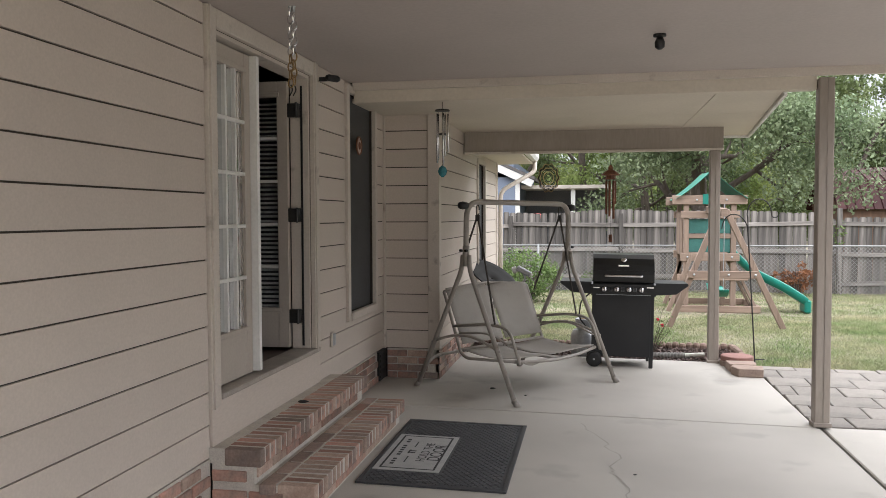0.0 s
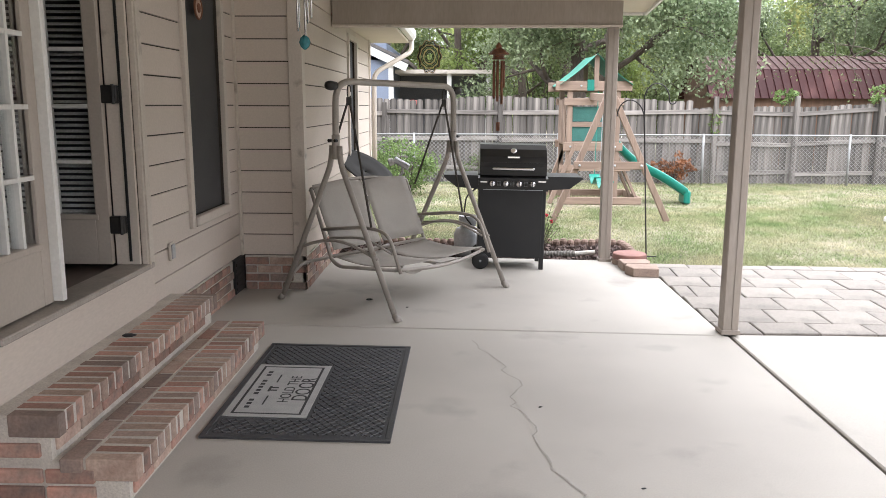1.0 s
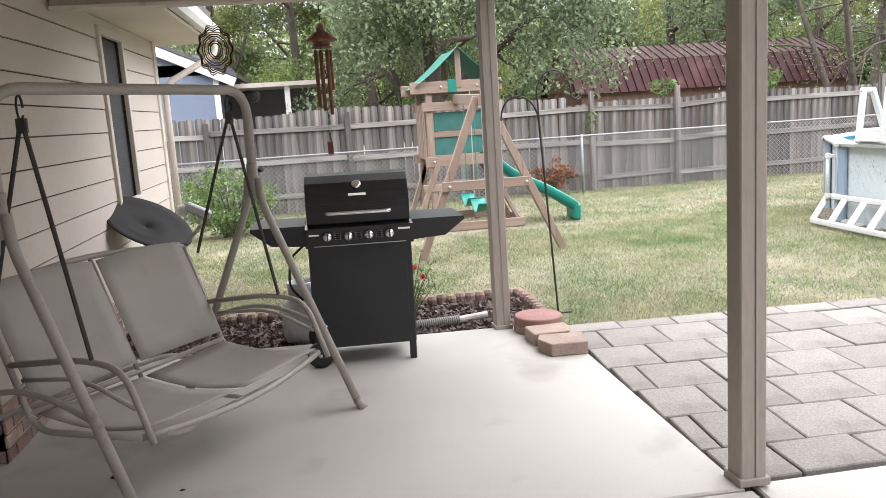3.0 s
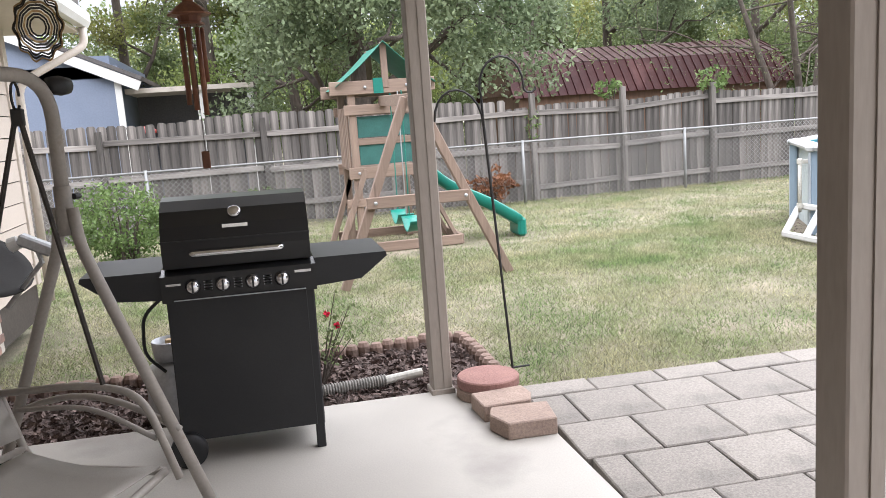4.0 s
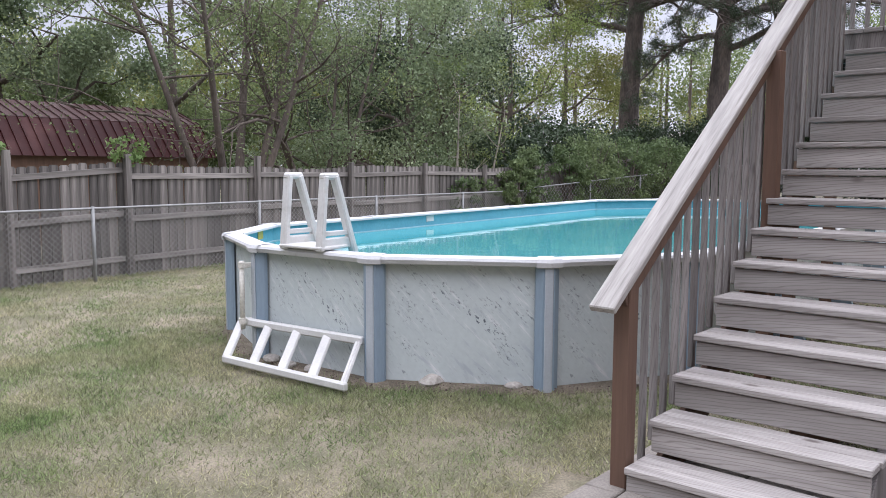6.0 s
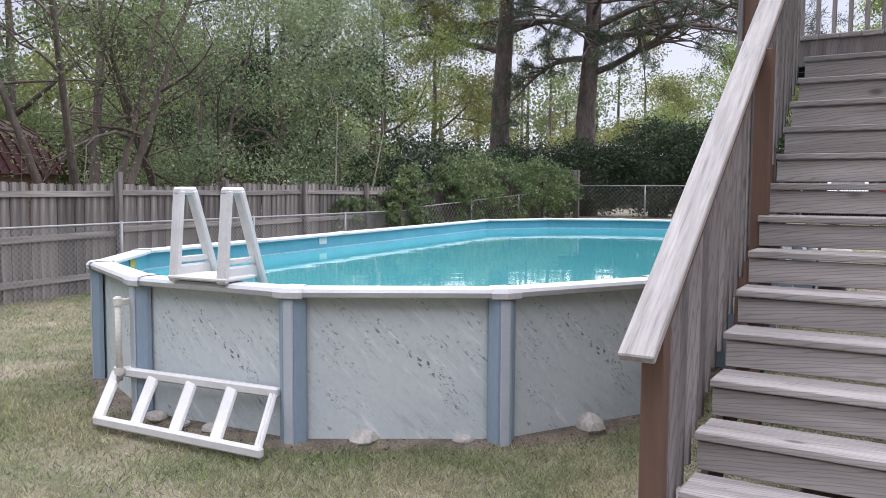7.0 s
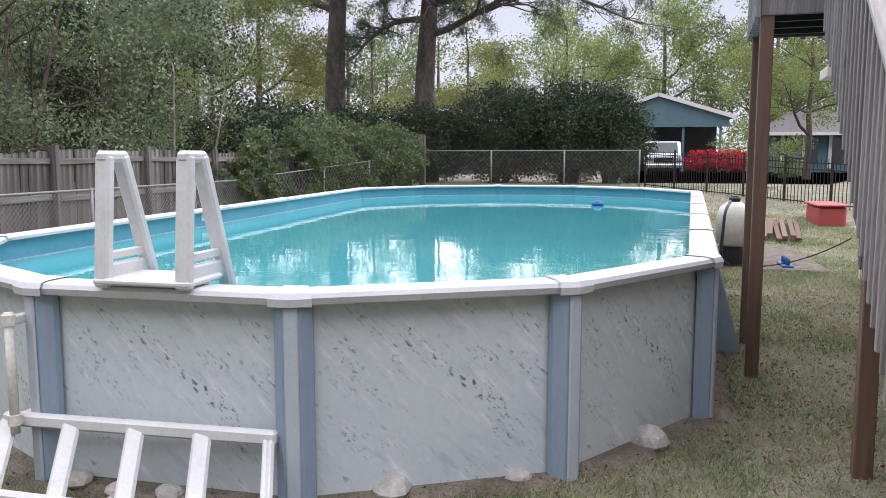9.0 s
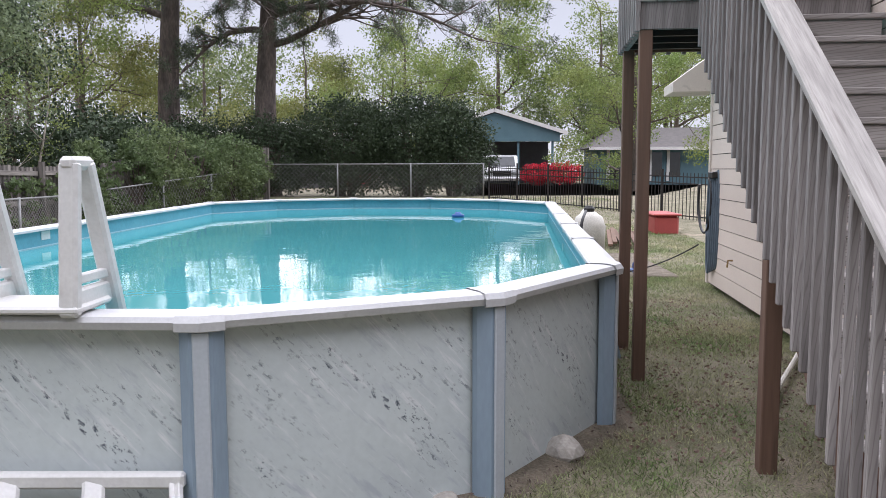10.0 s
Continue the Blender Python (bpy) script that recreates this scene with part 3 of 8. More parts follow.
def siding(wall, axis, at, out, lo, hi, z0, z1, holes, pitch=0.178):
    """Lapped boards on a wall, with dark gaps drawn as the laps' shadow; out: +1 or -1, the side that the boards face.
    """
    z = z0
    cache = {}

    def board(a, b, c, d):
        if b - a < 0.02 or d - c < 0.015:
            return
        key = (round(b - a, 3), round(d - c, 3))
        if key not in cache:
            bm = bmesh.new()
            n, h = key
            t0, t1 = 0.016, 0.012
            p = [(0, 0, 0), (0, t0, 0), (0, t1, h), (0, 0, h)]
            u = [bm.verts.new(q) for q in p]
            w = [bm.verts.new((n, q[1], q[2])) for q in p]
            for i in range(4):
                bm.faces.new((u[i], u[(i + 1) % 4], w[(i + 1) % 4], w[i]))
            bm.faces.new(u[::-1]), bm.faces.new(w)
            bmesh.ops.recalc_face_normals(bm, faces=bm.faces)
            me = bpy.data.meshes.new("siding_board")
            bm.to_mesh(me), bm.free()
            me.materials.append(SIDING)
            cache[key] = me
        n = key[0]
        if axis == "y":
            m = Matrix(((0, out, 0, at), (1, 0, 0, a), (0, 0, 1, c), (0, 0, 0, 1)))
        else:
            m = Matrix(((1, 0, 0, a), (0, out, 0, at), (0, 0, 1, c), (0, 0, 0, 1)))
        piece("siding_board", cache[key], wall, m)

    while z < z1 - 0.02:
        # the 9 mm gap shows dark backing in place of a shadow line
        top = min(z + pitch - 0.009, z1)
        cuts = sorted((h for h in holes if h[3] > z and h[2] < top), key=lambda h: h[0])
        u = lo
        for h in cuts:
            board(u, h[0], z, top)
            if h[2] - z > 0.02:
                board(h[0], h[1], z, h[2])
            if top - h[3] > 0.02:
                board(h[0], h[1], h[3], top)
            u = h[1]
        board(u, hi, z, top)
        z += pitch


# openings: (from, to, bottom, top)
DOOR = (5.285, 6.825, 0.56, 2.575)
DOORHOLE = (5.285, 6.825, 0.604, 2.619)
WINDOW = (7.69, 8.51, 0.765, 2.64)
SIDEWIN = (11.62, 12.30, 0.98, 2.30)
wall_west = wall_with_holes("wall_west", "y", WX, -3.0, RY, 0.0, CEIL1 + 0.1, -0.14, [DOORHOLE, WINDOW], WALLBACK, "tan lap-sided house wall behind the porch")
wall_return = wall_with_holes("wall_return", "x", RY, WX - 0.14, SX, 0.0, CEIL1 + 0.1, 0.14, [], WALLBACK, "tan lap-sided return wall in the porch corner")
wall_side = wall_with_holes("wall_side", "y", SX, RY, 13.75, 0.0, CEIL1 + 0.1, -0.14, [SIDEWIN], WALLBACK, "tan lap-sided house wall beside the yard")
wall_gable = wall_with_holes("wall_gable", "x", 13.75, -9.0, SX, 0.0, CEIL1 + 0.1, -0.14, [], WALLBACK, "tan end wall of the house")
for w, p in ((wall_west, ("y", WX, 1, -3.0, RY - 0.03, 0.30, CEIL1, [(DOOR[0] - 0.11, DOOR[1] + 0.11, 0.30, DOOR[3] + 0.15), (WINDOW[0] - 0.06, WINDOW[1] + 0.06, WINDOW[2] - 0.06, WINDOW[3] + 0.06)])),
             (wall_return, ("x", RY, -1, WX + 0.03, SX - 0.02, 0.30, CEIL1, [])),
             (wall_side, ("y", SX, 1, RY + 0.02, 13.7, 0.30, CEIL1, [(SIDEWIN[0] - 0.06, SIDEWIN[1] + 0.06, SIDEWIN[2] - 0.06, SIDEWIN[3] + 0.06)]))):
    siding(w, *p)
tagged(part("corner_trim", solid(SX - 0.085, RY - 0.03, 0.29, SX + 0.03, RY + 0.085, CEIL1, 0.004), TRIM), "tan painted corner board", "trim", kind="structure")
tagged(part("corner_trim_far", solid(SX - 0.06, 13.69, 0.29, SX + 0.034, 13.80, 2.55, 0.004), TRIM), "tan painted corner board at the house end", "trim", kind="structure")
tagged(part("inside_corner_trim", solid(WX, RY - 0.034, 0.29, WX + 0.034, RY, CEIL1, 0.004), TRIM), "tan inside corner strip", "trim", kind="structure")

# room behind the door
room = bmesh.new()
box(room, -6.0, 4.0, 0.42, WX - 0.14, 8.7, 0.56)
tagged(part("floor", room, ROOMFLOOR), "dark plank floor inside the open door", "floor", kind="structure")
# room shell coloured dark to stand in for the unlit interior
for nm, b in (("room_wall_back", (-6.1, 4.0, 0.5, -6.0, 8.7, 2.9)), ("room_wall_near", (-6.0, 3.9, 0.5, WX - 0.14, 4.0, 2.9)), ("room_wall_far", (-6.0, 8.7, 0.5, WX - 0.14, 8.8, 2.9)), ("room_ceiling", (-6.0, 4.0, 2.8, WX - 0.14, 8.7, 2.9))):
    tagged(part(nm, solid(*b), DARKWALL), "plain wall inside the house, coloured dark for the unlit room", "wall", kind="structure")

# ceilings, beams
# unlit near ceiling: its shade is in the darker paint colour
tagged(part("ceiling", solid(WX, -3.0, CEIL1, 2.60, 7.80, CEIL1 + 0.06), CEILSHADED), "flat painted porch ceiling, coloured darker for being unlit", "ceiling", kind="structure")
EAVE = lambda y: 1.76 + 0.105 * (y - 7.96)


def slab_poly(bm, pts, z0, z1):
    a, b = [bm.verts.new((x, y, z0)) for x, y in pts], [bm.verts.new((x, y, z1)) for x, y in pts]
    for i in range(len(pts)):
        bm.faces.new((a[i], a[(i + 1) % len(pts)], b[(i + 1) % len(pts)], b[i]))
    bm.faces.new(a[::-1]), bm.faces.new(b)


bm = bmesh.new()
for y0, y1 in ((7.96, 9.28), (9.286, 11.50)):
    slab_poly(bm, [(SX, y0), (1.25, y0), (1.25, y1), (SX, y1)], CEIL2, CEIL2 + 0.012)
    slab_poly(bm, [(1.256, y0), (EAVE(y0), y0), (EAVE(y1), y1), (1.256, y1)], CEIL2, CEIL2 + 0.012)
slab_poly(bm, [(SX - 0.6, 7.96), (EAVE(7.96), 7.96), (EAVE(11.5), 11.5), (SX - 0.6, 11.5)], CEIL2 + 0.014, CEIL2 + 0.05)
bmesh.ops.recalc_face_normals(bm, faces=bm.faces)
tagged(part("ceiling_far", bm, CEILPAINT), "cream panel porch ceiling over the swing", "ceiling", kind="structure")
tagged(part("roof", solid(WX - 5, -3.0, CEIL1 + 0.064, 2.66, 7.86, CEIL1 + 0.22), SHINGLE), "low porch roof", "roof", kind="structure")
bm = bmesh.new()
slab_poly(bm, [(WX - 5, 7.87), (EAVE(7.87) + 0.06, 7.87), (EAVE(11.58) + 0.06, 11.58), (WX - 5, 11.58)], CEIL2 + 0.10, CEIL2 + 0.26)
bmesh.ops.recalc_face_normals(bm, faces=bm.faces)
tagged(part("roof_far", bm, SHINGLE), "low porch roof over the swing", "roof", kind="structure")
tagged(part("header_trim", solid(WX + 0.03, 7.80, 2.655, 2.62, 7.84, CEIL1 + 0.1, 0.004), TRIM), "thin cream trim board along the porch ceiling edge", "trim", kind="structure")
tagged(part("header_board", solid(WX + 0.03, 7.842, 2.556, 1.98, 7.955, CEIL1 + 0.1, 0.004), CEILPAINT), "cream painted header between the porch ceilings", "beam", kind="structure")
tagged(part("beam", solid(SX + 0.03, 10.46, 2.335, 1.70, 10.57, CEIL2 - 0.002, 0.005), POSTPAINT), "taupe painted porch beam on the far post", "beam", kind="structure")
tagged(part("beam_trim", solid(SX + 0.03, 10.44, 2.315, 1.70, 10.575, 2.338, 0.003), TRIM), "cream strip under the porch beam", "trim", kind="structure")
bm = bmesh.new()
slab_poly(bm, [(EAVE(7.96) + 0.003, 7.96), (EAVE(7.96) + 0.03, 7.96), (EAVE(11.53) + 0.03, 11.53), (EAVE(11.53) + 0.003, 11.53)], CEIL2 - 0.03, CEIL2 + 0.15)
bmesh.ops.recalc_face_normals(bm, faces=bm.faces)
tagged(part("eave_fascia", bm, WHITEPAINT), "cream eave board of the porch roof", "trim", kind="structure")
tagged(part("eave_fascia_far", solid(SX, 11.503, CEIL2 - 0.03, EAVE(11.5), 11.53, CEIL2 + 0.15, 0.003), WHITEPAINT), "cream eave board at the porch end", "trim", kind="structure")
bm = bmesh.new()
box(bm, SX - 0.3, 11.34, 2.42, -0.66, 14.2, 2.45)
tagged(part("soffit", bm, CEILPAINT), "cream boxed soffit over the side wall", "soffit", kind="structure")
bm = bmesh.new()
box(bm, -9, 11.42, 2.64, -0.64, 14.25, 2.75)
tagged(part("house_roof", bm, SHINGLE), "grey shingle roof edge of the house", "roof", kind="structure")


def gutter():
    g = thing("gutter", -0.6, 12.8, 2.45, "cream painted gutter with a curved downspout at the house corner", "gutter")
    bm = bmesh.new()
    prof = [(0, 0.13), (0, 0.0), (0.07, 0.0), (0.10, 0.05), (0.10, 0.13)]
    a = [bm.verts.new((-0.66 + u, 11.36, 2.46 + v)) for u, v in prof]
    b = [bm.verts.new((-0.66 + u, 14.25, 2.46 + v)) for u, v in prof]
    for i in range(len(prof) - 1):
        bm.faces.new((a[i], a[i + 1], b[i + 1], b[i]))
    bm.faces.new(a), bm.faces.new(b[::-1])
    part("trough", bm, WHITEPAINT, g)
    part("downspout", tubed(rounded([(-0.62, 14.15, 2.46), (-0.62, 14.15, 2.30), (-1.14, 13.86, 1.98), (-1.14, 13.86, 0.1)], 0.12), 0.035, 8), TRIM, g, smooth=True)


gutter()


# ---- posts ----
def porch_post(x, y, w, top):
    p = thing("porch_post", x + w / 2, y + w / 2, 0, "square taupe painted porch post on the slab", "post", "porch posts")
    part("shaft", solid(x, y, 0.0, x + w, y + w, top, 0.006), POSTPAINT, p)
    bm = bmesh.new()
    box(bm, x - 0.012, y - 0.012, 0.0, x + w + 0.012, y + w + 0.012, 0.035, 0.004)
    part("foot", bm, POSTPAINT, p)
    part("corner_bead", solid(x + w * 0.55, y - 0.006, 0.04, x + w * 0.62, y - 0.001, top - 0.02), POSTPAINT, p)


porch_post(1.985, 7.795, 0.112, 2.70)
porch_post(1.56, 10.46, 0.11, 2.365)


# ---- door, windows ----
def lites(parent, m, w, z0, z1, cols, rows, t=0.022):
    """Glazing bars in a leaf: local x across, z up."""
    for i in range(1, cols):
        u = w * i / cols
        part("glazing_bar", solid(u - t / 2, -0.026, z0, u + t / 2, 0.026, z1, 0.002, m), WHITEPAINT, parent)
    for j in range(1, rows):
        z = z0 + (z1 - z0) * j / rows
        part("glazing_bar", solid(0, -0.024, z - t / 2, w, 0.024, z + t / 2, 0.002, m), WHITEPAINT, parent)


def door_leaf(name, m, w, h, label, blinds):
    """A glazed leaf: local x from the hinge across, y through it, z up from its foot."""
    d = thing(name, *m.translation, label, "door")
    st, zb, zt = 0.08, 0.28, h - 0.10
    for x0, x1, z0, z1 in ((0, st, 0, h), (w - st, w, 0, h), (st, w - st, 0, zb), (st, w - st, zt, h)):
        part("door_rail", solid(x0, -0.022, z0, x1, 0.022, z1, 0.003, m), DOORPAINT, d)
    mm = m @ Matrix.Translation((st, 0, 0))
    lites(d, mm, w - 2 * st, zb, zt, 3, 5)
    g = part("pane", solid(st, -0.003, zb, w - st, 0.003, zt, 0, m), GLASS, d)
    g.visible_shadow = False
    for z0, z1, x0, x1 in ((zb - 0.02, zb + 0.012, st - 0.02, w - st + 0.02), (zt - 0.012, zt + 0.02, st - 0.02, w - st + 0.02)):
        part("pane_bead", solid(x0, -0.03, z0, x1, 0.03, z1, 0.004, m), DOORPAINT, d)
    if blinds:
        k = 46
        for i in range(k):
            z = zb + 0.02 + (zt - zb - 0.04) * i / k
            q = m @ Matrix.Translation((0, 0.06 * blinds, z)) @ Matrix.Rotation(radians(38 * blinds), 4, "X")
            part("blind_slat", solid(st + 0.01, -0.013, -0.001, w - st - 0.01, 0.013, 0.001, 0, q), BLIND, d)
    return d


def entry():
    f = thing("door_1", WX, 6.05, 0.56, "tan door frame of a double door with brass hinges", "door frame", kind="structure")
    y0, y1, zt = DOOR[0], DOOR[1], DOOR[3]
    for a, b, c, d in ((y0 - 0.105, y0, 0.51, zt + 0.10), (y1, y1 + 0.105, 0.55, zt + 0.10)):
        part("casing", solid(WX, a, c, WX + 0.035, b, d, 0.004), TRIM, f)
        part("casing_bead", solid(WX + 0.035, a + 0.012, c, WX + 0.045, a + 0.03, d, 0.002), TRIM, f)
    part("head_casing", solid(WX, y0, zt, WX + 0.035, y1, zt + 0.10, 0.004), TRIM, f)
    for a, b in ((y0, y0 + 0.025), (y1 - 0.025, y1)):
        part("jamb", solid(WX - 0.14, a, 0.58, WX - 0.002, b, zt, 0.002), TRIM, f)
    part("head_jamb", solid(WX - 0.14, y0 + 0.025, zt - 0.025, WX - 0.002, y1 - 0.025, zt, 0.002), TRIM, f)
    part("sill", solid(WX - 0.14, y0 - 0.0, 0.545, WX + 0.045, y1 + 0.08, 0.578, 0.006), SILLMETAL, f, "grey metal threshold")
    part("sill_board", solid(WX + 0.002, y0 - 0.10, 0.30, WX + 0.03, y1 + 0.10, 0.543, 0.004), SIDING, f)
    leaf = (y1 - y0 - 0.05) / 2
    m = Matrix(((0, 1, 0, WX - 0.055), (1, 0, 0, y0 + 0.026), (0, 0, 1, 0.59), (0, 0, 0, 1)))
    d = door_leaf("door_leaf", m, leaf - 0.20, 1.94, "closed tan glazed door leaf with white blinds", -1)
    part("astragal", solid(WX - 0.075, y0 + leaf - 0.174, 0.595, WX + 0.012, y0 + leaf - 0.134, 2.53, 0.003), WHITEPAINT, d, "white meeting strip")
    # the open leaf stands inside, turned in on its hinges
    a = radians(181)
    m = Matrix.Translation((WX - 0.145, y1 - 0.05, 0.59)) @ Matrix.Rotation(a, 4, "Z")
    d = door_leaf("door_leaf_open", m, leaf + 0.08, 1.94, "open tan glazed door leaf with blinds, swung into the dark room", -1)
    for z in (0.82, 1.56, 2.32):
        bm = bmesh.new()
        box(bm, WX - 0.145, y1 - 0.075, z - 0.05, WX - 0.06, y1 - 0.03, z + 0.05, 0.004)
        disc(bm, (WX - 0.075, y1 - 0.078, z - 0.055), (0, 0, 1), 0.009, 0.009, 0.11, 8)
        part("hinge", bm, BLACKIRON, d, "dark worn hinge")
    part("weather_strip", solid(WX - 0.06, y1 - 0.032, 0.60, WX - 0.045, y1 - 0.0255, 2.5), BLACKPLASTIC, f)


entry()


def framed_window(name, axis, at, hole, label):
    a, b, c, d = hole
    f = thing(name, at, (a + b) / 2, c, label, "window", kind="structure")
    for p, q, r, s in ((a - 0.055, a + 0.01, c - 0.055, d + 0.055), (b - 0.01, b + 0.055, c - 0.055, d + 0.055)):
        part("window_frame", solid(at + 0.001, p, r, at + 0.04, q, s, 0.004), TRIM, f)
    part("window_frame", solid(at + 0.001, a + 0.01, d - 0.01, at + 0.04, b - 0.01, d + 0.055, 0.004), TRIM, f)
    part("window_sill", solid(at + 0.001, a + 0.01, c - 0.055, at + 0.05, b - 0.01, c + 0.012, 0.006), TRIM, f)
    part("screen", solid(at - 0.03, a + 0.01, c + 0.01, at - 0.02, b - 0.01, d - 0.01), SCREEN, f, "dark insect screen")
    part("mid_rail", solid(at - 0.045, a + 0.01, (c + d) / 2 - 0.02, at - 0.032, b - 0.01, (c + d) / 2 + 0.02), WALLBACK, f)
    part("pane", solid(at - 0.07, a, c, at - 0.064, b, d), CARGLASS, f)
    return f


framed_window("window_1", "y", WX, WINDOW, "tall narrow window with a dark screen and tan frame")
framed_window("window_2", "y", SX, SIDEWIN, "narrow dark side window with a tan frame")


# ---- brick work ----
def brick_mesh(l, w, h, material):
    bm = solid(-l / 2, -w / 2, -h / 2, l / 2, w / 2, h / 2, 0.004)
    me = bpy.data.meshes.new("brick")
    bm.to_mesh(me), bm.free()
    me.materials.append(material)
    return me


def jitter(a):
    return random.uniform(-a, a)


STRETCH = [brick_mesh(0.195, 0.09, 0.058, k) for k in (BRICK, BRICK, BRICKTAN, BRICKGREY)]
ROWLOCK = [brick_mesh(0.205, 0.060, 0.092, k) for k in (BRICK, BRICK, BRICKGREY, BRICKTAN)]
HALF = [brick_mesh(0.09, 0.09, 0.058, k) for k in (BRICK, BRICKTAN)]


def brick_base(name, axis, at, out, lo, hi, courses, label):
    """Stretcher courses on a foundation face."""
    t = 0.012
    if axis == "y":
        core = solid(min(at, at + out * 0.03), lo, 0, max(at, at + out * 0.03), hi, courses * 0.0715 + 0.008)
    else:
        core = solid(lo, min(at, at + out * 0.03), 0, hi, max(at, at + out * 0.03), courses * 0.0715 + 0.008)
    w = tagged(part(name, core, MORTAR), label, "brick base", kind="structure")
    for c in range(courses):
        if c % 2 == 0:
            place = [(lo + 0.05, HALF)]
        else:
            place = []
        u = lo + (0.105 if c % 2 == 0 else 0.0) + 0.1
        while u + 0.1 < hi + 0.02:
            place.append((u, STRETCH))
            u += 0.208
        for u, kinds in place:
            z = 0.0715 * c + 0.036
            off = at + out * (0.03 + t - 0.045 + jitter(0.002))
            p = (off, u, z) if axis == "y" else (u, off, z)
            r = radians(90) if axis == "y" else 0
            piece("brick", random.choice(kinds), w, Matrix.Translation(p) @ Matrix.Rotation(r + jitter(0.01), 4, "Z"))
    return w


brick_base("brick_base_west", "y", WX - 0.01, 1, 3.6, 5.165, 4, "weathered red brick base under the siding")
brick_base("brick_base_corner", "y", WX - 0.01, 1, 7.24, 8.58, 4, "weathered red brick base under the siding")
brick_base("brick_base_return", "x", RY - 0.01, -1, WX + 0.05, SX + 0.02, 4, "red and tan brick base under the return wall")
brick_base("brick_base_side", "y", SX - 0.01, 1, RY - 0.04, 12.6, 4, "red brick base along the side wall")


def brick_steps():
    s = thing("brick_steps", -1.45, 6.18, 0, "two worn red brick steps with mortar joints below the door", "steps")
    y0, y1 = 5.15, 7.22
    part("mortar_core", solid(WX + 0.03, y0 + 0.02, 0, -1.186, y1 - 0.015, 0.168), MORTAR, s, "grey mortar bed")
    part("mortar_core", solid(WX + 0.03, y0 + 0.02, 0.169, -1.486, y1 - 0.015, 0.345), MORTAR, s)
    for edge, top, back in ((-1.145, 0.18, -1.47), (-1.445, 0.36, WX + 0.03)):
        part("mortar_joint", solid(edge - 0.36 if top > 0.3 else edge - 0.29, y0 + 0.016, top - 0.086, edge - 0.004, y1 - 0.016, top - 0.002, 0.001), MORTAR, s, "pale mortar joint")
        n = 27
        pitch = (y1 - y0) / n
        for i in range(n):
            y = y0 + pitch * (i + 0.5)
            piece("brick", random.choice(ROWLOCK), s, Matrix.Translation((edge - 0.1025 + jitter(0.004), y, top - 0.046 + jitter(0.002))) @ Matrix.Rotation(jitter(0.02), 4, "Z"))
        u = y0 + 0.10
        while u < y1 - 0.08:  # flat course behind the rowlocks
            x = edge - 0.205 - 0.012 - 0.045
            if x - 0.045 > back - 0.02:
                piece("brick", random.choice(STRETCH[2:] + [STRETCH[0], STRETCH[3]]), s, Matrix.Translation((x, u, top - 0.029 + 0.001)) @ Matrix.Rotation(radians(90) + jitter(0.01), 4, "Z"))
            u += 0.207
        for c in range(1):  # course below the nosing, set back
            u = y0 + 0.1 + 0.05
            while u < y1 - 0.08:
                piece("brick", random.choice(STRETCH[:3]), s, Matrix.Translation((edge - 0.075, u, top - 0.092 - 0.012 - 0.029)) @ Matrix.Rotation(radians(90) + jitter(0.01), 4, "Z"))
                u += 0.207
    for z, x1 in ((0.032, -1.17), (0.105, -1.36), (0.212, -1.48), (0.285, -1.66)):  # end face towards the walk
        x = WX + 0.13
        while x < x1 - 0.04:
            piece("brick", random.choice(STRETCH[:3]), s, Matrix.Translation((x, y0 + 0.05, z)) @ Matrix.Rotation(jitter(0.01), 4, "Z"))
            piece("brick", random.choice(STRETCH[:3]), s, Matrix.Translation((x, y1 - 0.048, z)) @ Matrix.Rotation(jitter(0.01), 4, "Z"))
            x += 0.208


brick_steps()


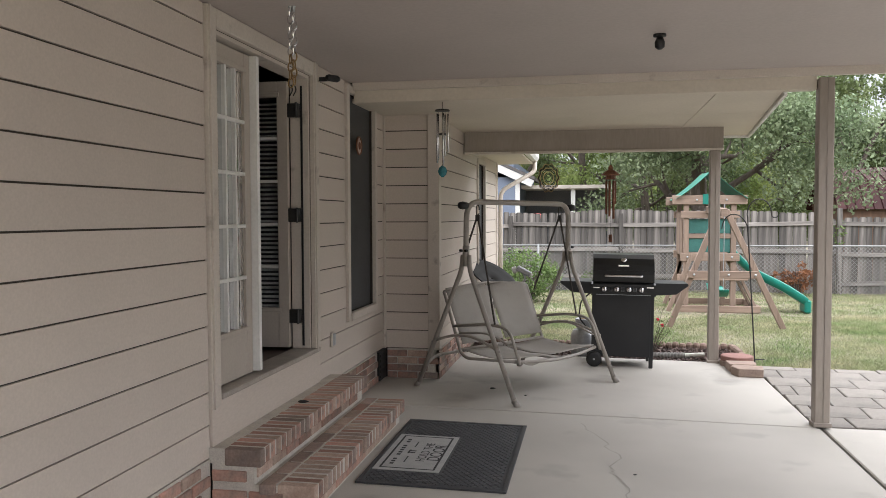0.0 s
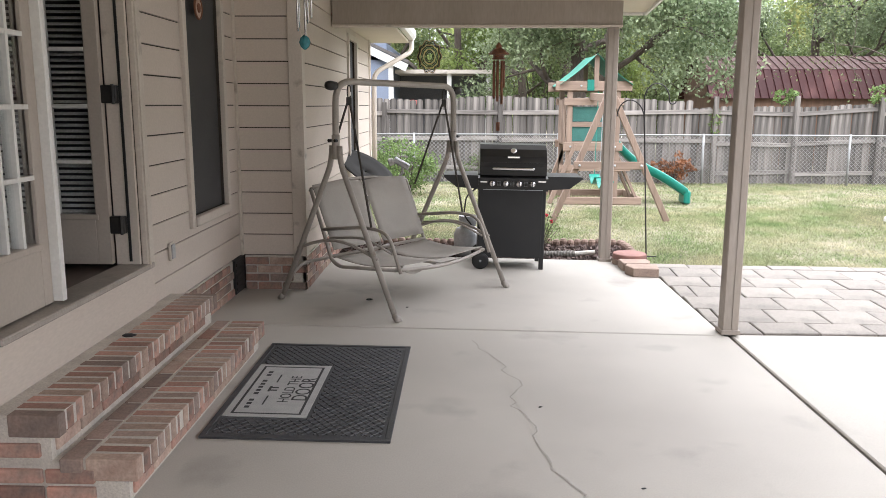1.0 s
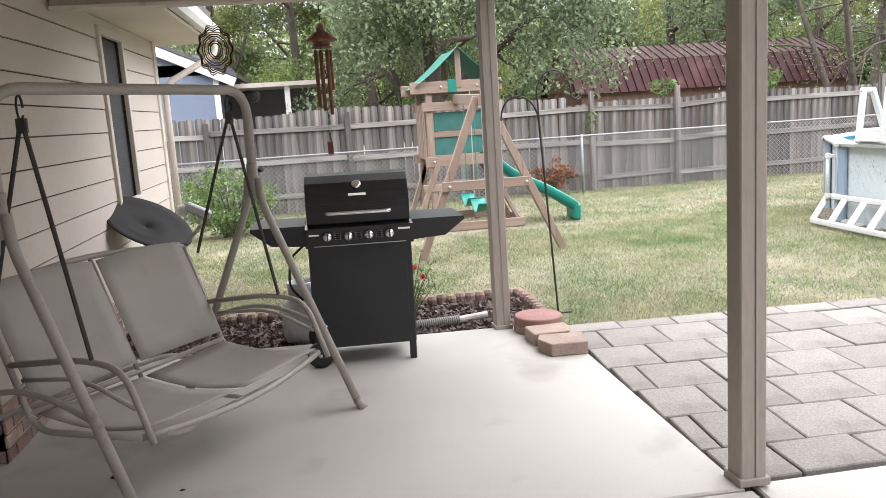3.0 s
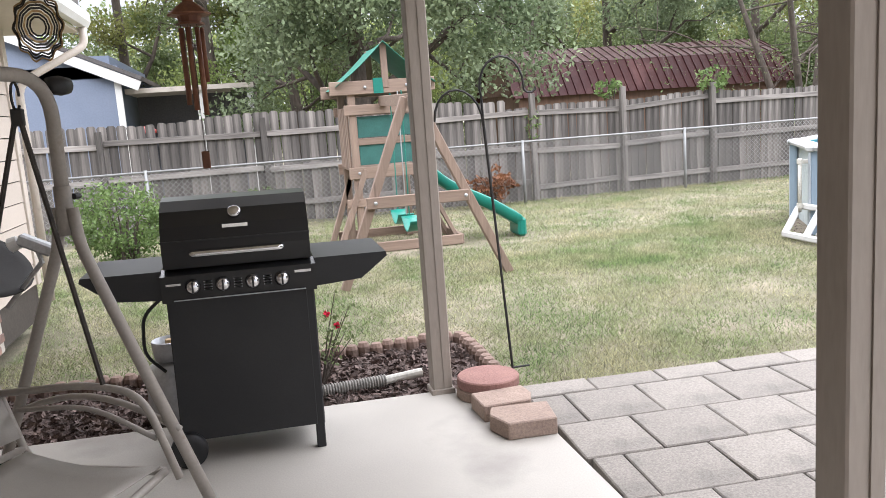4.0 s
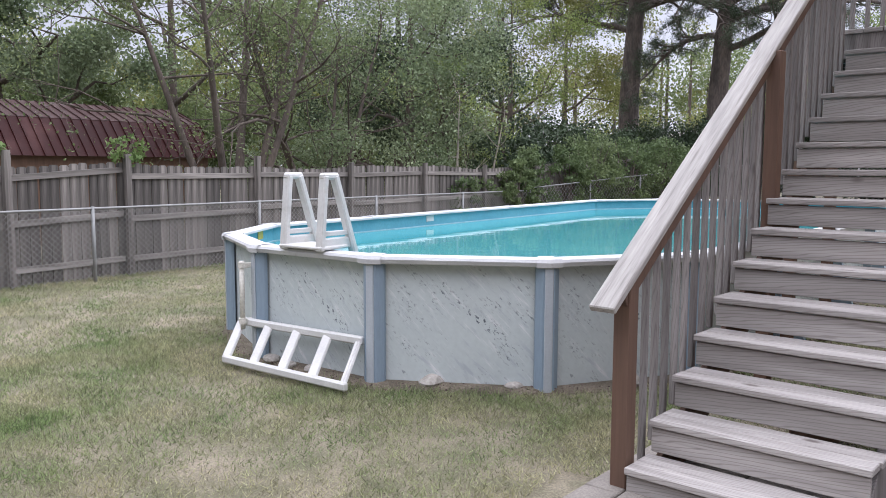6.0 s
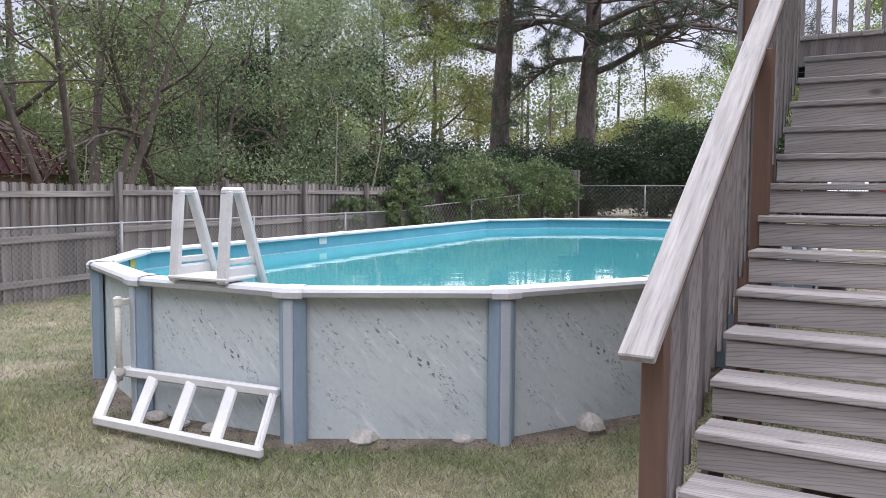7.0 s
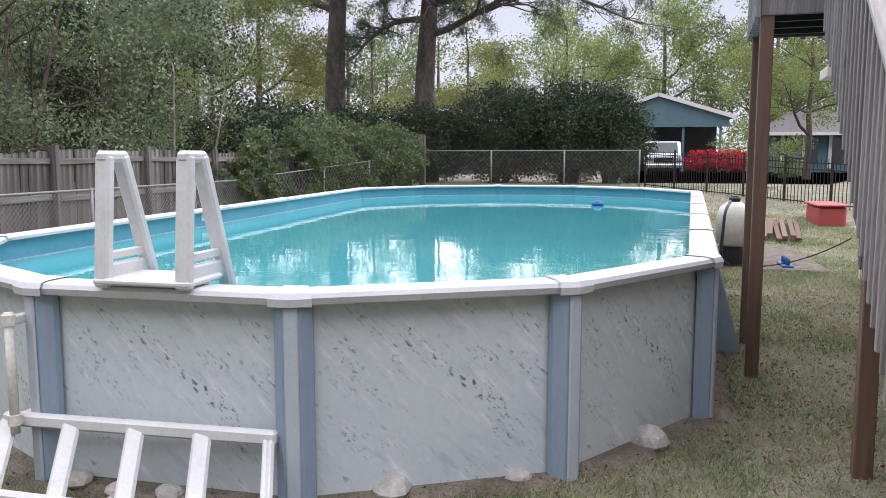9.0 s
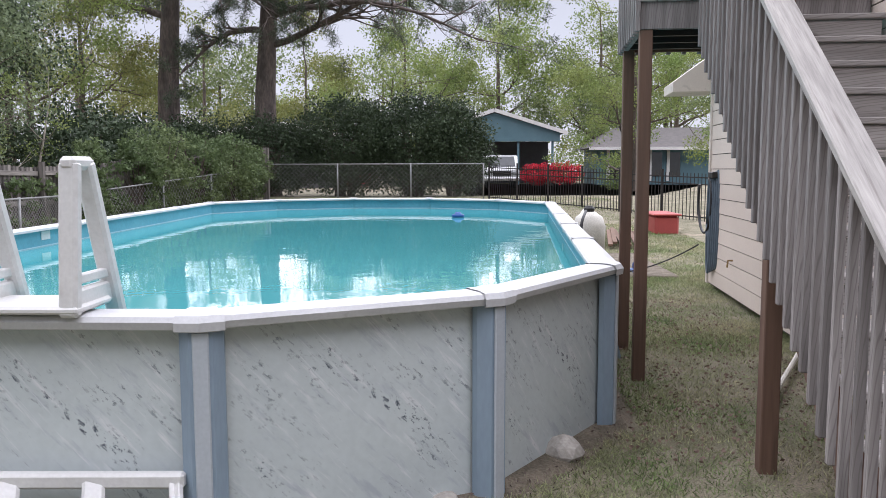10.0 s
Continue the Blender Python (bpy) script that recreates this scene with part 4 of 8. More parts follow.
# ---- pavers ----
def paver_walk():
    bed = tagged(part("paver_bed", solid(2.03, 7.85, -0.12, 6.6, 10.1, -0.058), PAVERSAND), "brown sand bed between the pavers", "paving bed", kind="structure")
    s = 0.398
    full = solid(-s / 2, -s / 2, -0.03, s / 2, s / 2, 0.03, 0.006)
    me = bpy.data.meshes.new("paver")
    full.to_mesh(me), full.free()
    me.materials.append(PAVER)
    half = solid(-s / 2, -0.0965, -0.03, s / 2, 0.0965, 0.03, 0.006)
    mh = bpy.data.meshes.new("paver")
    half.to_mesh(mh), half.free()
    mh.materials.append(PAVER)
    sq = solid(-0.0965, -s / 2, -0.03, 0.0965, s / 2, 0.03, 0.006)
    ms = bpy.data.meshes.new("paver")
    sq.to_mesh(ms), sq.free()
    ms.materials.append(PAVER)
    walk_m = Matrix.Translation((2.03, 10.435, -0.038)) @ Matrix.Rotation(radians(-3.0), 4, "Z")
    p = 0.406

    def lay(mesh, u, v):
        m = walk_m @ Matrix.Translation((u, v, jitter(0.004))) @ Matrix.Rotation(jitter(0.012), 4, "Z") @ Matrix.Rotation(jitter(0.008), 4, "X")
        x, y = m.translation.x, m.translation.y
        deep = 0.199 if mesh is not mh else 0.097
        wide = 0.0965 if mesh is ms else 0.199
        if x + wide < 2.10 or y + deep < 7.97:
            return
        if x - wide < 2.02 and y - deep > 7.86:  # cut to the porch slab
            cut = bpy.data.meshes.new("paver")
            bm = solid(2.025 - x, -deep, -0.03, wide, deep, 0.03, 0.006)
            bm.to_mesh(cut), bm.free()
            cut.materials.append(PAVER)
            mesh = cut
        if y - deep < 7.86:  # cut to the slab
            top = y + deep
            hx = wide
            cut = bpy.data.meshes.new("paver")
            bm = solid(max(-hx, 2.025 - x), -(top - 7.87) / 2, -0.03, hx, (top - 7.87) / 2, 0.03, 0.006)
            bm.to_mesh(cut), bm.free()
            cut.materials.append(PAVER)
            mesh, m = cut, Matrix.Translation((x, (top + 7.87) / 2, m.translation.z))
        piece("paver", mesh, bed, m)

    for i in range(12):
        lay(mh, 0.205 + p * (i), -0.10)
    for j in range(7):
        v = -0.2 - 0.008 - p * (j + 0.5)
        for i in range(-1, 12):
            lay(me, (0.205 if j % 2 else 0.407) + p * i, v)


paver_walk()


# ---- porch things ----
MATP = (-1.085, 6.05, -0.655, 6.86)
def door_mat():
    x0, y0, x1, y1 = -1.12, 5.79, -0.205, 7.30
    d = thing("door_mat", (x0 + x1) / 2, (y0 + y1) / 2, 0, "black rubber door mat with diamond ribs and a grey lettered panel", "door mat")
    part("base", solid(x0, y0, 0.0005, x1, y1, 0.008, 0.003), RUBBER, d)
    for a, b, c, e in ((x0, y0, x1, y0 + 0.03), (x0, y1 - 0.03, x1, y1), (x0, y0 + 0.03, x0 + 0.03, y1 - 0.03), (x1 - 0.03, y0 + 0.03, x1, y1 - 0.03)):
        part("border", solid(a, b, 0.008, c, e, 0.012, 0.0015), RUBBER, d)
    px0, py0, px1, py1 = MATP
    bm = bmesh.new()
    for sgn in (1, -1):
        k = -2.6
        while k < 2.6:
            # a rib along the diagonal, clipped to the mat
            pts = []
            for i in range(61):
                t = i / 60
                x = x0 + 0.05 + (x1 - x0 - 0.10) * t
                y = (y0 + y1) / 2 + k + sgn * 1.35 * (x - (x0 + x1) / 2)
                inside = y0 + 0.05 < y < y1 - 0.05 and not (px0 - 0.01 < x < px1 + 0.01 and py0 - 0.01 < y < py1 + 0.01)
                if inside:
                    pts.append((x, y))
                elif pts:
                    rib(bm, pts)
                    pts = []
            rib(bm, pts)
            k += 0.062
    part("ribs", bm, RUBBER, d)
    part("panel", solid(px0, py0, 0.008, px1, py1, 0.0125, 0.001), MATPANEL, d, "grey woven panel with black print")
    e, t = 0.035, 0.013
    for a, b, c, q in ((px0 + e, py0 + e, px1 - e, py0 + e + t), (px0 + e, py1 - e - t, px1 - e, py1 - e), (px0 + e, py0 + e + t, px0 + e + t, py1 - e - t), (px1 - e - t, py0 + e + t, px1 - e, py1 - e - t)):
        part("print_line", solid(a, b, 0.0125, c, q, 0.0132), INK, d)
    w, h = px1 - px0, py1 - py0
    cy = (py0 + py1) / 2
    for txt, fx, size, width in (("HOLD THE", 0.62, 0.085, 0.62), ("DOOR", 0.81, 0.12, 0.62)):
        cu = bpy.data.curves.new("lettering", "FONT")
        cu.body, cu.align_x, cu.align_y, cu.size, cu.extrude = txt, "CENTER", "CENTER", size, 0.0004
        cu.materials.append(INK)
        ob = new("lettering", cu)
        adopt(ob, d)
        ob.matrix_basis = Matrix.Translation((px0 + w * fx, cy, 0.0134)) @ Matrix.Rotation(radians(90), 4, "Z") @ Matrix.Diagonal((1.0, 1.0, 1, 1))
    for i in range(12):
        if i in (3, 9):
            continue
        part("print_bar", solid(px0 + w * 0.19, py0 + h * (0.14 + 0.061 * i), 0.0125, px0 + w * 0.25, py0 + h * (0.175 + 0.061 * i), 0.0132), INK, d)
    part("print_bar", solid(px0 + w * 0.38, py0 + h * 0.20, 0.0125, px0 + w * 0.40, py0 + h * 0.36, 0.0132), INK, d)
    part("print_bar", solid(px0 + w * 0.38, py0 + h * 0.62, 0.0125, px0 + w * 0.40, py0 + h * 0.78, 0.0132), INK, d)
    for a, b, c, q in ((0.34, 0.44, 0.37, 0.54), (0.37, 0.455, 0.46, 0.475), (0.37, 0.505, 0.46, 0.525)):
        part("print_bar", solid(px0 + w * a, py0 + h * b, 0.0125, px0 + w * c, py0 + h * q, 0.0132), INK, d)


def rib(bm, pts):
    if len(pts) < 2:
        return
    p, q = Vector((*pts[0], 0.0085)), Vector((*pts[-1], 0.0085))
    s = (q - p).cross(Vector((0, 0, 1))).normalized() * 0.004
    up = Vector((0, 0, 0.0035))
    a, b, c, d, e, f = [bm.verts.new(v) for v in (p - s, p + s, p + up, q - s, q + s, q + up)]
    bm.faces.new((a, c, f, d)), bm.faces.new((c, b, e, f)), bm.faces.new((a, b, c)), bm.faces.new((d, f, e))


door_mat()


def swing():
    """Local: u along the top bar, f the way it faces, z up."""
    o = Vector((-0.41, 8.85, 0))
    u, f = Vector((0.577, 0.817, 0)), Vector((0.845, -0.535, 0))
    s = thing("porch_swing", o.x, o.y, 0, "taupe steel porch swing with a sagging grey sling seat, no canopy", "porch swing")
    P = lambda a, b, z: o + u * a + f * b + Vector((0, 0, z))
    hb, ft = 0.745, 0.60
    part("top_bar", tubed(rounded([P(-hb, 0, 1.18), P(-hb, 0, 1.735), P(hb, 0, 1.735), P(hb, 0, 1.18)], 0.16, 6), 0.025, 10), SWINGTUBE, s, smooth=True)
    for e in (-1, 1):
        part("sleeve", tubed([P(e * hb, 0, 1.16), P(e * hb, 0, 1.34)], 0.031, 10), SWINGTUBE, s, smooth=True)
        for g in (-1, 1):
            part("leg", tubed(rounded([P(e * hb, g * 0.035, 1.26), P(e * hb, g * 0.05, 1.12), P(e * hb, g * (ft - 0.03), 0.03)], 0.12, 5), 0.022, 10), SWINGTUBE, s, smooth=True)
            part("foot", tubed([P(e * hb, g * (ft - 0.04), 0.045), P(e * hb, g * (ft + 0.005), 0.0)], 0.026, 10), SWINGTUBE, s, smooth=True)
            part("bolt", lathed(P(e * hb, g * 0.03, 1.30), u * e, [(0.02, 0.012), (0.045, 0.012)], 8), BLACKIRON, s)
        part("arched_brace", tubed(arc(lambda t: P(e * hb, -0.40 + 0.80 * t, 0.44 + 0.10 * math.sin(math.pi * t)), 10), 0.013, 8), SWINGTUBE, s, smooth=True)
        part("end_knob", lathed(P(e * hb, 0, 1.70), u * e, [(0.0, 0.03), (0.05, 0.036), (0.085, 0.03), (0.095, 0.01)], 12), BLACKPLASTIC, s, smooth=True)
    part("rear_brace", tubed(rounded([P(-hb, -0.49, 0.20), P(-hb + 0.2, -0.56, 0.27), P(hb - 0.2, -0.56, 0.27), P(hb, -0.49, 0.20)], 0.2, 5), 0.015, 8), SWINGTUBE, s, smooth=True)
    # the hung bench
    w = 0.60
    base_p = P
    P = lambda a, b, z: base_p(a, b + 0.20, z - 0.035)
    zs, zb = 0.40, 0.93
    for e in (-1, 1):
        part("side_tube", tubed(rounded([P(e * w, -0.60, zb), P(e * w, -0.38, zs - 0.02), P(e * w, -0.30, zs - 0.06), P(e * w, 0.24, zs - 0.02)], 0.1, 5), 0.015, 8), SWINGTUBE, s, smooth=True)
        part("arm", tubed(rounded([P(e * w, -0.47, 0.62), P(e * w, -0.05, 0.68), P(e * w, 0.18, 0.66), P(e * w, 0.30, 0.36)], 0.14, 6), 0.014, 8), SWINGTUBE, s, smooth=True)
        part("arm_lower", tubed(rounded([P(e * w, -0.40, 0.56), P(e * w, -0.05, 0.60), P(e * w, 0.22, 0.50)], 0.12, 5), 0.010, 8), SWINGTUBE, s, smooth=True)
        hook = base_p(e * w, 0, 1.62)
        part("hook", tubed(arc(lambda t: base_p(e * w, 0.018 * math.cos(2 * math.pi * t * 0.9), 1.66 + 0.05 * math.sin(2 * math.pi * t * 0.9)), 10), 0.005, 6), BLACKIRON, s)
        for g, z in ((-0.50, 0.90), (0.02, 0.67)):
            part("strap", tubed([hook, P(e * w, g, z)], 0.0095, 6), STRAP, s)
        part("buckle", solid(-0.02, -0.014, -0.06, 0.02, 0.014, 0.0, 0.004, Matrix.Translation(hook)), BLACKIRON, s)
    part("back_top_tube", tubed(arc(lambda t: P(-w + 2 * w * t, -0.60 - 0.03 * math.sin(math.pi * t), zb + 0.05 * math.sin(math.pi * t)), 12), 0.015, 8), SWINGTUBE, s, smooth=True)
    part("back_middle_tube", tubed([P(0, -0.625, zb + 0.045), P(0, -0.375, zs - 0.02)], 0.012, 8), SWINGTUBE, s, smooth=True)
    part("back_lower_tube", tubed([P(-w, -0.39, zs + 0.01), P(w, -0.39, zs + 0.01)], 0.014, 8), SWINGTUBE, s, smooth=True)
    part("seat_front_tube", tubed(arc(lambda t: P(-w + 2 * w * t, 0.24 + 0.05 * math.sin(math.pi * t), zs - 0.02 - 0.035 * math.sin(math.pi * t)), 12), 0.015, 8), SWINGTUBE, s, smooth=True)
    part("seat_middle_tube", tubed([P(0, -0.38, zs - 0.06), P(0, 0.28, zs - 0.06)], 0.011, 8), SWINGTUBE, s, smooth=True)
    for a, b in ((-w + 0.02, -0.015), (0.015, w - 0.02)):
        part("back_sling", sheet(lambda i, j: P(a + (b - a) * i, -0.605 + 0.225 * j - 0.02 * math.sin(math.pi * j) * math.sin(math.pi * i), zb + 0.03 - 0.50 * j + (0.018 * math.sin(math.pi * (i if a < 0 else i)) if j == 0 else 0)), 8, 8, 0.004), SLING, s, "worn grey sling fabric", smooth=True)
        part("seat_sling", sheet(lambda i, j: P(a + (b - a) * i, -0.36 + 0.60 * j, zs - 0.005 - 0.05 * math.sin(math.pi * j) * (0.6 + 0.4 * math.sin(math.pi * i)) + 0.02 * (0.5 - i) * (1 if a < 0 else -1)), 8, 8, 0.004), SLING, s, "worn sagging sling fabric", smooth=True)
    part("hanging_edge", sheet(lambda i, j: P(-0.5 + 0.75 * i, 0.27 - 0.01 * j, zs - 0.035 - 0.03 * j * (0.4 + abs(math.sin(9 * i)))), 12, 2, 0.002), SLING, s, "frayed sling edge")


def sheet(fn, n, m, t):
    """A thin cloth with thickness from fn(i, j), i and j in 0..1."""
    bm = bmesh.new()
    top = [[bm.verts.new(fn(i / n, j / m)) for j in range(m + 1)] for i in range(n + 1)]
    for i in range(n):
        for j in range(m):
            bm.faces.new((top[i][j], top[i + 1][j], top[i + 1][j + 1], top[i][j + 1]))
    bmesh.ops.recalc_face_normals(bm, faces=bm.faces)
    bmesh.ops.solidify(bm, geom=bm.faces[:], thickness=t)
    return bm


swing()


def grill():
    x0, x1, y0, y1 = 0.275, 0.925, 9.96, 10.42
    g = thing("gas_grill", 0.6, 10.2, 0, "black four-burner gas grill with side shelves and chrome handle", "grill")
    bm = bmesh.new()
    box(bm, x0, y0, 0.115, x1, y1, 0.80, 0.004)
    part("cabinet", bm, BLACKMATT, g)
    part("door_panel", solid(x0 + 0.004, y0 - 0.012, 0.12, x1 - 0.035, y0 - 0.001, 0.775, 0.003), BLACKMATT, g)
    for x, y in ((x1 - 0.045, y0 - 0.004), (x1 - 0.045, y1 - 0.04)):
        part("leg", solid(x, y, 0.0, x + 0.042, y + 0.042, 0.9, 0.004), BLACKMATT, g)
    for x, y in ((x0, y0 + 0.02), (x0, y1 - 0.06)):
        part("leg", solid(x, y, 0.08, x + 0.04, y + 0.04, 0.9, 0.004), BLACKMATT, g)
    for y in (y0 - 0.045, y1 - 0.02):
        w = part("wheel", lathed((x0 + 0.03, y, 0.082), (0, 1, 0), [(0, 0.05), (0.003, 0.078), (0.012, 0.083), (0.036, 0.083), (0.045, 0.078), (0.048, 0.05)], 24), BLACKPLASTIC, g, smooth=True)
        part("hub", lathed((x0 + 0.03, y - 0.006, 0.082), (0, 1, 0), [(0, 0.008), (0.006, 0.012), (0.03, 0.012)], 10), GALV, w)
    part("axle", tubed([(x0 + 0.03, y0 - 0.04, 0.082), (x0 + 0.03, y1 + 0.02, 0.082)], 0.008, 8), GALV, g)
    bm = bmesh.new()
    pr = [(y0 - 0.055, 0.775), (y0 - 0.065, 0.895), (y0 + 0.02, 0.915), (y0 + 0.02, 0.775)]
    extrude_x(bm, pr, x0 - 0.01, x1 + 0.01)
    part("control_panel", bm, BLACKPAINT, g)
    for i in range(4):
        x = x0 + 0.125 + 0.128 * i
        c = Vector((x, y0 - 0.061, 0.842))
        k = part("knob", lathed(c, (0, -1, 0.1), [(0, 0.033), (0.006, 0.034), (0.012, 0.029), (0.03, 0.025), (0.034, 0.018)], 20), CHROME, g, "chrome burner knob", smooth=True)
        part("knob_grip", solid(x - 0.004, y0 - 0.104, 0.822, x + 0.004, y0 - 0.085, 0.868, 0.002), BLACKPAINT, k)
        for j in (-1, 1):
            if (i, j) not in ((0, -1), (3, 1)):
                for q in range(4):
                    part("print_bar", solid(x + j * 0.062 - 0.016, y0 - 0.0665, 0.822 + 0.012 * q, x + j * 0.062 + 0.016, y0 - 0.0635, 0.826 + 0.012 * q), GALV, g)
    part("emblem", solid(x0 + 0.012, y0 - 0.068, 0.852, x0 + 0.075, y0 - 0.062, 0.862), CHROME, g)
    part("emblem", solid(x1 - 0.085, y0 - 0.068, 0.862, x1 - 0.012, y0 - 0.062, 0.874), CHROME, g)
    # lid: a rounded hood
    bm = bmesh.new()
    pr = [(y0 - 0.02, 0.918), (y0 - 0.035, 1.0), (y0 - 0.025, 1.04), (y0 - 0.005, 1.10), (y0 + 0.05, 1.165), (y0 + 0.13, 1.205), (y0 + 0.26, 1.215), (y0 + 0.36, 1.17), (y0 + 0.42, 1.05), (y0 + 0.43, 0.918)]
    extrude_x(bm, pr, x0 + 0.005, x1 - 0.005)
    lid = part("lid", bm, BLACKPAINT, g)
    part("lid_seam", solid(x0 + 0.002, y0 - 0.030, 1.035, x1 - 0.002, y0 - 0.02, 1.042), BLACKMATT, lid)
    part("handle", tubed(rounded([(x0 + 0.13, y0 - 0.025, 0.985), (x0 + 0.13, y0 - 0.075, 0.985), (x1 - 0.13, y0 - 0.075, 0.985), (x1 - 0.13, y0 - 0.025, 0.985)], 0.03), 0.013, 10), CHROME, lid, "chrome tube handle", smooth=True)
    part("thermometer", lathed((0.60, y0 + 0.03, 1.145), (0, -0.75, 0.66), [(0, 0.03), (0.012, 0.03), (0.018, 0.024)], 18), CHROME, lid, smooth=True)
    part("emblem", solid(0.545, y0 - 0.018, 1.085, 0.655, y0 - 0.006, 1.10, 0, None), CHROME, lid)
    part("print_line", solid(x0 + 0.04, y0 - 0.067, 0.783, x1 - 0.04, y0 - 0.060, 0.787), GALV, g)
    for sgn, xa in ((-1, x0 - 0.008), (1, x1 + 0.008)):
        bm = bmesh.new()
        xb = xa + sgn * 0.33
        pr = [(xa, 0.915), (xb, 0.915), (xb + sgn * 0.005, 0.895), (xb - sgn * 0.12, 0.80), (xa, 0.785)]
        a = [bm.verts.new((x, y0 - 0.03, z)) for x, z in pr]
        b = [bm.verts.new((x, y1 - 0.02, z)) for x, z in pr]
        for i in range(5):
            bm.faces.new((a[i], a[(i + 1) % 5], b[(i + 1) % 5], b[i]))
        bm.faces.new(a[::-1]), bm.faces.new(b)
        bmesh.ops.recalc_face_normals(bm, faces=bm.faces)
        part("side_shelf", bm, BLACKMATT, g)
    part("gas_hose", tubed(rounded([(x0 - 0.02, y0 + 0.12, 0.78), (x0 - 0.12, y0 + 0.10, 0.70), (x0 - 0.14, y0 + 0.16, 0.5), (x0 - 0.06, y0 + 0.2, 0.40)], 0.08), 0.008, 7), BLACKPLASTIC, g)


def extrude_x(bm, prof, x0, x1):
    a = [bm.verts.new((x0, y, z)) for y, z in prof]
    b = [bm.verts.new((x1, y, z)) for y, z in prof]
    n = len(prof)
    for i in range(n):
        bm.faces.new((a[i], a[(i + 1) % n], b[(i + 1) % n], b[i]))
    bm.faces.new(a[::-1]), bm.faces.new(b)
    bmesh.ops.recalc_face_normals(bm, faces=bm.faces)


grill()


def propane():
    c = (0.19, 10.72, -0.03)
    t = thing("propane_tank", *c, "grey propane tank standing in the mulch behind the grill", "gas tank")
    part("tank", lathed(c, (0, 0, 1), [(0.0, 0.10), (0.03, 0.10), (0.035, 0.13), (0.08, 0.15), (0.28, 0.15), (0.34, 0.12), (0.365, 0.05)], 20), GALV, t, smooth=True)
    part("collar", lathed((c[0], c[1], 0.34), (0, 0, 1), [(0, 0.09), (0.10, 0.10), (0.105, 0.095), (0.01, 0.085)], 18), GALV, t, smooth=True)
    part("valve", lathed((c[0], c[1], 0.36), (0, 0, 1), [(0, 0.02), (0.06, 0.018), (0.065, 0.028), (0.085, 0.028)], 10), BRASS, t)


propane()


def satellite_dish():
    c = Vector((-0.99, 11.5, 0.80))
    d = thing("satellite_dish", -1.0, 11.6, -0.05, "dull grey satellite dish on a short mast by the wall", "satellite dish")
    ax = Vector((0.42, -0.18, 0.62)).normalized()
    prof = [(0.05, 0.40), (0.035, 0.34), (0.015, 0.22), (0.0, 0.02), (-0.012, 0.02), (0.002, 0.22), (0.022, 0.34), (0.038, 0.405)]
    bm = bmesh.new()
    n = 28
    a = ax.cross(Vector((0, 0, 1))).normalized()
    b = ax.cross(a)
    rings = [[bm.verts.new(c + ax * h + (a * math.cos(2 * math.pi * k / n) * 1.0 + b * math.sin(2 * math.pi * k / n) * 0.86) * r) for k in range(n)] for h, r in prof]
    for p, q in zip(rings, rings[1:] + rings[:1]):
        for k in range(n):
            bm.faces.new((p[k], p[(k + 1) % n], q[(k + 1) % n], q[k]))
    bmesh.ops.recalc_face_normals(bm, faces=bm.faces)
    part("reflector", bm, DISH, d, smooth=True)
    part("mast", tubed([(-1.02, 11.6, -0.06), (-1.02, 11.6, 0.6), c - ax * 0.02], 0.025, 8), GALV, d)
    e = c + Vector((0.42, -0.10, 0.10))
    part("feed_arm", tubed([c - ax * 0.02 + Vector((0.2, 0, -0.25)), e + Vector((0.02, 0, -0.1)), e], 0.016, 8), GALV, d)
    part("feed_horn", solid(-0.10, -0.045, -0.03, 0.10, 0.045, 0.04, 0.012, Matrix.Translation(e) @ Matrix.Rotation(0.5, 4, "Y")), GALV, d)
    part("feed_cap", lathed(e + Vector((-0.09, 0, 0.03)), (-0.6, 0, -0.2), [(0, 0.04), (0.05, 0.045), (0.06, 0.03)], 14), WHITEPLASTIC, d)


satellite_dish()


def chain(x, y, z0, z1):
    c = thing("hanging_chain", x, y, z1, "worn chain hanging from the porch ceiling", "chain")
    k, z = 0, z0
    part("eye_bolt", lathed((x, y, CEIL1), (0, 0, -1), [(0, 0.012), (0.03, 0.006)], 8), GALV, c)
    while z > z1:
        turn = 0 if k % 2 else math.pi / 2
        part("link", tubed(arc(lambda t: (x + 0.015 * math.cos(2 * math.pi * t) * math.cos(turn), y + 0.015 * math.cos(2 * math.pi * t) * math.sin(turn), z + 0.026 * math.sin(2 * math.pi * t)), 10), 0.0045, 5), CHROME if z > z1 + 0.16 else BRASS, c)
        z -= 0.042
        k += 1
    part("hook", tubed(arc(lambda t: (x, y + 0.02 * math.sin(4.2 * t), z1 - 0.06 * t), 8), 0.004, 6), BLACKIRON, c)


chain(-1.325, 5.35, CEIL1 - 0.03, 2.30)
chain(-1.305, 5.35, CEIL1 - 0.06, 2.30)


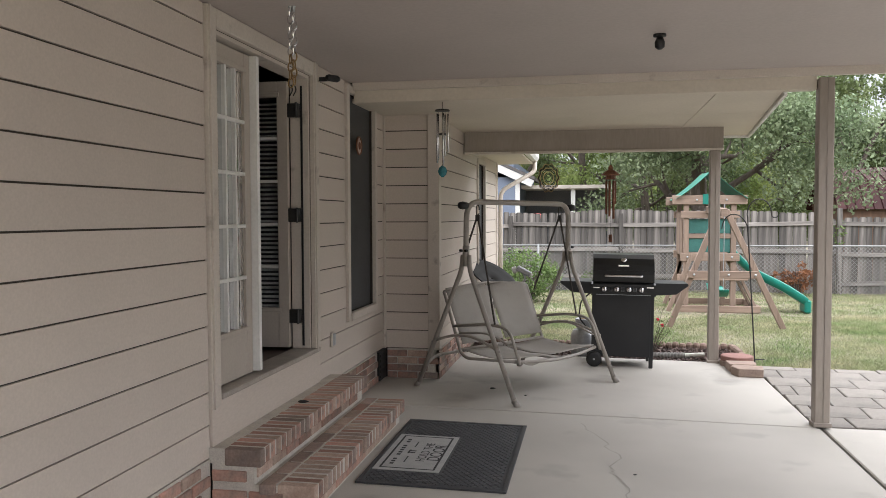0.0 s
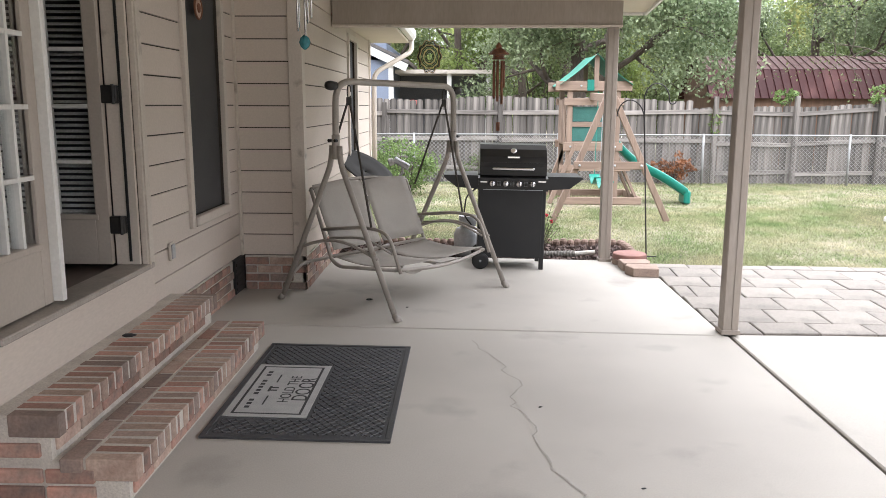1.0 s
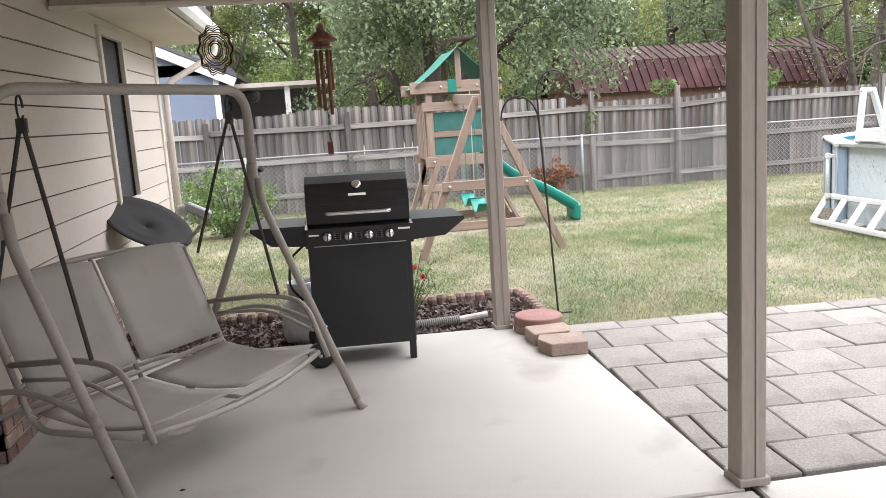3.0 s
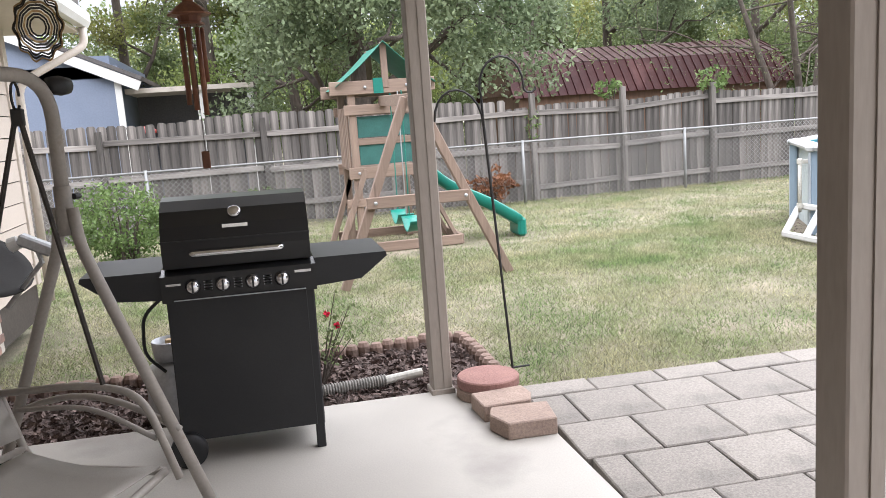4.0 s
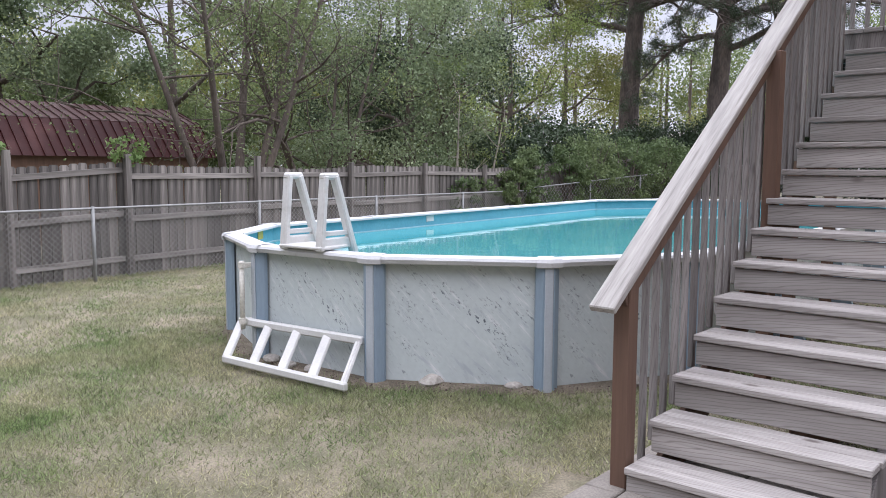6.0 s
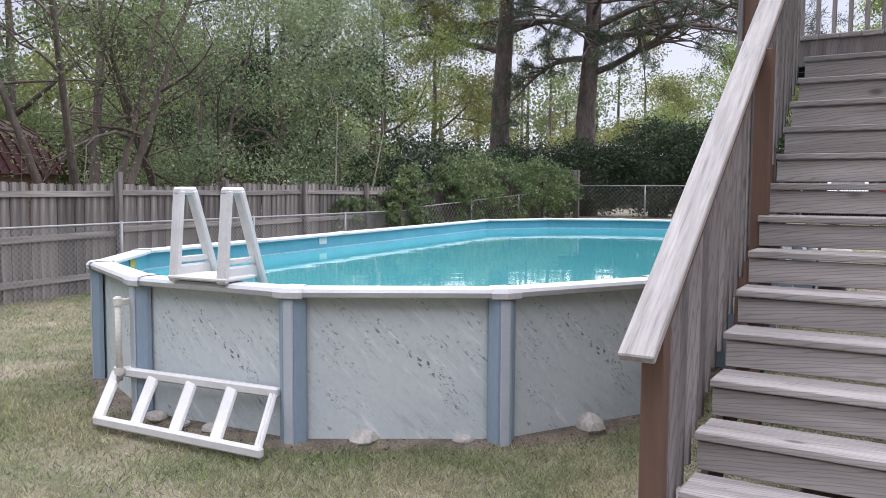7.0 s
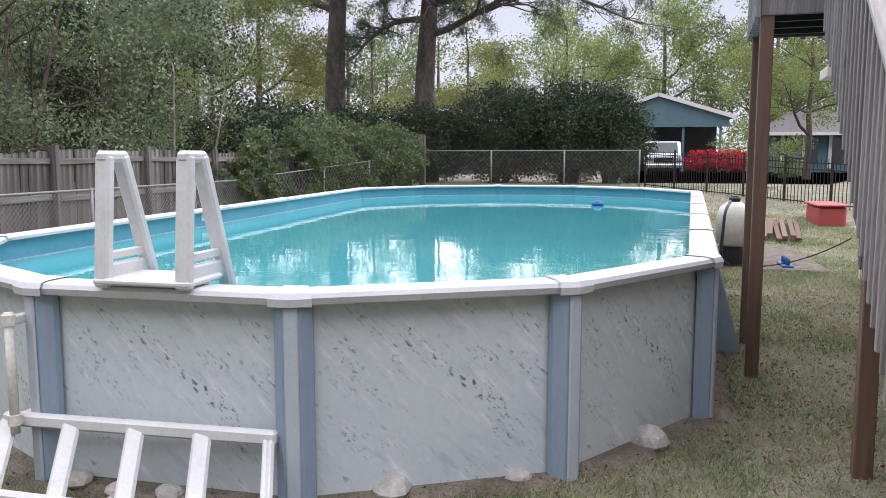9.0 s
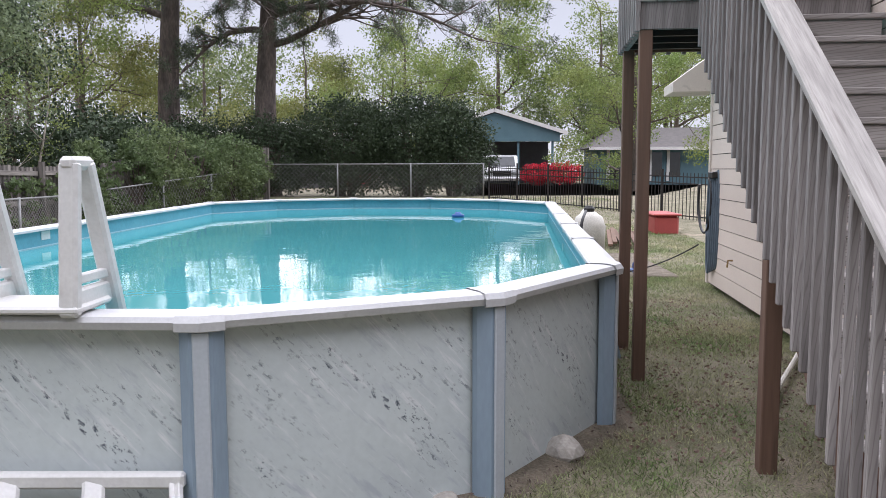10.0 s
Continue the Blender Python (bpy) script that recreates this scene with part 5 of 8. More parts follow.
def metal_chime():
    x, y, z = -0.972, 7.93, 2.53
    c = thing("wind_chime", x, y, 1.95, "silver tube wind chime with a teal glass drop", "wind chime")
    part("cord", tubed([(x, y, 2.64), (x, y, z)], 0.0025, 5), STRAP, c)
    part("top_disc", lathed((x, y, z), (0, 0, -1), [(0, 0.06), (0.012, 0.065), (0.014, 0.05)], 16), BLACKIRON, c)
    for i in range(5):
        a = i * 1.2566
        p = (x + 0.05 * math.cos(a), y + 0.05 * math.sin(a))
        part("tube", tubed([(*p, z - 0.035), (*p, z - 0.36 - 0.03 * i)], 0.0075, 8), CHROME, c, smooth=True)
        part("cord", tubed([(*p, z - 0.012), (*p, z - 0.04)], 0.0015, 4), STRAP, c)
    part("striker", lathed((x, y, z - 0.20), (0, 0, -1), [(0, 0.03), (0.012, 0.032), (0.014, 0.02)], 14), BLACKIRON, c)
    part("cord", tubed([(x, y, z), (x, y, 2.06)], 0.0018, 4), STRAP, c)
    part("drop", lathed((x, y, 2.06), (0, 0, -1), [(0, 0.006), (0.02, 0.03), (0.05, 0.04), (0.08, 0.03), (0.10, 0.008)], 14), TEALGLASS, c, "teal glazed drop", smooth=True)


metal_chime()


def bamboo_chime():
    x, y, z = 0.49, 10.66, 2.10
    c = thing("bamboo_chime", x, y, 1.68, "brown bamboo wind chime with a pagoda cap", "wind chime")
    part("cord", tubed([(x, y, CEIL2), (x, y, z + 0.12)], 0.003, 5), STRAP, c)
    part("cap", lathed((x, y, z + 0.13), (0, 0, -1), [(0, 0.01), (0.03, 0.03), (0.05, 0.028), (0.07, 0.06), (0.11, 0.11), (0.118, 0.105), (0.12, 0.06), (0.15, 0.055), (0.155, 0.07), (0.165, 0.07)], 8), BAMBOO, c)
    for i in range(7):
        a = i * 0.898
        p = (x + 0.052 * math.cos(a), y + 0.052 * math.sin(a))
        part("tube", tubed([(*p, z - 0.05), (*p, z - 0.32 - 0.028 * i)], 0.013, 8), BAMBOO, c, smooth=True)
        part("cord", tubed([(*p, z - 0.03), (*p, z - 0.06)], 0.0015, 4), STRAP, c)
    part("cord", tubed([(x, y, z), (x, y, 1.42)], 0.0018, 4), STRAP, c)
    part("drop", solid(x - 0.02, y - 0.006, 1.34, x + 0.02, y + 0.006, 1.43, 0.004), BAMBOO, c)


bamboo_chime()


def wind_spinner():
    x, y, z = -0.22, 10.66, 2.06
    c = thing("wind_spinner", x, y, z - 0.17, "dark cut-metal wind spinner hanging from the beam", "wind spinner")
    part("cord", tubed([(x, y, CEIL2), (x, y, z + 0.16)], 0.002, 5), STRAP, c)
    for i in range(9):  # nested scalloped rings, each turned a little
        r = 0.165 - 0.0145 * i
        a0 = 0.12 * i - 0.4
        bm = bmesh.new()
        n = 48
        ring = []
        for k in range(n):
            t = 2 * math.pi * k / n
            rr = r * (1 + (0.07 if i < 3 else 0.02) * math.cos(10 * t))
            q = []
            for s in (1.0, 1 - 0.0095 / r):
                for h in (-0.001, 0.001):
                    px, pz = rr * s * 0.82 * math.cos(t), rr * s * math.sin(t)
                    q.append(bm.verts.new((x + px * math.cos(a0) - h * math.sin(a0), y + px * math.sin(a0) + h * math.cos(a0), z + pz)))
            ring.append(q)
        for k in range(n):
            p, q = ring[k], ring[(k + 1) % n]
            for i0, i1 in ((0, 1), (1, 3), (3, 2), (2, 0)):
                bm.faces.new((p[i0], p[i1], q[i1], q[i0]))
        bmesh.ops.recalc_face_normals(bm, faces=bm.faces)
        part("ring", bm, BLACKIRON if i % 3 else BRASS, c)


wind_spinner()


def small_porch_things():
    t = thing("ceiling_hook", 0.69, 6.43, CEIL1, "small dark hook lamp under the porch ceiling", "ceiling fitting")
    part("plate", lathed((0.69, 6.43, CEIL1), (0, 0, -1), [(0, 0.04), (0.015, 0.04), (0.02, 0.02)], 14), BLACKPLASTIC, t)
    part("bulb_cover", lathed((0.69, 6.43, CEIL1 - 0.02), (0, 0, -1), [(0, 0.02), (0.03, 0.032), (0.06, 0.03), (0.075, 0.012)], 14), BLACKPLASTIC, t, smooth=True)
    t = thing("camera_mount", -1.66, 7.0, 2.62, "small dark sensor on a bracket at the wall top", "sensor")
    part("bracket", solid(-1.73, 6.97, 2.60, -1.62, 7.0, 2.63, 0.003), BLACKPLASTIC, t)
    part("housing", lathed((-1.66, 6.94, 2.62), (0.5, 0.8, 0), [(0, 0.018), (0.02, 0.026), (0.10, 0.026), (0.12, 0.016)], 12), BLACKPLASTIC, t)
    t = thing("sun_ornament", -1.73, 7.86, 2.16, "round amber sun ornament on the window screen", "ornament")
    part("rim", tubed(arc(lambda k: (-1.722, 7.985 + 0.075 * math.cos(2 * math.pi * k), 2.165 + 0.075 * math.sin(2 * math.pi * k)), 20), 0.008, 6), BAMBOO, t)
    part("disc", lathed((-1.728, 7.985, 2.165), (1, 0, 0), [(0, 0.072), (0.006, 0.072), (0.009, 0.05)], 20), BRICKTAN, t)
    part("boss", lathed((-1.72, 7.985, 2.165), (1, 0, 0), [(0, 0.035), (0.008, 0.03), (0.012, 0.01)], 14), BAMBOO, t)
    t = thing("outlet_cover", -1.72, 7.36, 0.6, "small grey outlet cover on the siding", "outlet")
    part("plate", solid(-1.735, 7.19, 0.545, -1.718, 7.26, 0.66, 0.004), TRIM, t)
    part("lid", solid(-1.718, 7.198, 0.555, -1.708, 7.252, 0.65, 0.004), GALV, t)
    t = thing("crawl_vent", -1.70, 8.72, 0.14, "black foundation vent in the brick corner", "vent")
    part("frame", solid(-1.76, 8.59, 0.01, -1.715, 8.86, 0.29, 0.004), BLACKPLASTIC, t)
    for i in range(5):
        part("slat", solid(-1.716, 8.61, 0.04 + 0.05 * i, -1.708, 8.84, 0.065 + 0.05 * i, 0, None), BLACKPLASTIC, t)
    t = thing("rubber_wedge", -1.32, 7.36, 0, "black rubber wedge on the slab behind the steps", "door wedge")
    bm = bmesh.new()
    extrude_x(bm, [(7.27, 0.0), (7.45, 0.0), (7.42, 0.03), (7.30, 0.085), (7.27, 0.085)], -1.46, -1.26)
    part("body", bm, BLACKPLASTIC, t)
    for x, y, z, s in ((-1.60, 6.2, 0.36, 0.035), (-0.62, 8.55, 0.0, 0.028), (-0.3, 8.35, 0.0, 0.012), (0.55, 6.3, 0.0, 0.012), (0.9, 5.4, 0.0, 0.012)):
        t = thing("dry_leaf", x, y, z, "small dark curled leaf on the porch", "leaf")
        bm = bmesh.new()
        lathe(bm, (x - s, y, z + s * 0.35), (1, 0.3, 0), [(0, s * 0.1), (s * 0.5, s * 0.32), (s * 1.3, s * 0.30), (s * 2, s * 0.08)], 7)
        part("blade", bm, BLACKPLASTIC, t)


small_porch_things()


def edge_stones():
    t = thing("stepping_stones", 1.84, 10.36, 0, "two stacked round red stepping stones by the post", "stepping stone")
    for i, (x, y, z, r, k) in enumerate(((1.835, 10.36, 0.0, 0.165, TANBLOCK), (1.845, 10.355, 0.058, 0.17, REDSTONE))):
        part("stone", lathed((x, y, z), (0, 0, 1), [(0, r - 0.006), (0.006, r), (0.050, r), (0.057, r - 0.007)], 28), k, t)
    for j, (x, y, rot) in enumerate(((1.845, 10.09, 0.10), (1.86, 9.84, -0.06))):
        t = thing("wall_block", x, y, 0, "tan concrete wedge block lying on the slab edge", "block", "edge blocks")
        bm = bmesh.new()
        pr = [(-0.15, -0.11), (0.10, -0.12), (0.15, -0.02), (0.15, 0.10), (-0.14, 0.10)]
        if j == 1:
            pr = [(-0.10, -0.14), (0.14, -0.13), (0.16, 0.10), (-0.13, 0.10), (-0.16, 0.0)]
        a = [bm.verts.new((px, py, 0.0)) for px, py in pr]
        b = [bm.verts.new((px, py, 0.085)) for px, py in pr]
        for i in range(5):
            bm.faces.new((a[i], a[(i + 1) % 5], b[(i + 1) % 5], b[i]))
        bm.faces.new(a[::-1]), bm.faces.new(b)
        bmesh.ops.bevel(bm, geom=bm.edges[:], offset=0.006, segments=1, affect="EDGES")
        bmesh.ops.transform(bm, matrix=Matrix.Translation((x, y, 0)) @ Matrix.Rotation(rot, 4, "Z"), verts=bm.verts)
        part("block", bm, TANBLOCK, t)


edge_stones()


def shepherd_hook():
    x, y = 2.10, 10.69
    h = thing("shepherd_hook", x, y, -0.06, "thin black double shepherd hook leaning in the lawn", "garden hook")
    L = lambda z: x - 0.095 * (z / 1.5)
    part("pole", tubed([(x, y, -0.08), (L(1.45), y, 1.45)], 0.008, 7), BLACKIRON, h)
    part("short_hook", tubed([(L(0.9), y + 0.01, 0.9), (L(1.45), y + 0.01, 1.45)] + arc(lambda t: (L(1.5) - 0.14 + 0.14 * math.cos(math.pi * t), y, 1.46 + 0.20 * math.sin(math.pi * t * 0.95)), 10), 0.007, 6), BLACKIRON, h)
    part("tall_hook", tubed([(L(1.45), y, 1.45), (L(1.55), y, 1.62)] + arc(lambda t: (L(1.5) + 0.12 - 0.13 * math.cos(math.pi * t), y, 1.66 + 0.17 * math.sin(math.pi * t)), 10) + arc(lambda t: (L(1.5) + 0.25 + 0.035 - 0.035 * math.cos(math.pi * t), y, 1.65 - 0.03 * math.sin(math.pi * t)), 6), 0.007, 6), BLACKIRON, h)
    part("foot", tubed([(x - 0.0, y, 0.02), (x + 0.10, y, 0.02)], 0.006, 6), BLACKIRON, h)


shepherd_hook()


def flower_bed():
    x0, x1, y0, y1 = -1.2, 1.95, 10.53, 11.45
    bed = tagged(part("mulch_bed", solid(x0, y0, -0.12, x1, y1, -0.02), MULCH), "red-brown bark mulch bed at the slab end", "flower bed", kind="structure")
    n = 5200
    pts = np.stack([rng.uniform(x0, x1, n), rng.uniform(y0 + 0.02, y1 - 0.02, n), rng.uniform(-0.025, 0.02, n)], axis=1)
    q = quads("bark_chips", pts, 0.055, MULCH, bed, aspect=0.5, flat=0.6, kind="stuff")
    e = thing("bed_edging", 1.0, 11.47, -0.05, "brown scalloped edging round the mulch bed", "edging")
    me = lathed((0, 0, -0.06), (0, 0, 1), [(0, 0.045), (0.10, 0.045), (0.125, 0.03), (0.13, 0.01)], 10)
    m = bpy.data.meshes.new("scallop")
    me.to_mesh(m), me.free()
    m.materials.append(SCALLOP)
    spots = [(x, 11.47) for x in np.arange(-1.15, 1.98, 0.082)] + [(1.985, y) for y in np.arange(10.72, 11.46, 0.082)]
    for x, y in spots:
        piece("scallop", m, e, Matrix.Translation((x, y + jitter(0.01), jitter(0.01))))
    p = thing("drain_pipe", 1.3, 10.78, 0.0, "grey corrugated drain pipe lying on the mulch", "drain pipe")
    L = 0.42
    k = 26
    pr = []
    for i in range(k):
        pr += [(L * i / k, 0.032), (L * (i + 0.45) / k, 0.032), (L * (i + 0.5) / k, 0.038), (L * (i + 0.95) / k, 0.038)]
    part("corrugated_body", lathed((0.92, 10.73, 0.025), (1, 0.06, 0.01), pr, 16), PIPEGREY, p, smooth=True)
    part("mouth", lathed((0.87, 10.727, 0.025), (1, 0.06, 0), [(0, 0.045), (0.06, 0.045), (0.06, 0.034), (0.002, 0.036)], 16), PIPEGREY, p)
    part("spout", tubed([(1.34, 10.757, 0.03), (1.56, 10.77, 0.045)], 0.026, 10), PVC, p)
    # rose shrub: bare twigs with a few leaves and red blooms
    r = thing("rose_bush", 0.98, 10.92, -0.03, "leggy rose bush with a few red blooms in the mulch", "rose bush")
    tips = []
    for i in range(16):
        a, s = rng.uniform(0, 6.28), rng.uniform(0.05, 0.26)
        h = rng.uniform(0.25, 0.62)
        p1 = Vector((0.98 + s * 0.45 * math.cos(a), 10.92 + s * 0.45 * math.sin(a), h * 0.5))
        p2 = Vector((0.98 + s * math.cos(a), 10.92 + s * math.sin(a), h))
        part("cane", tubed([(0.98, 10.92, -0.03), p1, p2], 0.004, 5, [0.006, 0.004, 0.0022]), BARK, r)
        tips += [tuple(p1), tuple(p2), tuple((p1 + p2) / 2)]
    quads("foliage", clumps(tips, 260, 0.07), 0.03, LEAFMID, r)
    for x, y, z in ((0.88, 10.86, 0.60), (1.05, 10.95, 0.42), (0.86, 10.84, 0.30), (1.1, 10.9, 0.36), (0.79, 11.0, 0.52)):
        quads("bloom", clumps([(x, y, z)], 26, 0.02, 0.9), 0.024, ROSE, r, aspect=0.9)


flower_bed()


# the porch slab falls away from the house: what stands on it leans with it, the house itself stays level
FALL, FALL_X = 0.015, 2.0
SLOPED = Matrix.Translation((FALL_X, 0, 0)) @ Matrix.Rotation(math.atan(FALL), 4, "Y") @ Matrix.Translation((-FALL_X, 0, 0))
ON_SLAB = {"patio_slab", "patio_slab_far", "joint_fill", "slab_crack", "door_mat", "porch_swing", "gas_grill", "stepping_stones", "wall_block", "rubber_wedge", "dry_leaf"}
LIFT = {"wall_west": 0.056, "wall_return": 0.052, "wall_side": 0.048, "wall_gable": 0.048, "corner_trim": 0.048, "corner_trim_far": 0.048, "inside_corner_trim": 0.056, "floor": 0.10,
        "room_wall_back": 0.08, "room_wall_near": 0.08, "room_wall_far": 0.08, "room_ceiling": 0.08, "ceiling": 0.06, "ceiling_far": 0.0, "roof": 0.06, "roof_far": 0.06, "header_trim": 0.06,
        "header_board": 0.06, "beam": 0.05, "beam_trim": 0.05, "eave_fascia": 0.0, "eave_fascia_far": 0.0, "soffit": 0.06, "house_roof": 0.06, "gutter": 0.06, "door_1": 0.10,
        "door_leaf": 0.10, "door_leaf_open": 0.10, "window_1": 0.056, "window_2": 0.048, "brick_base_west": 0.056, "brick_base_corner": 0.056, "brick_base_return": 0.052, "brick_base_side": 0.048,
        "brick_steps": 0.052, "satellite_dish": 0.04, "hanging_chain": 0.06, "wind_chime": 0.02, "bamboo_chime": 0.0, "wind_spinner": 0.03, "ceiling_hook": 0.06, "camera_mount": 0.06,
        "sun_ornament": 0.10, "outlet_cover": 0.08, "crawl_vent": 0.056}
for ob in list(scene.objects):
    kind_name = ob.name.split(".")[0]
    if ob.parent is None and kind_name in ON_SLAB:
        ob.matrix_basis = SLOPED @ ob.matrix_basis
    elif ob.parent is None and kind_name in LIFT:
        ob.matrix_basis = Matrix.Translation((0, 0, LIFT[kind_name])) @ ob.matrix_basis


# ---- pool ----
RIM_Z = 0.93


def pool_outline():
    """An oval of flat panels: ends of five chords, two long sides that spread a little to the far end."""
    ax = 13.145
    near = []
    x, y = 6.62, ax - 0.645
    near.append((x, y))
    for a, d in ((-62, 1.29), (-33, 1.29)):
        x, y = x + d * math.cos(radians(a)), y + d * math.sin(radians(a))
        near.append((x, y))
    far = []
    k = 1.18
    x, y = FAR_X, ax - 0.645 * k
    far.append((x, y))
    for a, d in ((-118, 1.29 * k), (-147, 1.29 * k)):
        x, y = x + d * math.cos(radians(a)), y + d * math.sin(radians(a))
        far.append((x, y))
    n1, f1 = near[-1], far[-1]
    n = 5
    side = [(n1[0] + (f1[0] - n1[0]) * i / n, n1[1] + (f1[1] - n1[1]) * i / n) for i in range(1, n)]
    half = near + side + far[::-1]
    loop = half + [(x, 2 * ax - y) for x, y in half[::-1]]
    return [(x, y - 0.19 * (x - 6.62) / 12.5) for x, y in loop]


FAR_X = 19.3


def pool():
    p = thing("swimming_pool", 12.5, 13.145, -0.06, "oval above-ground pool with marbled walls, white ledge and turquoise water", "swimming pool")
    loop = pool_outline()
    n = len(loop)
    cx, cy = 12.6, 13.145
    z0, zt = -0.10, RIM_Z - 0.04

    def normal(i):
        a, b, c = Vector(loop[i - 1]), Vector(loop[i]), Vector(loop[(i + 1) % n])
        t = ((b - a).normalized() + (c - b).normalized()).normalized()
        q = Vector((t.y, -t.x))
        k = 1 / max(0.5, q.dot(Vector(((b - a).normalized().y, -(b - a).normalized().x))))
        return q, k

    def off(i, d, z):
        q, k = normal(i % n)
        return Vector((loop[i % n][0] + q.x * d * k, loop[i % n][1] + q.y * d * k, z))

    for i in range(n):
        j = (i + 1) % n
        a, b = Vector((*loop[i], z0)), Vector((*loop[j], z0))
        m = along(a, b)
        d = (b - a).length
        bm = solid(0, -0.004, 0, d, 0.004, zt - z0)
        ob = part("wall_panel", bm, MARBLE, p)
        ob.matrix_basis = m
        bm = solid(0, 0.006, -0.3, d, 0.012, zt - z0)
        ob = part("liner_panel", bm, LINER, p)
        ob.matrix_basis = m
        bm = solid(0, 0.0125, 0.80, d, 0.0145, 0.845)
        ob = part("liner_band", bm, LINERPALE, p)
        ob.matrix_basis = m
        # ledge
        bm = bmesh.new()
        prof = [(0.085, RIM_Z - 0.055), (0.10, RIM_Z - 0.05), (0.112, RIM_Z - 0.02), (0.10, RIM_Z), (0.06, RIM_Z + 0.006), (-0.06, RIM_Z + 0.004), (-0.075, RIM_Z - 0.008), (-0.075, RIM_Z - 0.03), (0.07, RIM_Z - 0.045)]
        r0 = [bm.verts.new(off(i, q, z)) for q, z in prof]
        r1 = [bm.verts.new(off(j, q, z)) for q, z in prof]
        for k in range(len(prof)):
            bm.faces.new((r0[k], r0[(k + 1) % len(prof)], r1[(k + 1) % len(prof)], r1[k]))
        bm.faces.new(r0[::-1]), bm.faces.new(r1)
        bmesh.ops.recalc_face_normals(bm, faces=bm.faces)
        part("ledge", bm, POOLRIM, p)
        # ledge cap over the joint
        bm = bmesh.new()
        q, _ = normal(i)
        t = Vector((-q.y, q.x))
        w = 0.14
        prof = [(0.10, RIM_Z - 0.062), (0.12, RIM_Z - 0.055), (0.125, RIM_Z - 0.02), (0.108, RIM_Z + 0.006), (0.06, RIM_Z + 0.012), (-0.07, RIM_Z + 0.010), (-0.082, RIM_Z - 0.008), (-0.08, RIM_Z - 0.02)]
        prev, nxt = Vector(loop[i - 1]), Vector(loop[j])
        here = Vector(loop[i])
        ends = []
        for other, sg in ((prev, -1), (nxt, 1)):
            u = (other - here).normalized()
            nn = Vector((u.y, -u.x)) * (1 if sg > 0 else -1)
            c = here + u * w * 0.5
            ends.append([bm.verts.new((c.x + nn.x * d0, c.y + nn.y * d0, z)) for d0, z in prof])
        mid = [bm.verts.new(off(i, d0, z)) for d0, z in prof]
        for r0, r1 in ((ends[0], mid), (mid, ends[1])):
            for k in range(len(prof) - 1):
                bm.faces.new((r0[k], r0[k + 1], r1[k + 1], r1[k]))
        bmesh.ops.recalc_face_normals(bm, faces=bm.faces)
        part("ledge_cap", bm, POOLRIM, p)
        # upright at the joint: blue channel with a pale raised strip
        ang = math.atan2(q.y, q.x)
        mm = Matrix.Translation((loop[i][0], loop[i][1], z0)) @ Matrix.Rotation(ang, 4, "Z")
        h = RIM_Z - 0.06 - z0
        bm = bmesh.new()
        pr = [(0.0, -0.088), (0.03, -0.086), (0.085, -0.045), (0.085, 0.045), (0.03, 0.086), (0.0, 0.088)]
        a0 = [bm.verts.new((u, v, 0)) for u, v in pr]
        b0 = [bm.verts.new((u, v, h)) for u, v in pr]
        for k in range(len(pr) - 1):
            bm.faces.new((a0[k], a0[k + 1], b0[k + 1], b0[k]))
        bmesh.ops.recalc_face_normals(bm, faces=bm.faces)
        up = part("upright", bm, POOLBLUE, p)
        up.matrix_basis = mm
        st = part("upright_strip", solid(0.083, -0.032, 0.0, 0.098, 0.032, h, 0.006), POOLSTRIP, p)
        st.matrix_basis = mm
        if 3 <= i <= 6 or n - 7 <= i <= n - 4:  # buttress on the long sides
            bm = bmesh.new()
            for v in (-0.03, 0.03):
                tri = [bm.verts.new((0.05, v, 0)), bm.verts.new((0.36, v, 0)), bm.verts.new((0.33, v, 0.12)), bm.verts.new((0.09, v, h))]
                tri.append(bm.verts.new((0.05, v, h)))
                bm.faces.new(tri)
            bm.verts.ensure_lookup_table()
            for k in range(5):
                bm.faces.new((bm.verts[k], bm.verts[(k + 1) % 5], bm.verts[5 + (k + 1) % 5], bm.verts[5 + k]))
            bmesh.ops.recalc_face_normals(bm, faces=bm.faces)
            part("buttress", bm, POOLBLUE, p).matrix_basis = mm
    bm = bmesh.new()
    bm.faces.new([bm.verts.new(off(i, -0.013, 0.735)) for i in range(n)][::-1])
    bmesh.ops.recalc_face_normals(bm, faces=bm.faces)
    for f in bm.faces:
        if f.normal.z < 0:
            f.normal_flip()
    part("water", bm, WATER, p, "still turquoise pool water")
    # skimmer, stickers
    for i, (kind, z) in {4: (WHITEPLASTIC, 0.80), n - 5: (WHITEPLASTIC, 0.80), n - 3: (YELLOWTAG, 0.80)}.items():
        a, b = Vector((*loop[i], 0)), Vector((*loop[(i + 1) % n], 0))
        ob = part("skimmer" if kind is WHITEPLASTIC else "sticker", solid(0.4, 0.016, z, 0.58, 0.02, z + 0.085, 0), kind, p)
        ob.matrix_basis = along(a, b)
    f = thing("pool_float", 16.3, 11.6, 0.735, "small blue chlorine float on the pool water", "pool float")
    part("body", lathed((16.3, 11.6, 0.725), (0, 0, 1), [(0, 0.08), (0.02, 0.10), (0.05, 0.10), (0.07, 0.05), (0.09, 0.045)], 14), BLUEPLASTIC, f, smooth=True)


pool()


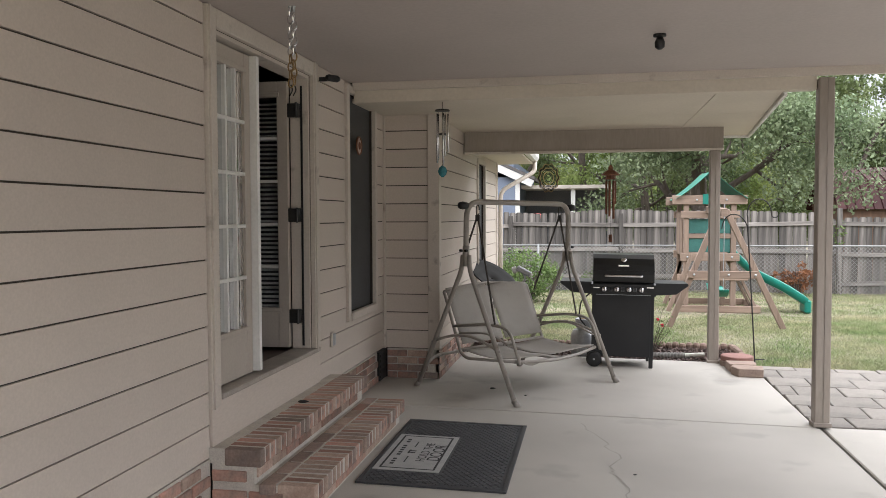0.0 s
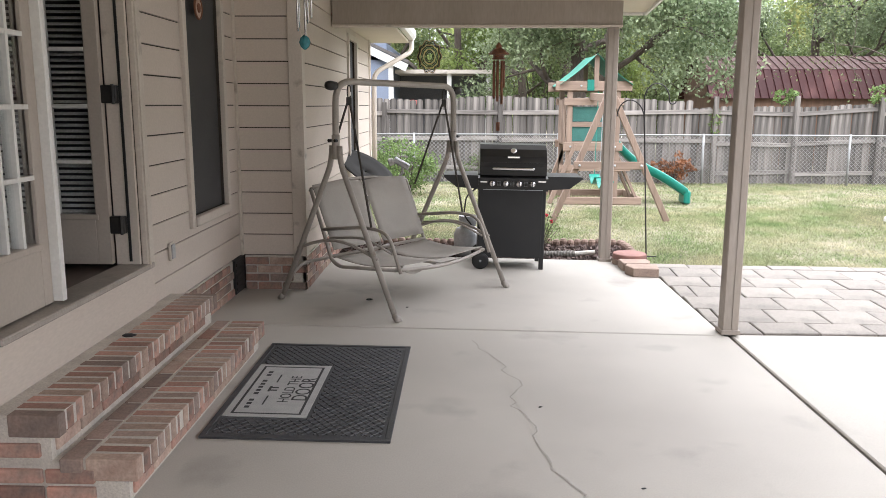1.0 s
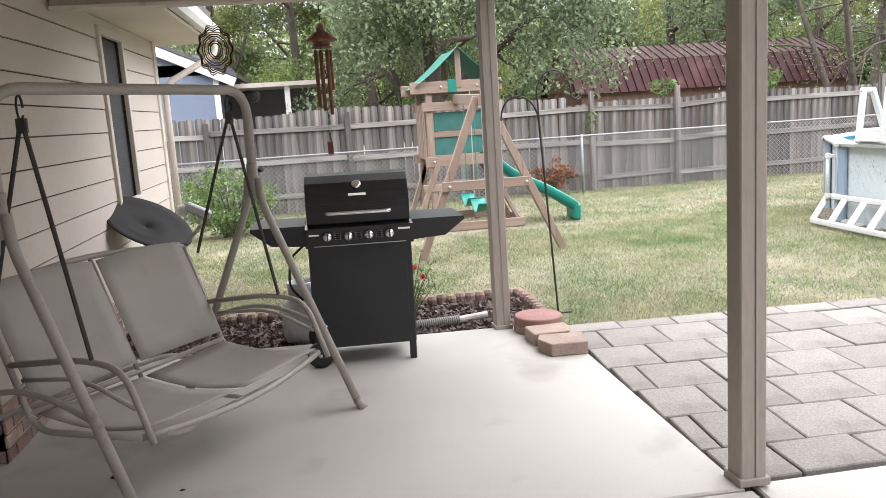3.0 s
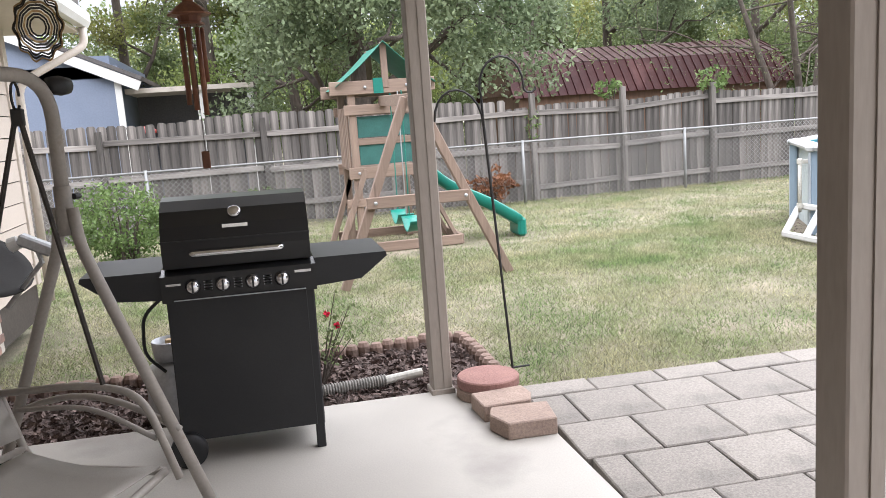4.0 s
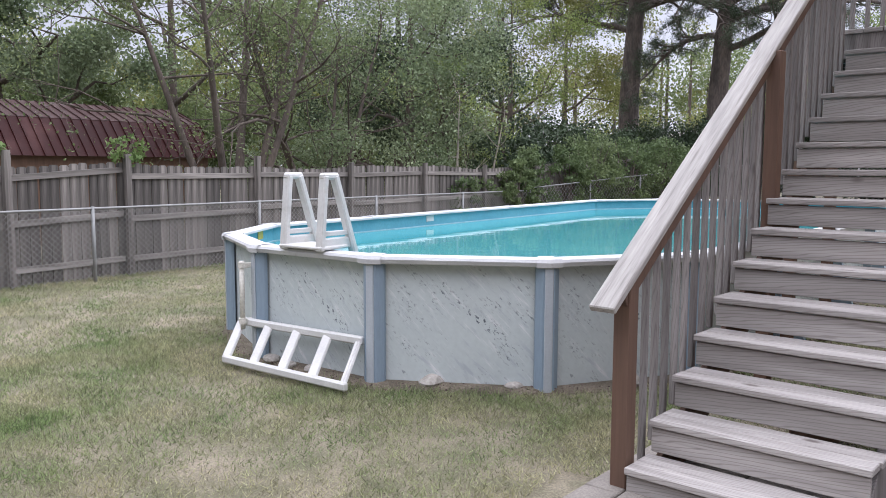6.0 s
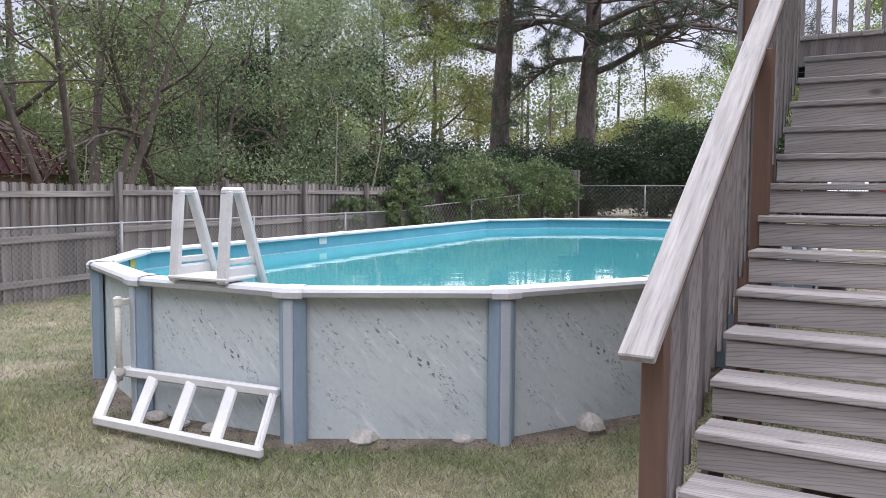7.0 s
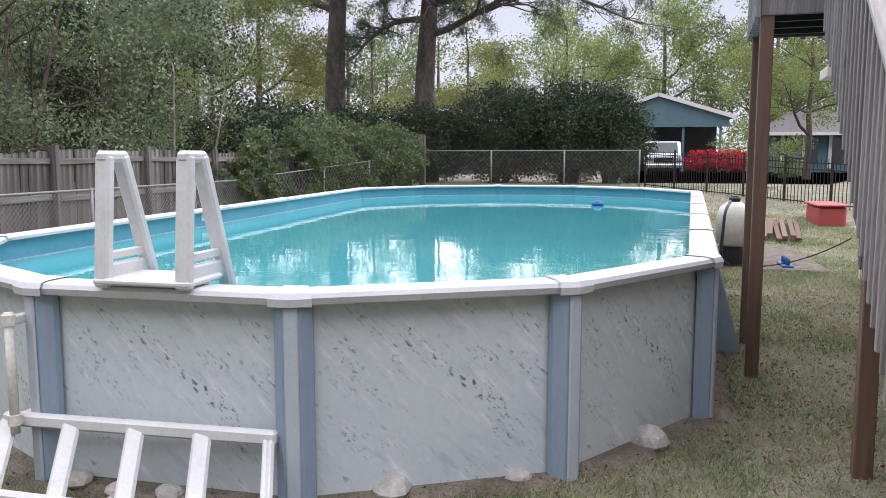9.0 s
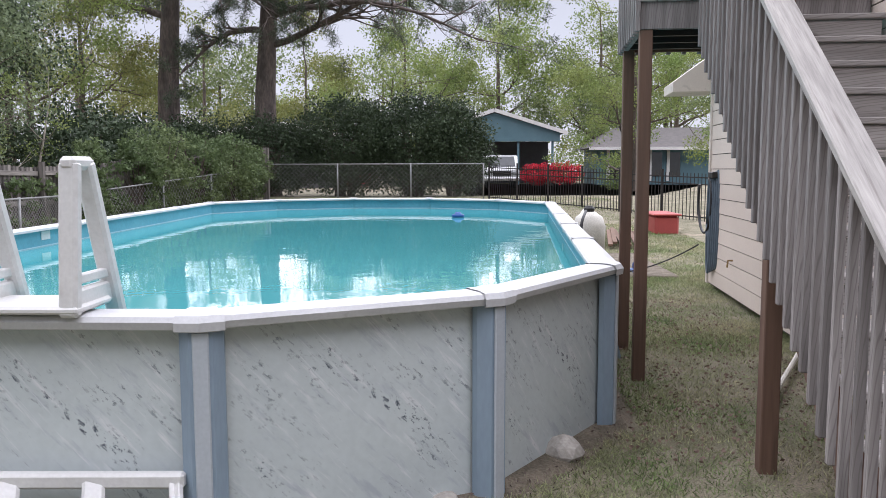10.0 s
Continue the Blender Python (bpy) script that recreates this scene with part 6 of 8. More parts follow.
def pool_dirt():
    """Bare dirt and litter along the foot of the pool wall."""
    loop = pool_outline()
    n = len(loop)
    bm = bmesh.new()
    rows = []
    for i in range(n * 6):
        k, f = divmod(i, 6)
        a, b = Vector(loop[k]), Vector(loop[(k + 1) % n])
        p = a.lerp(b, f / 6)
        d = (b - a).normalized()
        q = Vector((d.y, -d.x))
        w = 0.22 + 0.16 * noise.noise((p.x * 1.3, p.y * 1.3, 3))
        rows.append([bm.verts.new((p.x + q.x * u, p.y + q.y * u, z)) for u, z in ((-0.05, -0.03), (w * 0.6, -0.04), (w * 1.15, -0.085))])
    for i in range(len(rows)):
        a, b = rows[i], rows[(i + 1) % len(rows)]
        for j in range(2):
            bm.faces.new((a[j], a[j + 1], b[j + 1], b[j]))
    bmesh.ops.recalc_face_normals(bm, faces=bm.faces)
    d = tagged(part("dirt_strip", bm, DIRT, smooth=True), "bare brown dirt along the pool wall", "dirt", kind="structure")
    m = 2400
    x, y = rng.uniform(7.6, 13, m), rng.uniform(8.8, 10.6, m)
    e = rng.integers(0, n, 2600)
    u, o = rng.uniform(0, 1, (2600, 1)), np.abs(rng.normal(0, 0.16, (2600, 1)))
    la, lb = np.asarray(loop)[e], np.asarray(loop)[(e + 1) % n]
    ld = (lb - la) / np.linalg.norm(lb - la, axis=1, keepdims=True)
    q = la + (lb - la) * u + np.stack([ld[:, 1], -ld[:, 0]], axis=1) * (o + 0.03)
    quads("ground_litter", np.column_stack([q, rng.uniform(-0.045, -0.025, 2600)]), 0.02, MULCH, d, aspect=0.5, flat=0.6, kind="stuff")
    quads("leaf_litter", np.stack([x, y, np.full(m, -0.045) + rng.uniform(0, 0.015, m)], axis=1), 0.026, SCALLOP, d, aspect=0.6, flat=0.7, kind="stuff")


pool_dirt()


def pool_ladder():
    """The step-over part on the ledge: two A-shaped hand rails and a small platform."""
    l = thing("pool_ladder", 6.66, 13.2, RIM_Z, "white plastic pool ladder standing over the ledge", "pool ladder")
    for y in (13.38, 12.97):
        top = RIM_Z + 0.62
        bm = bmesh.new()
        bar(bm, (6.50, y, RIM_Z - 0.0), (6.555, y, top - 0.02), 0.055, 0.075, 0.012, up=(0, 1, 0))
        part("front_leg", bm, WHITEPLASTIC, l)
        bm = bmesh.new()
        bar(bm, (6.93, y - 0.02, RIM_Z - 0.22), (6.665, y, top - 0.02), 0.055, 0.075, 0.012, up=(0, 1, 0))
        part("rear_leg", bm, WHITEPLASTIC, l)
        part("top_cap", solid(6.52, y - 0.032, top - 0.055, 6.70, y + 0.032, top, 0.016), WHITEPLASTIC, l)
        bm = bmesh.new()
        bar(bm, (6.53, y, RIM_Z + 0.14), (6.82, y - 0.01, RIM_Z + 0.14), 0.03, 0.04, 0.006)
        part("cross_bar", bm, WHITEPLASTIC, l)
        bm = bmesh.new()
        bar(bm, (6.49, y, RIM_Z + 0.06), (6.86, y, RIM_Z + 0.06), 0.045, 0.09, 0.01)
        part("side_bracket", bm, WHITEPLASTIC, l)
    part("platform", solid(6.47, 12.93, RIM_Z + 0.014, 6.78, 13.42, RIM_Z + 0.045, 0.01), WHITEPLASTIC, l)
    # the outer ladder lies on its side against the wall
    o = thing("ladder_frame", 6.2, 13.2, -0.05, "white plastic ladder lying on its side against the pool wall", "ladder")
    b0, b1 = Vector((6.22, 12.43, 0.0)), Vector((6.24, 13.86, 0.0))
    t0, t1 = Vector((6.545, 12.56, 0.27)), Vector((6.50, 13.96, 0.27))
    for a, b in ((b0, b1), (t0, t1)):
        bm = bmesh.new()
        bar(bm, a, b, 0.05, 0.065, 0.012)
        part("rail", bm, WHITEPLASTIC, o)
    for k in range(5):
        f = 0.02 + 0.96 * k / 4
        a, b = b0.lerp(b1, f), t0.lerp(t1, f)
        bm = bmesh.new()
        bar(bm, a, b, 0.085 if k else 0.03, 0.03, 0.012)
        part("rung", bm, WHITEPLASTIC, o)
    bm = bmesh.new()
    bar(bm, b0 + Vector((0, 0.055, 0)), t0 + Vector((0, 0.055, 0)), 0.025, 0.03, 0.006)
    part("rung", bm, WHITEPLASTIC, o)


pool_ladder()


def small_rocks():
    for x, y, r, k in ((7.72, 10.92, 0.10, 1), (6.80, 12.10, 0.10, 0), (7.10, 11.55, 0.07, 0), (6.52, 13.1, 0.07, 0), (6.5, 13.35, 0.06, 0), (6.55, 13.62, 0.08, 0), (6.40, 13.3, 0.05, 0)):
        t = thing("rock", x, y, -0.06, "pale flat rock on the dirt beside the pool wall" if not k else "pale curved concrete shard beside the pool wall", "rock", "pool rocks")
        bm = bmesh.new()
        bmesh.ops.create_icosphere(bm, subdivisions=2, radius=r)
        for v in bm.verts:
            v.co *= 1 + 0.35 * noise.noise(v.co * 9 + Vector((x * 7, y * 5, 0)))
            v.co.z *= 0.55 if not k else 0.95
        bmesh.ops.transform(bm, matrix=Matrix.Translation((x, y, -0.05 + r * 0.25)), verts=bm.verts)
        part("stone", bm, ROCK, t)


small_rocks()


# ---- stairs and deck ----
RUN, RISE, NOSE_X, NOSE_Z, STEPS = 0.256, 0.184, 5.70, 0.118, 14
ST_Y0, ST_Y1 = 9.00, 10.04


def stairs():
    s = thing("deck_stairs", 7.5, 9.55, -0.05, "weathered grey timber stairs with open joints up to a deck", "stairs")
    for k in range(STEPS):
        x, z = NOSE_X + RUN * k, NOSE_Z + RISE * k
        for i in range(2):
            x0 = x + i * 0.138 + jitter(0.002)
            part("tread_board", solid(x0, ST_Y0 - 0.02 + jitter(0.006), z - 0.036 + jitter(0.002), x0 + 0.132, ST_Y1 + jitter(0.004), z, 0.005), DECKX, s)
        part("riser_board", solid(x + 0.022, ST_Y0 + jitter(0.006), z - RISE + 0.012, x + 0.045, ST_Y1 - 0.008, z - 0.044, 0.003), DECKX, s)
    xt, zt = NOSE_X + RUN * STEPS, NOSE_Z + RISE * STEPS
    for y in (ST_Y0 + 0.03, ST_Y1 - 0.03):
        bm = bmesh.new()
        bar(bm, (NOSE_X + 0.38, y, NOSE_Z - 0.42 + 0.38 * RISE / RUN), (xt, y, zt - 0.42), 0.038, 0.26, 0.004)
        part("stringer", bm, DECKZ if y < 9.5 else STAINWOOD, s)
    # rail on the pool side
    ry = ST_Y1 + 0.085
    slope = RISE / RUN
    x0, z0 = 5.58, 0.925
    L = lambda x: z0 + slope * (x - x0)
    a, b = Vector((5.57, ry - 0.02, L(5.57))), Vector((9.30, ry - 0.02, L(9.30)))
    part("hand_rail", solid(0, -0.07, -0.019, (b - a).length, 0.07, 0.019, 0.006), RAILWOOD, s, "pale weathered flat hand rail").matrix_basis = along(a, b)
    bm = bmesh.new()
    bar(bm, (5.72, ry - 0.045, L(5.72) - 0.075), (9.28, ry - 0.045, L(9.28) - 0.075), 0.036, 0.088, 0.004)
    part("under_rail", bm, STAINWOOD, s)
    part("newel_post", solid(5.745, ry - 0.075, -0.06, 5.835, ry + 0.015, L(5.79) - 0.02, 0.005), STAINWOOD, s, "brown stained newel post")
    part("middle_post", solid(7.545, ry - 0.125, -0.08, 7.635, ry - 0.035, L(7.6) - 0.03, 0.005), STAINWOOD, s, "brown stained stair post")
    x = 5.92
    while x < 9.25:
        zl = NOSE_Z + slope * (x - NOSE_X) - 0.33
        w = 0.035
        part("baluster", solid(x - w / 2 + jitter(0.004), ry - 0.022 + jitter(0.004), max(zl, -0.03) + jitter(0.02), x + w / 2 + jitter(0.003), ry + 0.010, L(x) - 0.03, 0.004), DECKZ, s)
        x += 0.118
    return xt, zt


XT, ZT = stairs()


def deck():
    d = thing("deck", XT + 0.7, 9.3, 2.5, "weathered raised deck on brown posts with a picket railing", "deck")
    x0, x1, y0, y1, z = XT + 0.02, XT + 1.20, 8.98, 10.52, ZT + 0.01
    k = 0
    y = y0
    while y < y1 - 0.1:
        part("deck_board", solid(x0 - 0.02, y, z - 0.035, x1, y + 0.137, z, 0.004), DECKX, d)
        y += 0.143
    part("rim_joist", solid(x0, y0, z - 0.225, x0 + 0.038, y1, z - 0.037, 0.003), DECKZ, d)
    part("rim_joist", solid(x1 - 0.038, y0, z - 0.225, x1, y1, z - 0.037, 0.003), STAINWOOD, d)
    part("rim_joist", solid(x0 + 0.04, y1 - 0.038, z - 0.225, x1 - 0.04, y1, z - 0.037, 0.003), DECKZ, d)
    for i in range(1, 4):
        part("joist", solid(x0 + i * 0.33, y0, z - 0.22, x0 + i * 0.33 + 0.038, y1 - 0.04, z - 0.038), BLACKIRON, d)
    for x, y in ((XT + 0.03, 10.43), (XT + 1.08, 10.43)):
        part("post", solid(x, y, -0.08, x + 0.09, y + 0.09, z - 0.04 if x > XT + 0.5 else z + 1.0, 0.005), STAINWOOD, d, "brown stained deck post")
    for a, b in (((x0, y1 + 0.02), (x1, y1 + 0.02)), ((x1 + 0.02, y0), (x1 + 0.02, y1))):
        n = int(max(abs(b[0] - a[0]), abs(b[1] - a[1])) / 0.125)
        for i in range(n + 1):
            t = i / n
            x, y = a[0] + (b[0] - a[0]) * t, a[1] + (b[1] - a[1]) * t
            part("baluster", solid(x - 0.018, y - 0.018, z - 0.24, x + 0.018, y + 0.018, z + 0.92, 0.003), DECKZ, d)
        bm = bmesh.new()
        bar(bm, (*a, z + 0.94), (*b, z + 0.94), 0.14, 0.038, 0.004)
        part("top_rail", bm, RAILWOOD, d)


deck()


def side_building():
    """The lap-sided building wing that the deck serves."""
    x0, x1, y = 6.7, 14.25, 8.955
    w = wall_with_holes("wall_wing", "x", y, x0, x1, 0.0, 5.2, -0.14, [(XT + 0.55, XT + 1.3, ZT + 0.02, ZT + 2.05)], WALLBACK, "tan lap-sided wing of the house beside the stairs")
    w2 = wall_with_holes("wall_wing_end", "y", x1, 2.0, y, 0.0, 5.2, -0.14, [], WALLBACK, "tan end wall of the house wing")
    w3 = wall_with_holes("wall_wing_near", "y", x0, 2.0, y, 0.0, 5.2, 0.14, [], WALLBACK, "tan near wall of the house wing")
    siding(w, "x", y, 1, x0, x1 - 0.05, 0.02, 5.1, [(XT + 0.48, XT + 1.37, ZT + 0.02, ZT + 2.12)], pitch=0.185)
    tagged(part("wing_corner_trim", solid(x1 - 0.05, y - 0.05, 0, x1 + 0.03, y + 0.035, 5.1, 0.004), TRIM), "tan corner board of the wing", "trim", kind="structure")
    tagged(part("wing_roof", solid(x0 - 0.3, 1.5, 5.2, x1 + 0.3, y + 0.4, 5.35), SHINGLE), "shingle roof of the wing", "roof", kind="structure")
    bm = bmesh.new()
    extrude_x(bm, [(8.92, 3.02), (9.47, 2.62), (9.47, 2.50), (8.92, 2.50)], 14.27, 15.0)
    tagged(part("wing_eave", bm, TRIM), "cream boxed eave past the wing corner", "eave", kind="structure")
    d = thing("door_2", XT + 0.9, y - 0.06, ZT, "dark glass patio door onto the deck", "door", kind="structure")
    part("door_frame", solid(XT + 0.49, y, ZT + 0.02, XT + 0.56, y + 0.035, ZT + 2.1, 0.003), WHITEPAINT, d)
    part("door_frame", solid(XT + 1.29, y, ZT + 0.02, XT + 1.36, y + 0.035, ZT + 2.1, 0.003), WHITEPAINT, d)
    part("pane", solid(XT + 0.56, y - 0.06, ZT + 0.03, XT + 1.29, y - 0.05, ZT + 2.04), CARGLASS, d)
    # hose on its reel hook
    h = thing("garden_hose", 13.9, 8.98, 0.6, "grey-blue garden hose coiled over a wall hook", "garden hose")
    for k in range(5):
        a = 0.035 * k
        part("loop", tubed(arc(lambda t: (13.78 + 0.05 * k + 0.10 * math.cos(2 * math.pi * t), 8.97 + 0.014 * k, 0.86 - 0.02 * k + 0.62 * math.sin(2 * math.pi * t)), 22), 0.017, 7), HOSEBLUE, h, smooth=True)
    part("big_loop", tubed(arc(lambda t: (14.25 + 0.40 * math.cos(2.2 + 4.6 * t), 9.03, 1.08 + 0.42 * math.sin(2.2 + 4.6 * t)), 24), 0.017, 7), HOSEBLACK, h, smooth=True)
    part("wall_hook", solid(13.75, 8.9, 1.38, 14.0, 9.05, 1.46, 0.01), BLACKIRON, h)
    t = thing("hose_bib", 12.9, 8.94, 0.42, "white hose tap box on the siding", "tap")
    part("box", solid(12.85, 8.9, 0.38, 13.0, 8.95, 0.50, 0.006), PVC, t)
    part("spout", tubed([(12.92, 8.95, 0.44), (12.92, 9.02, 0.44), (12.92, 9.03, 0.36)], 0.012, 8), BRASS, t)
    t = thing("pvc_pipe", 8.9, 9.2, -0.03, "white pipe lying on the grass under the stairs", "pipe")
    part("pipe", tubed([(8.75, 9.42, -0.015), (10.0, 8.75, -0.01)], 0.02, 8), PVC, t)
    part("fitting", lathed((8.75, 9.42, -0.015), (-0.88, 0.47, 0), [(0, 0.024), (0.06, 0.03), (0.12, 0.018), (0.16, 0.012)], 10), PVC, t)
    t = thing("foot_block", 7.25, 9.42, -0.05, "worn timber block under the stairs", "block")
    part("block", solid(7.10, 9.35, -0.06, 7.45, 9.60, 0.06, 0.01), STAINWOOD, t)
    t = thing("bucket_lid", 6.95, 9.68, 0.0, "grey round lid lying under the stairs", "lid")
    part("lid", lathed((6.98, 9.70, -0.05), (0.1, 0.1, 1), [(0, 0.13), (0.02, 0.135), (0.025, 0.12)], 20), GALV, t)


side_building()

# stairs, deck and wing stand turned a little from the porch
TURNED = Matrix.Translation((5.7, 10.08, 0)) @ Matrix.Rotation(radians(-4.7), 4, "Z") @ Matrix.Translation((-5.7, -10.08, 0))
for ob in list(scene.objects):
    if ob.parent is None and ob.name in ("deck_stairs", "deck", "wall_wing", "wall_wing_end", "wall_wing_near", "wing_corner_trim", "wing_roof", "wing_eave", "door_2", "garden_hose", "hose_bib"):
        ob.matrix_basis = TURNED @ ob.matrix_basis


# ---- fences ----
FY, CY = 19.72, 19.36


def wood_fence():
    f = thing("wooden_fence", 12, FY, -0.06, "weathered grey dog-eared board fence along the yard", "fence")
    variants = []
    for k in range(5):
        w = 0.138 + 0.004 * random.random()
        bm = bmesh.new()
        c = 0.028
        pr = [(-w / 2, 0), (w / 2, 0), (w / 2, 1.78 - c), (w / 2 - c, 1.78), (-w / 2 + c, 1.78), (-w / 2, 1.78 - c)]
        a = [bm.verts.new((x, -0.008, z)) for x, z in pr]
        b = [bm.verts.new((x, 0.008, z)) for x, z in pr]
        for i in range(6):
            bm.faces.new((a[i], a[(i + 1) % 6], b[(i + 1) % 6], b[i]))
        bm.faces.new(a[::-1]), bm.faces.new(b)
        bmesh.ops.recalc_face_normals(bm, faces=bm.faces)
        me = bpy.data.meshes.new("board")
        bm.to_mesh(me), bm.free()
        me.materials.append(FENCEWOOD)
        variants.append(me)
    x = -5.5
    far = bmesh.new()
    while x < 31:
        h = height(x, FY)
        sag = 0.03 * math.sin(x * 0.9) + 0.02 * math.sin(x * 2.3)
        drop = -0.13 if x > 5.0 else 0.02
        m = Matrix.Translation((x, FY + jitter(0.006), h + sag + drop + jitter(0.012))) @ Matrix.Rotation(jitter(0.012), 4, "Y")
        if x < 21.5:
            piece("board", random.choice(variants), f, m)
        else:
            far.from_mesh(random.choice(variants))
            bmesh.ops.transform(far, matrix=m, verts=far.verts[-12:])
        x += 0.147 + jitter(0.003)
    ob = part("fence_run", far, FENCEWOOD, f)
    ob["kind"] = "stuff"
    posts = [-5.4, -3.2, -1.55, 0.93, 3.2, 5.5, 7.2, 8.98, 11.5, 13.9, 16.3, 18.7, 21.1, 23.5, 25.9, 28.3, 30.7]
    for i, x in enumerate(posts):
        front = 5.0 < x < 9.4
        y = FY - 0.10
        part("post", solid(x - 0.045, y - 0.045, height(x, FY) - 0.1, x + 0.045, y + 0.045, height(x, FY) + (1.83 if 5 < x < 12 else 1.72) + jitter(0.04), 0.004), FENCEWOOD, f)
        if i + 1 < len(posts):
            b = posts[i + 1]
            for k, z in enumerate((0.32, 0.92, 1.50) if not front else (0.22, 0.86, 1.50)):
                sk = jitter(0.035) + (0.06 if (8.9 < b < 9.2 and k) else 0)
                bm = bmesh.new()
                bar(bm, (x + 0.05, FY - 0.03, height(x, FY) + z + jitter(0.02)), (b - 0.05, FY - 0.03, height(b, FY) + z + sk), 0.038, 0.088, 0.003)
                part("rail", bm, FENCERAIL, f)


wood_fence()


def chain_link(name, pts, h, label, mesh_step=0.085, wire=0.003):
    """Chain link: posts, a top rail and a woven diamond mesh."""
    f = thing(name, *pts[0], label, "fence")
    bm = bmesh.new()
    total = 0.0
    for a, b in zip(pts, pts[1:]):
        a, b = Vector(a), Vector(b)
        d = (b - a).length
        n = max(1, round(d / 3.05))
        for i in range(n + (1 if b == Vector(pts[-1]) else 0)):
            p = a.lerp(b, i / n)
            part("post", tubed([p + Vector((0, 0, -0.05)), p + Vector((0, 0, h + 0.03))], 0.026, 8), FENCETUBE, f, smooth=True)
        part("top_rail", tubed([a + Vector((0, 0, h)), b + Vector((0, 0, h))], 0.018, 8), FENCETUBE, f, smooth=True)
        u = (b - a) / d
        x = -h
        while x < d:  # both sets of slanting wires as thin three-sided rods
            for sg in (1, -1):
                s0, s1 = max(0.0, -x / h), min(1.0, (d - x) / h)
                if s1 > s0:
                    p = a + u * (x + h * s0) + Vector((0, 0, 0.02 + (h - 0.03) * (s0 if sg > 0 else 1 - s0)))
                    q = a + u * (x + h * s1) + Vector((0, 0, 0.02 + (h - 0.03) * (s1 if sg > 0 else 1 - s1)))
                    thin(bm, p, q, wire)
            x += mesh_step
    ob = part("wire_mesh", bm, WIRE, f)
    ob["kind"] = "stuff"
    return f


def thin(bm, p, q, r):
    w = Vector((0, 0, 1)).cross(q - p).normalized()
    z = (q - p).cross(w).normalized()
    o = [w * r, -w * r * 0.5 + z * r * 0.87, -w * r * 0.5 - z * r * 0.87]
    a, b = [bm.verts.new(p + k) for k in o], [bm.verts.new(q + k) for k in o]
    for i in range(3):
        bm.faces.new((a[i], a[(i + 1) % 3], b[(i + 1) % 3], b[i]))


chain_link("chain_link_fence", [(-3.95, CY, -0.055), (20.45, CY, -0.05)], 1.04, "galvanised chain-link fence in front of the board fence")
chain_link("chain_link_fence", [(20.45, CY, -0.05), (26.5, CY - 0.5, 0.25), (31.5, 18.6, 0.43)], 1.1, "sagging galvanised chain-link fence under the vines", 0.17, 0.003)
chain_link("chain_link_fence", [(31.5, 18.6, 0.43), (32.0, 10.9, 0.44)], 1.25, "galvanised chain-link fence at the yard end", 0.16, 0.003)


def iron_fence():
    a, b = Vector((32.0, 10.7, 0.40)), Vector((24.5, 5.2, 0.10))
    f = thing("iron_fence", *((a + b) / 2), "black picket metal fence at the yard corner", "fence")
    n = 78
    for i in range(n + 1):
        p = a.lerp(b, i / n)
        big = i % 13 == 0
        r = 0.032 if big else 0.009
        part("post" if big else "picket", solid(p.x - r, p.y - r, p.z - 0.02, p.x + r, p.y + r, p.z + (1.35 if big else 1.27), 0), BLACKIRON, f)
    for z in (0.12, 0.98, 1.16):
        bm = bmesh.new()
        bar(bm, a + Vector((0, 0, z)), b + Vector((0, 0, z)), 0.03, 0.03)
        part("rail", bm, BLACKIRON, f)


iron_fence()


def tall_post():
    f = thing("timber_post", 31.2, 18.4, 0.4, "old grey timber post at the fence corner", "post")
    part("shaft", solid(31.1, 18.35, 0.35, 31.3, 18.55, 2.25, 0.01), FENCEWOOD, f)
    part("shaft", solid(30.7, 18.75, 0.35, 30.85, 18.9, 2.0, 0.01), FENCEWOOD, f)


tall_post()


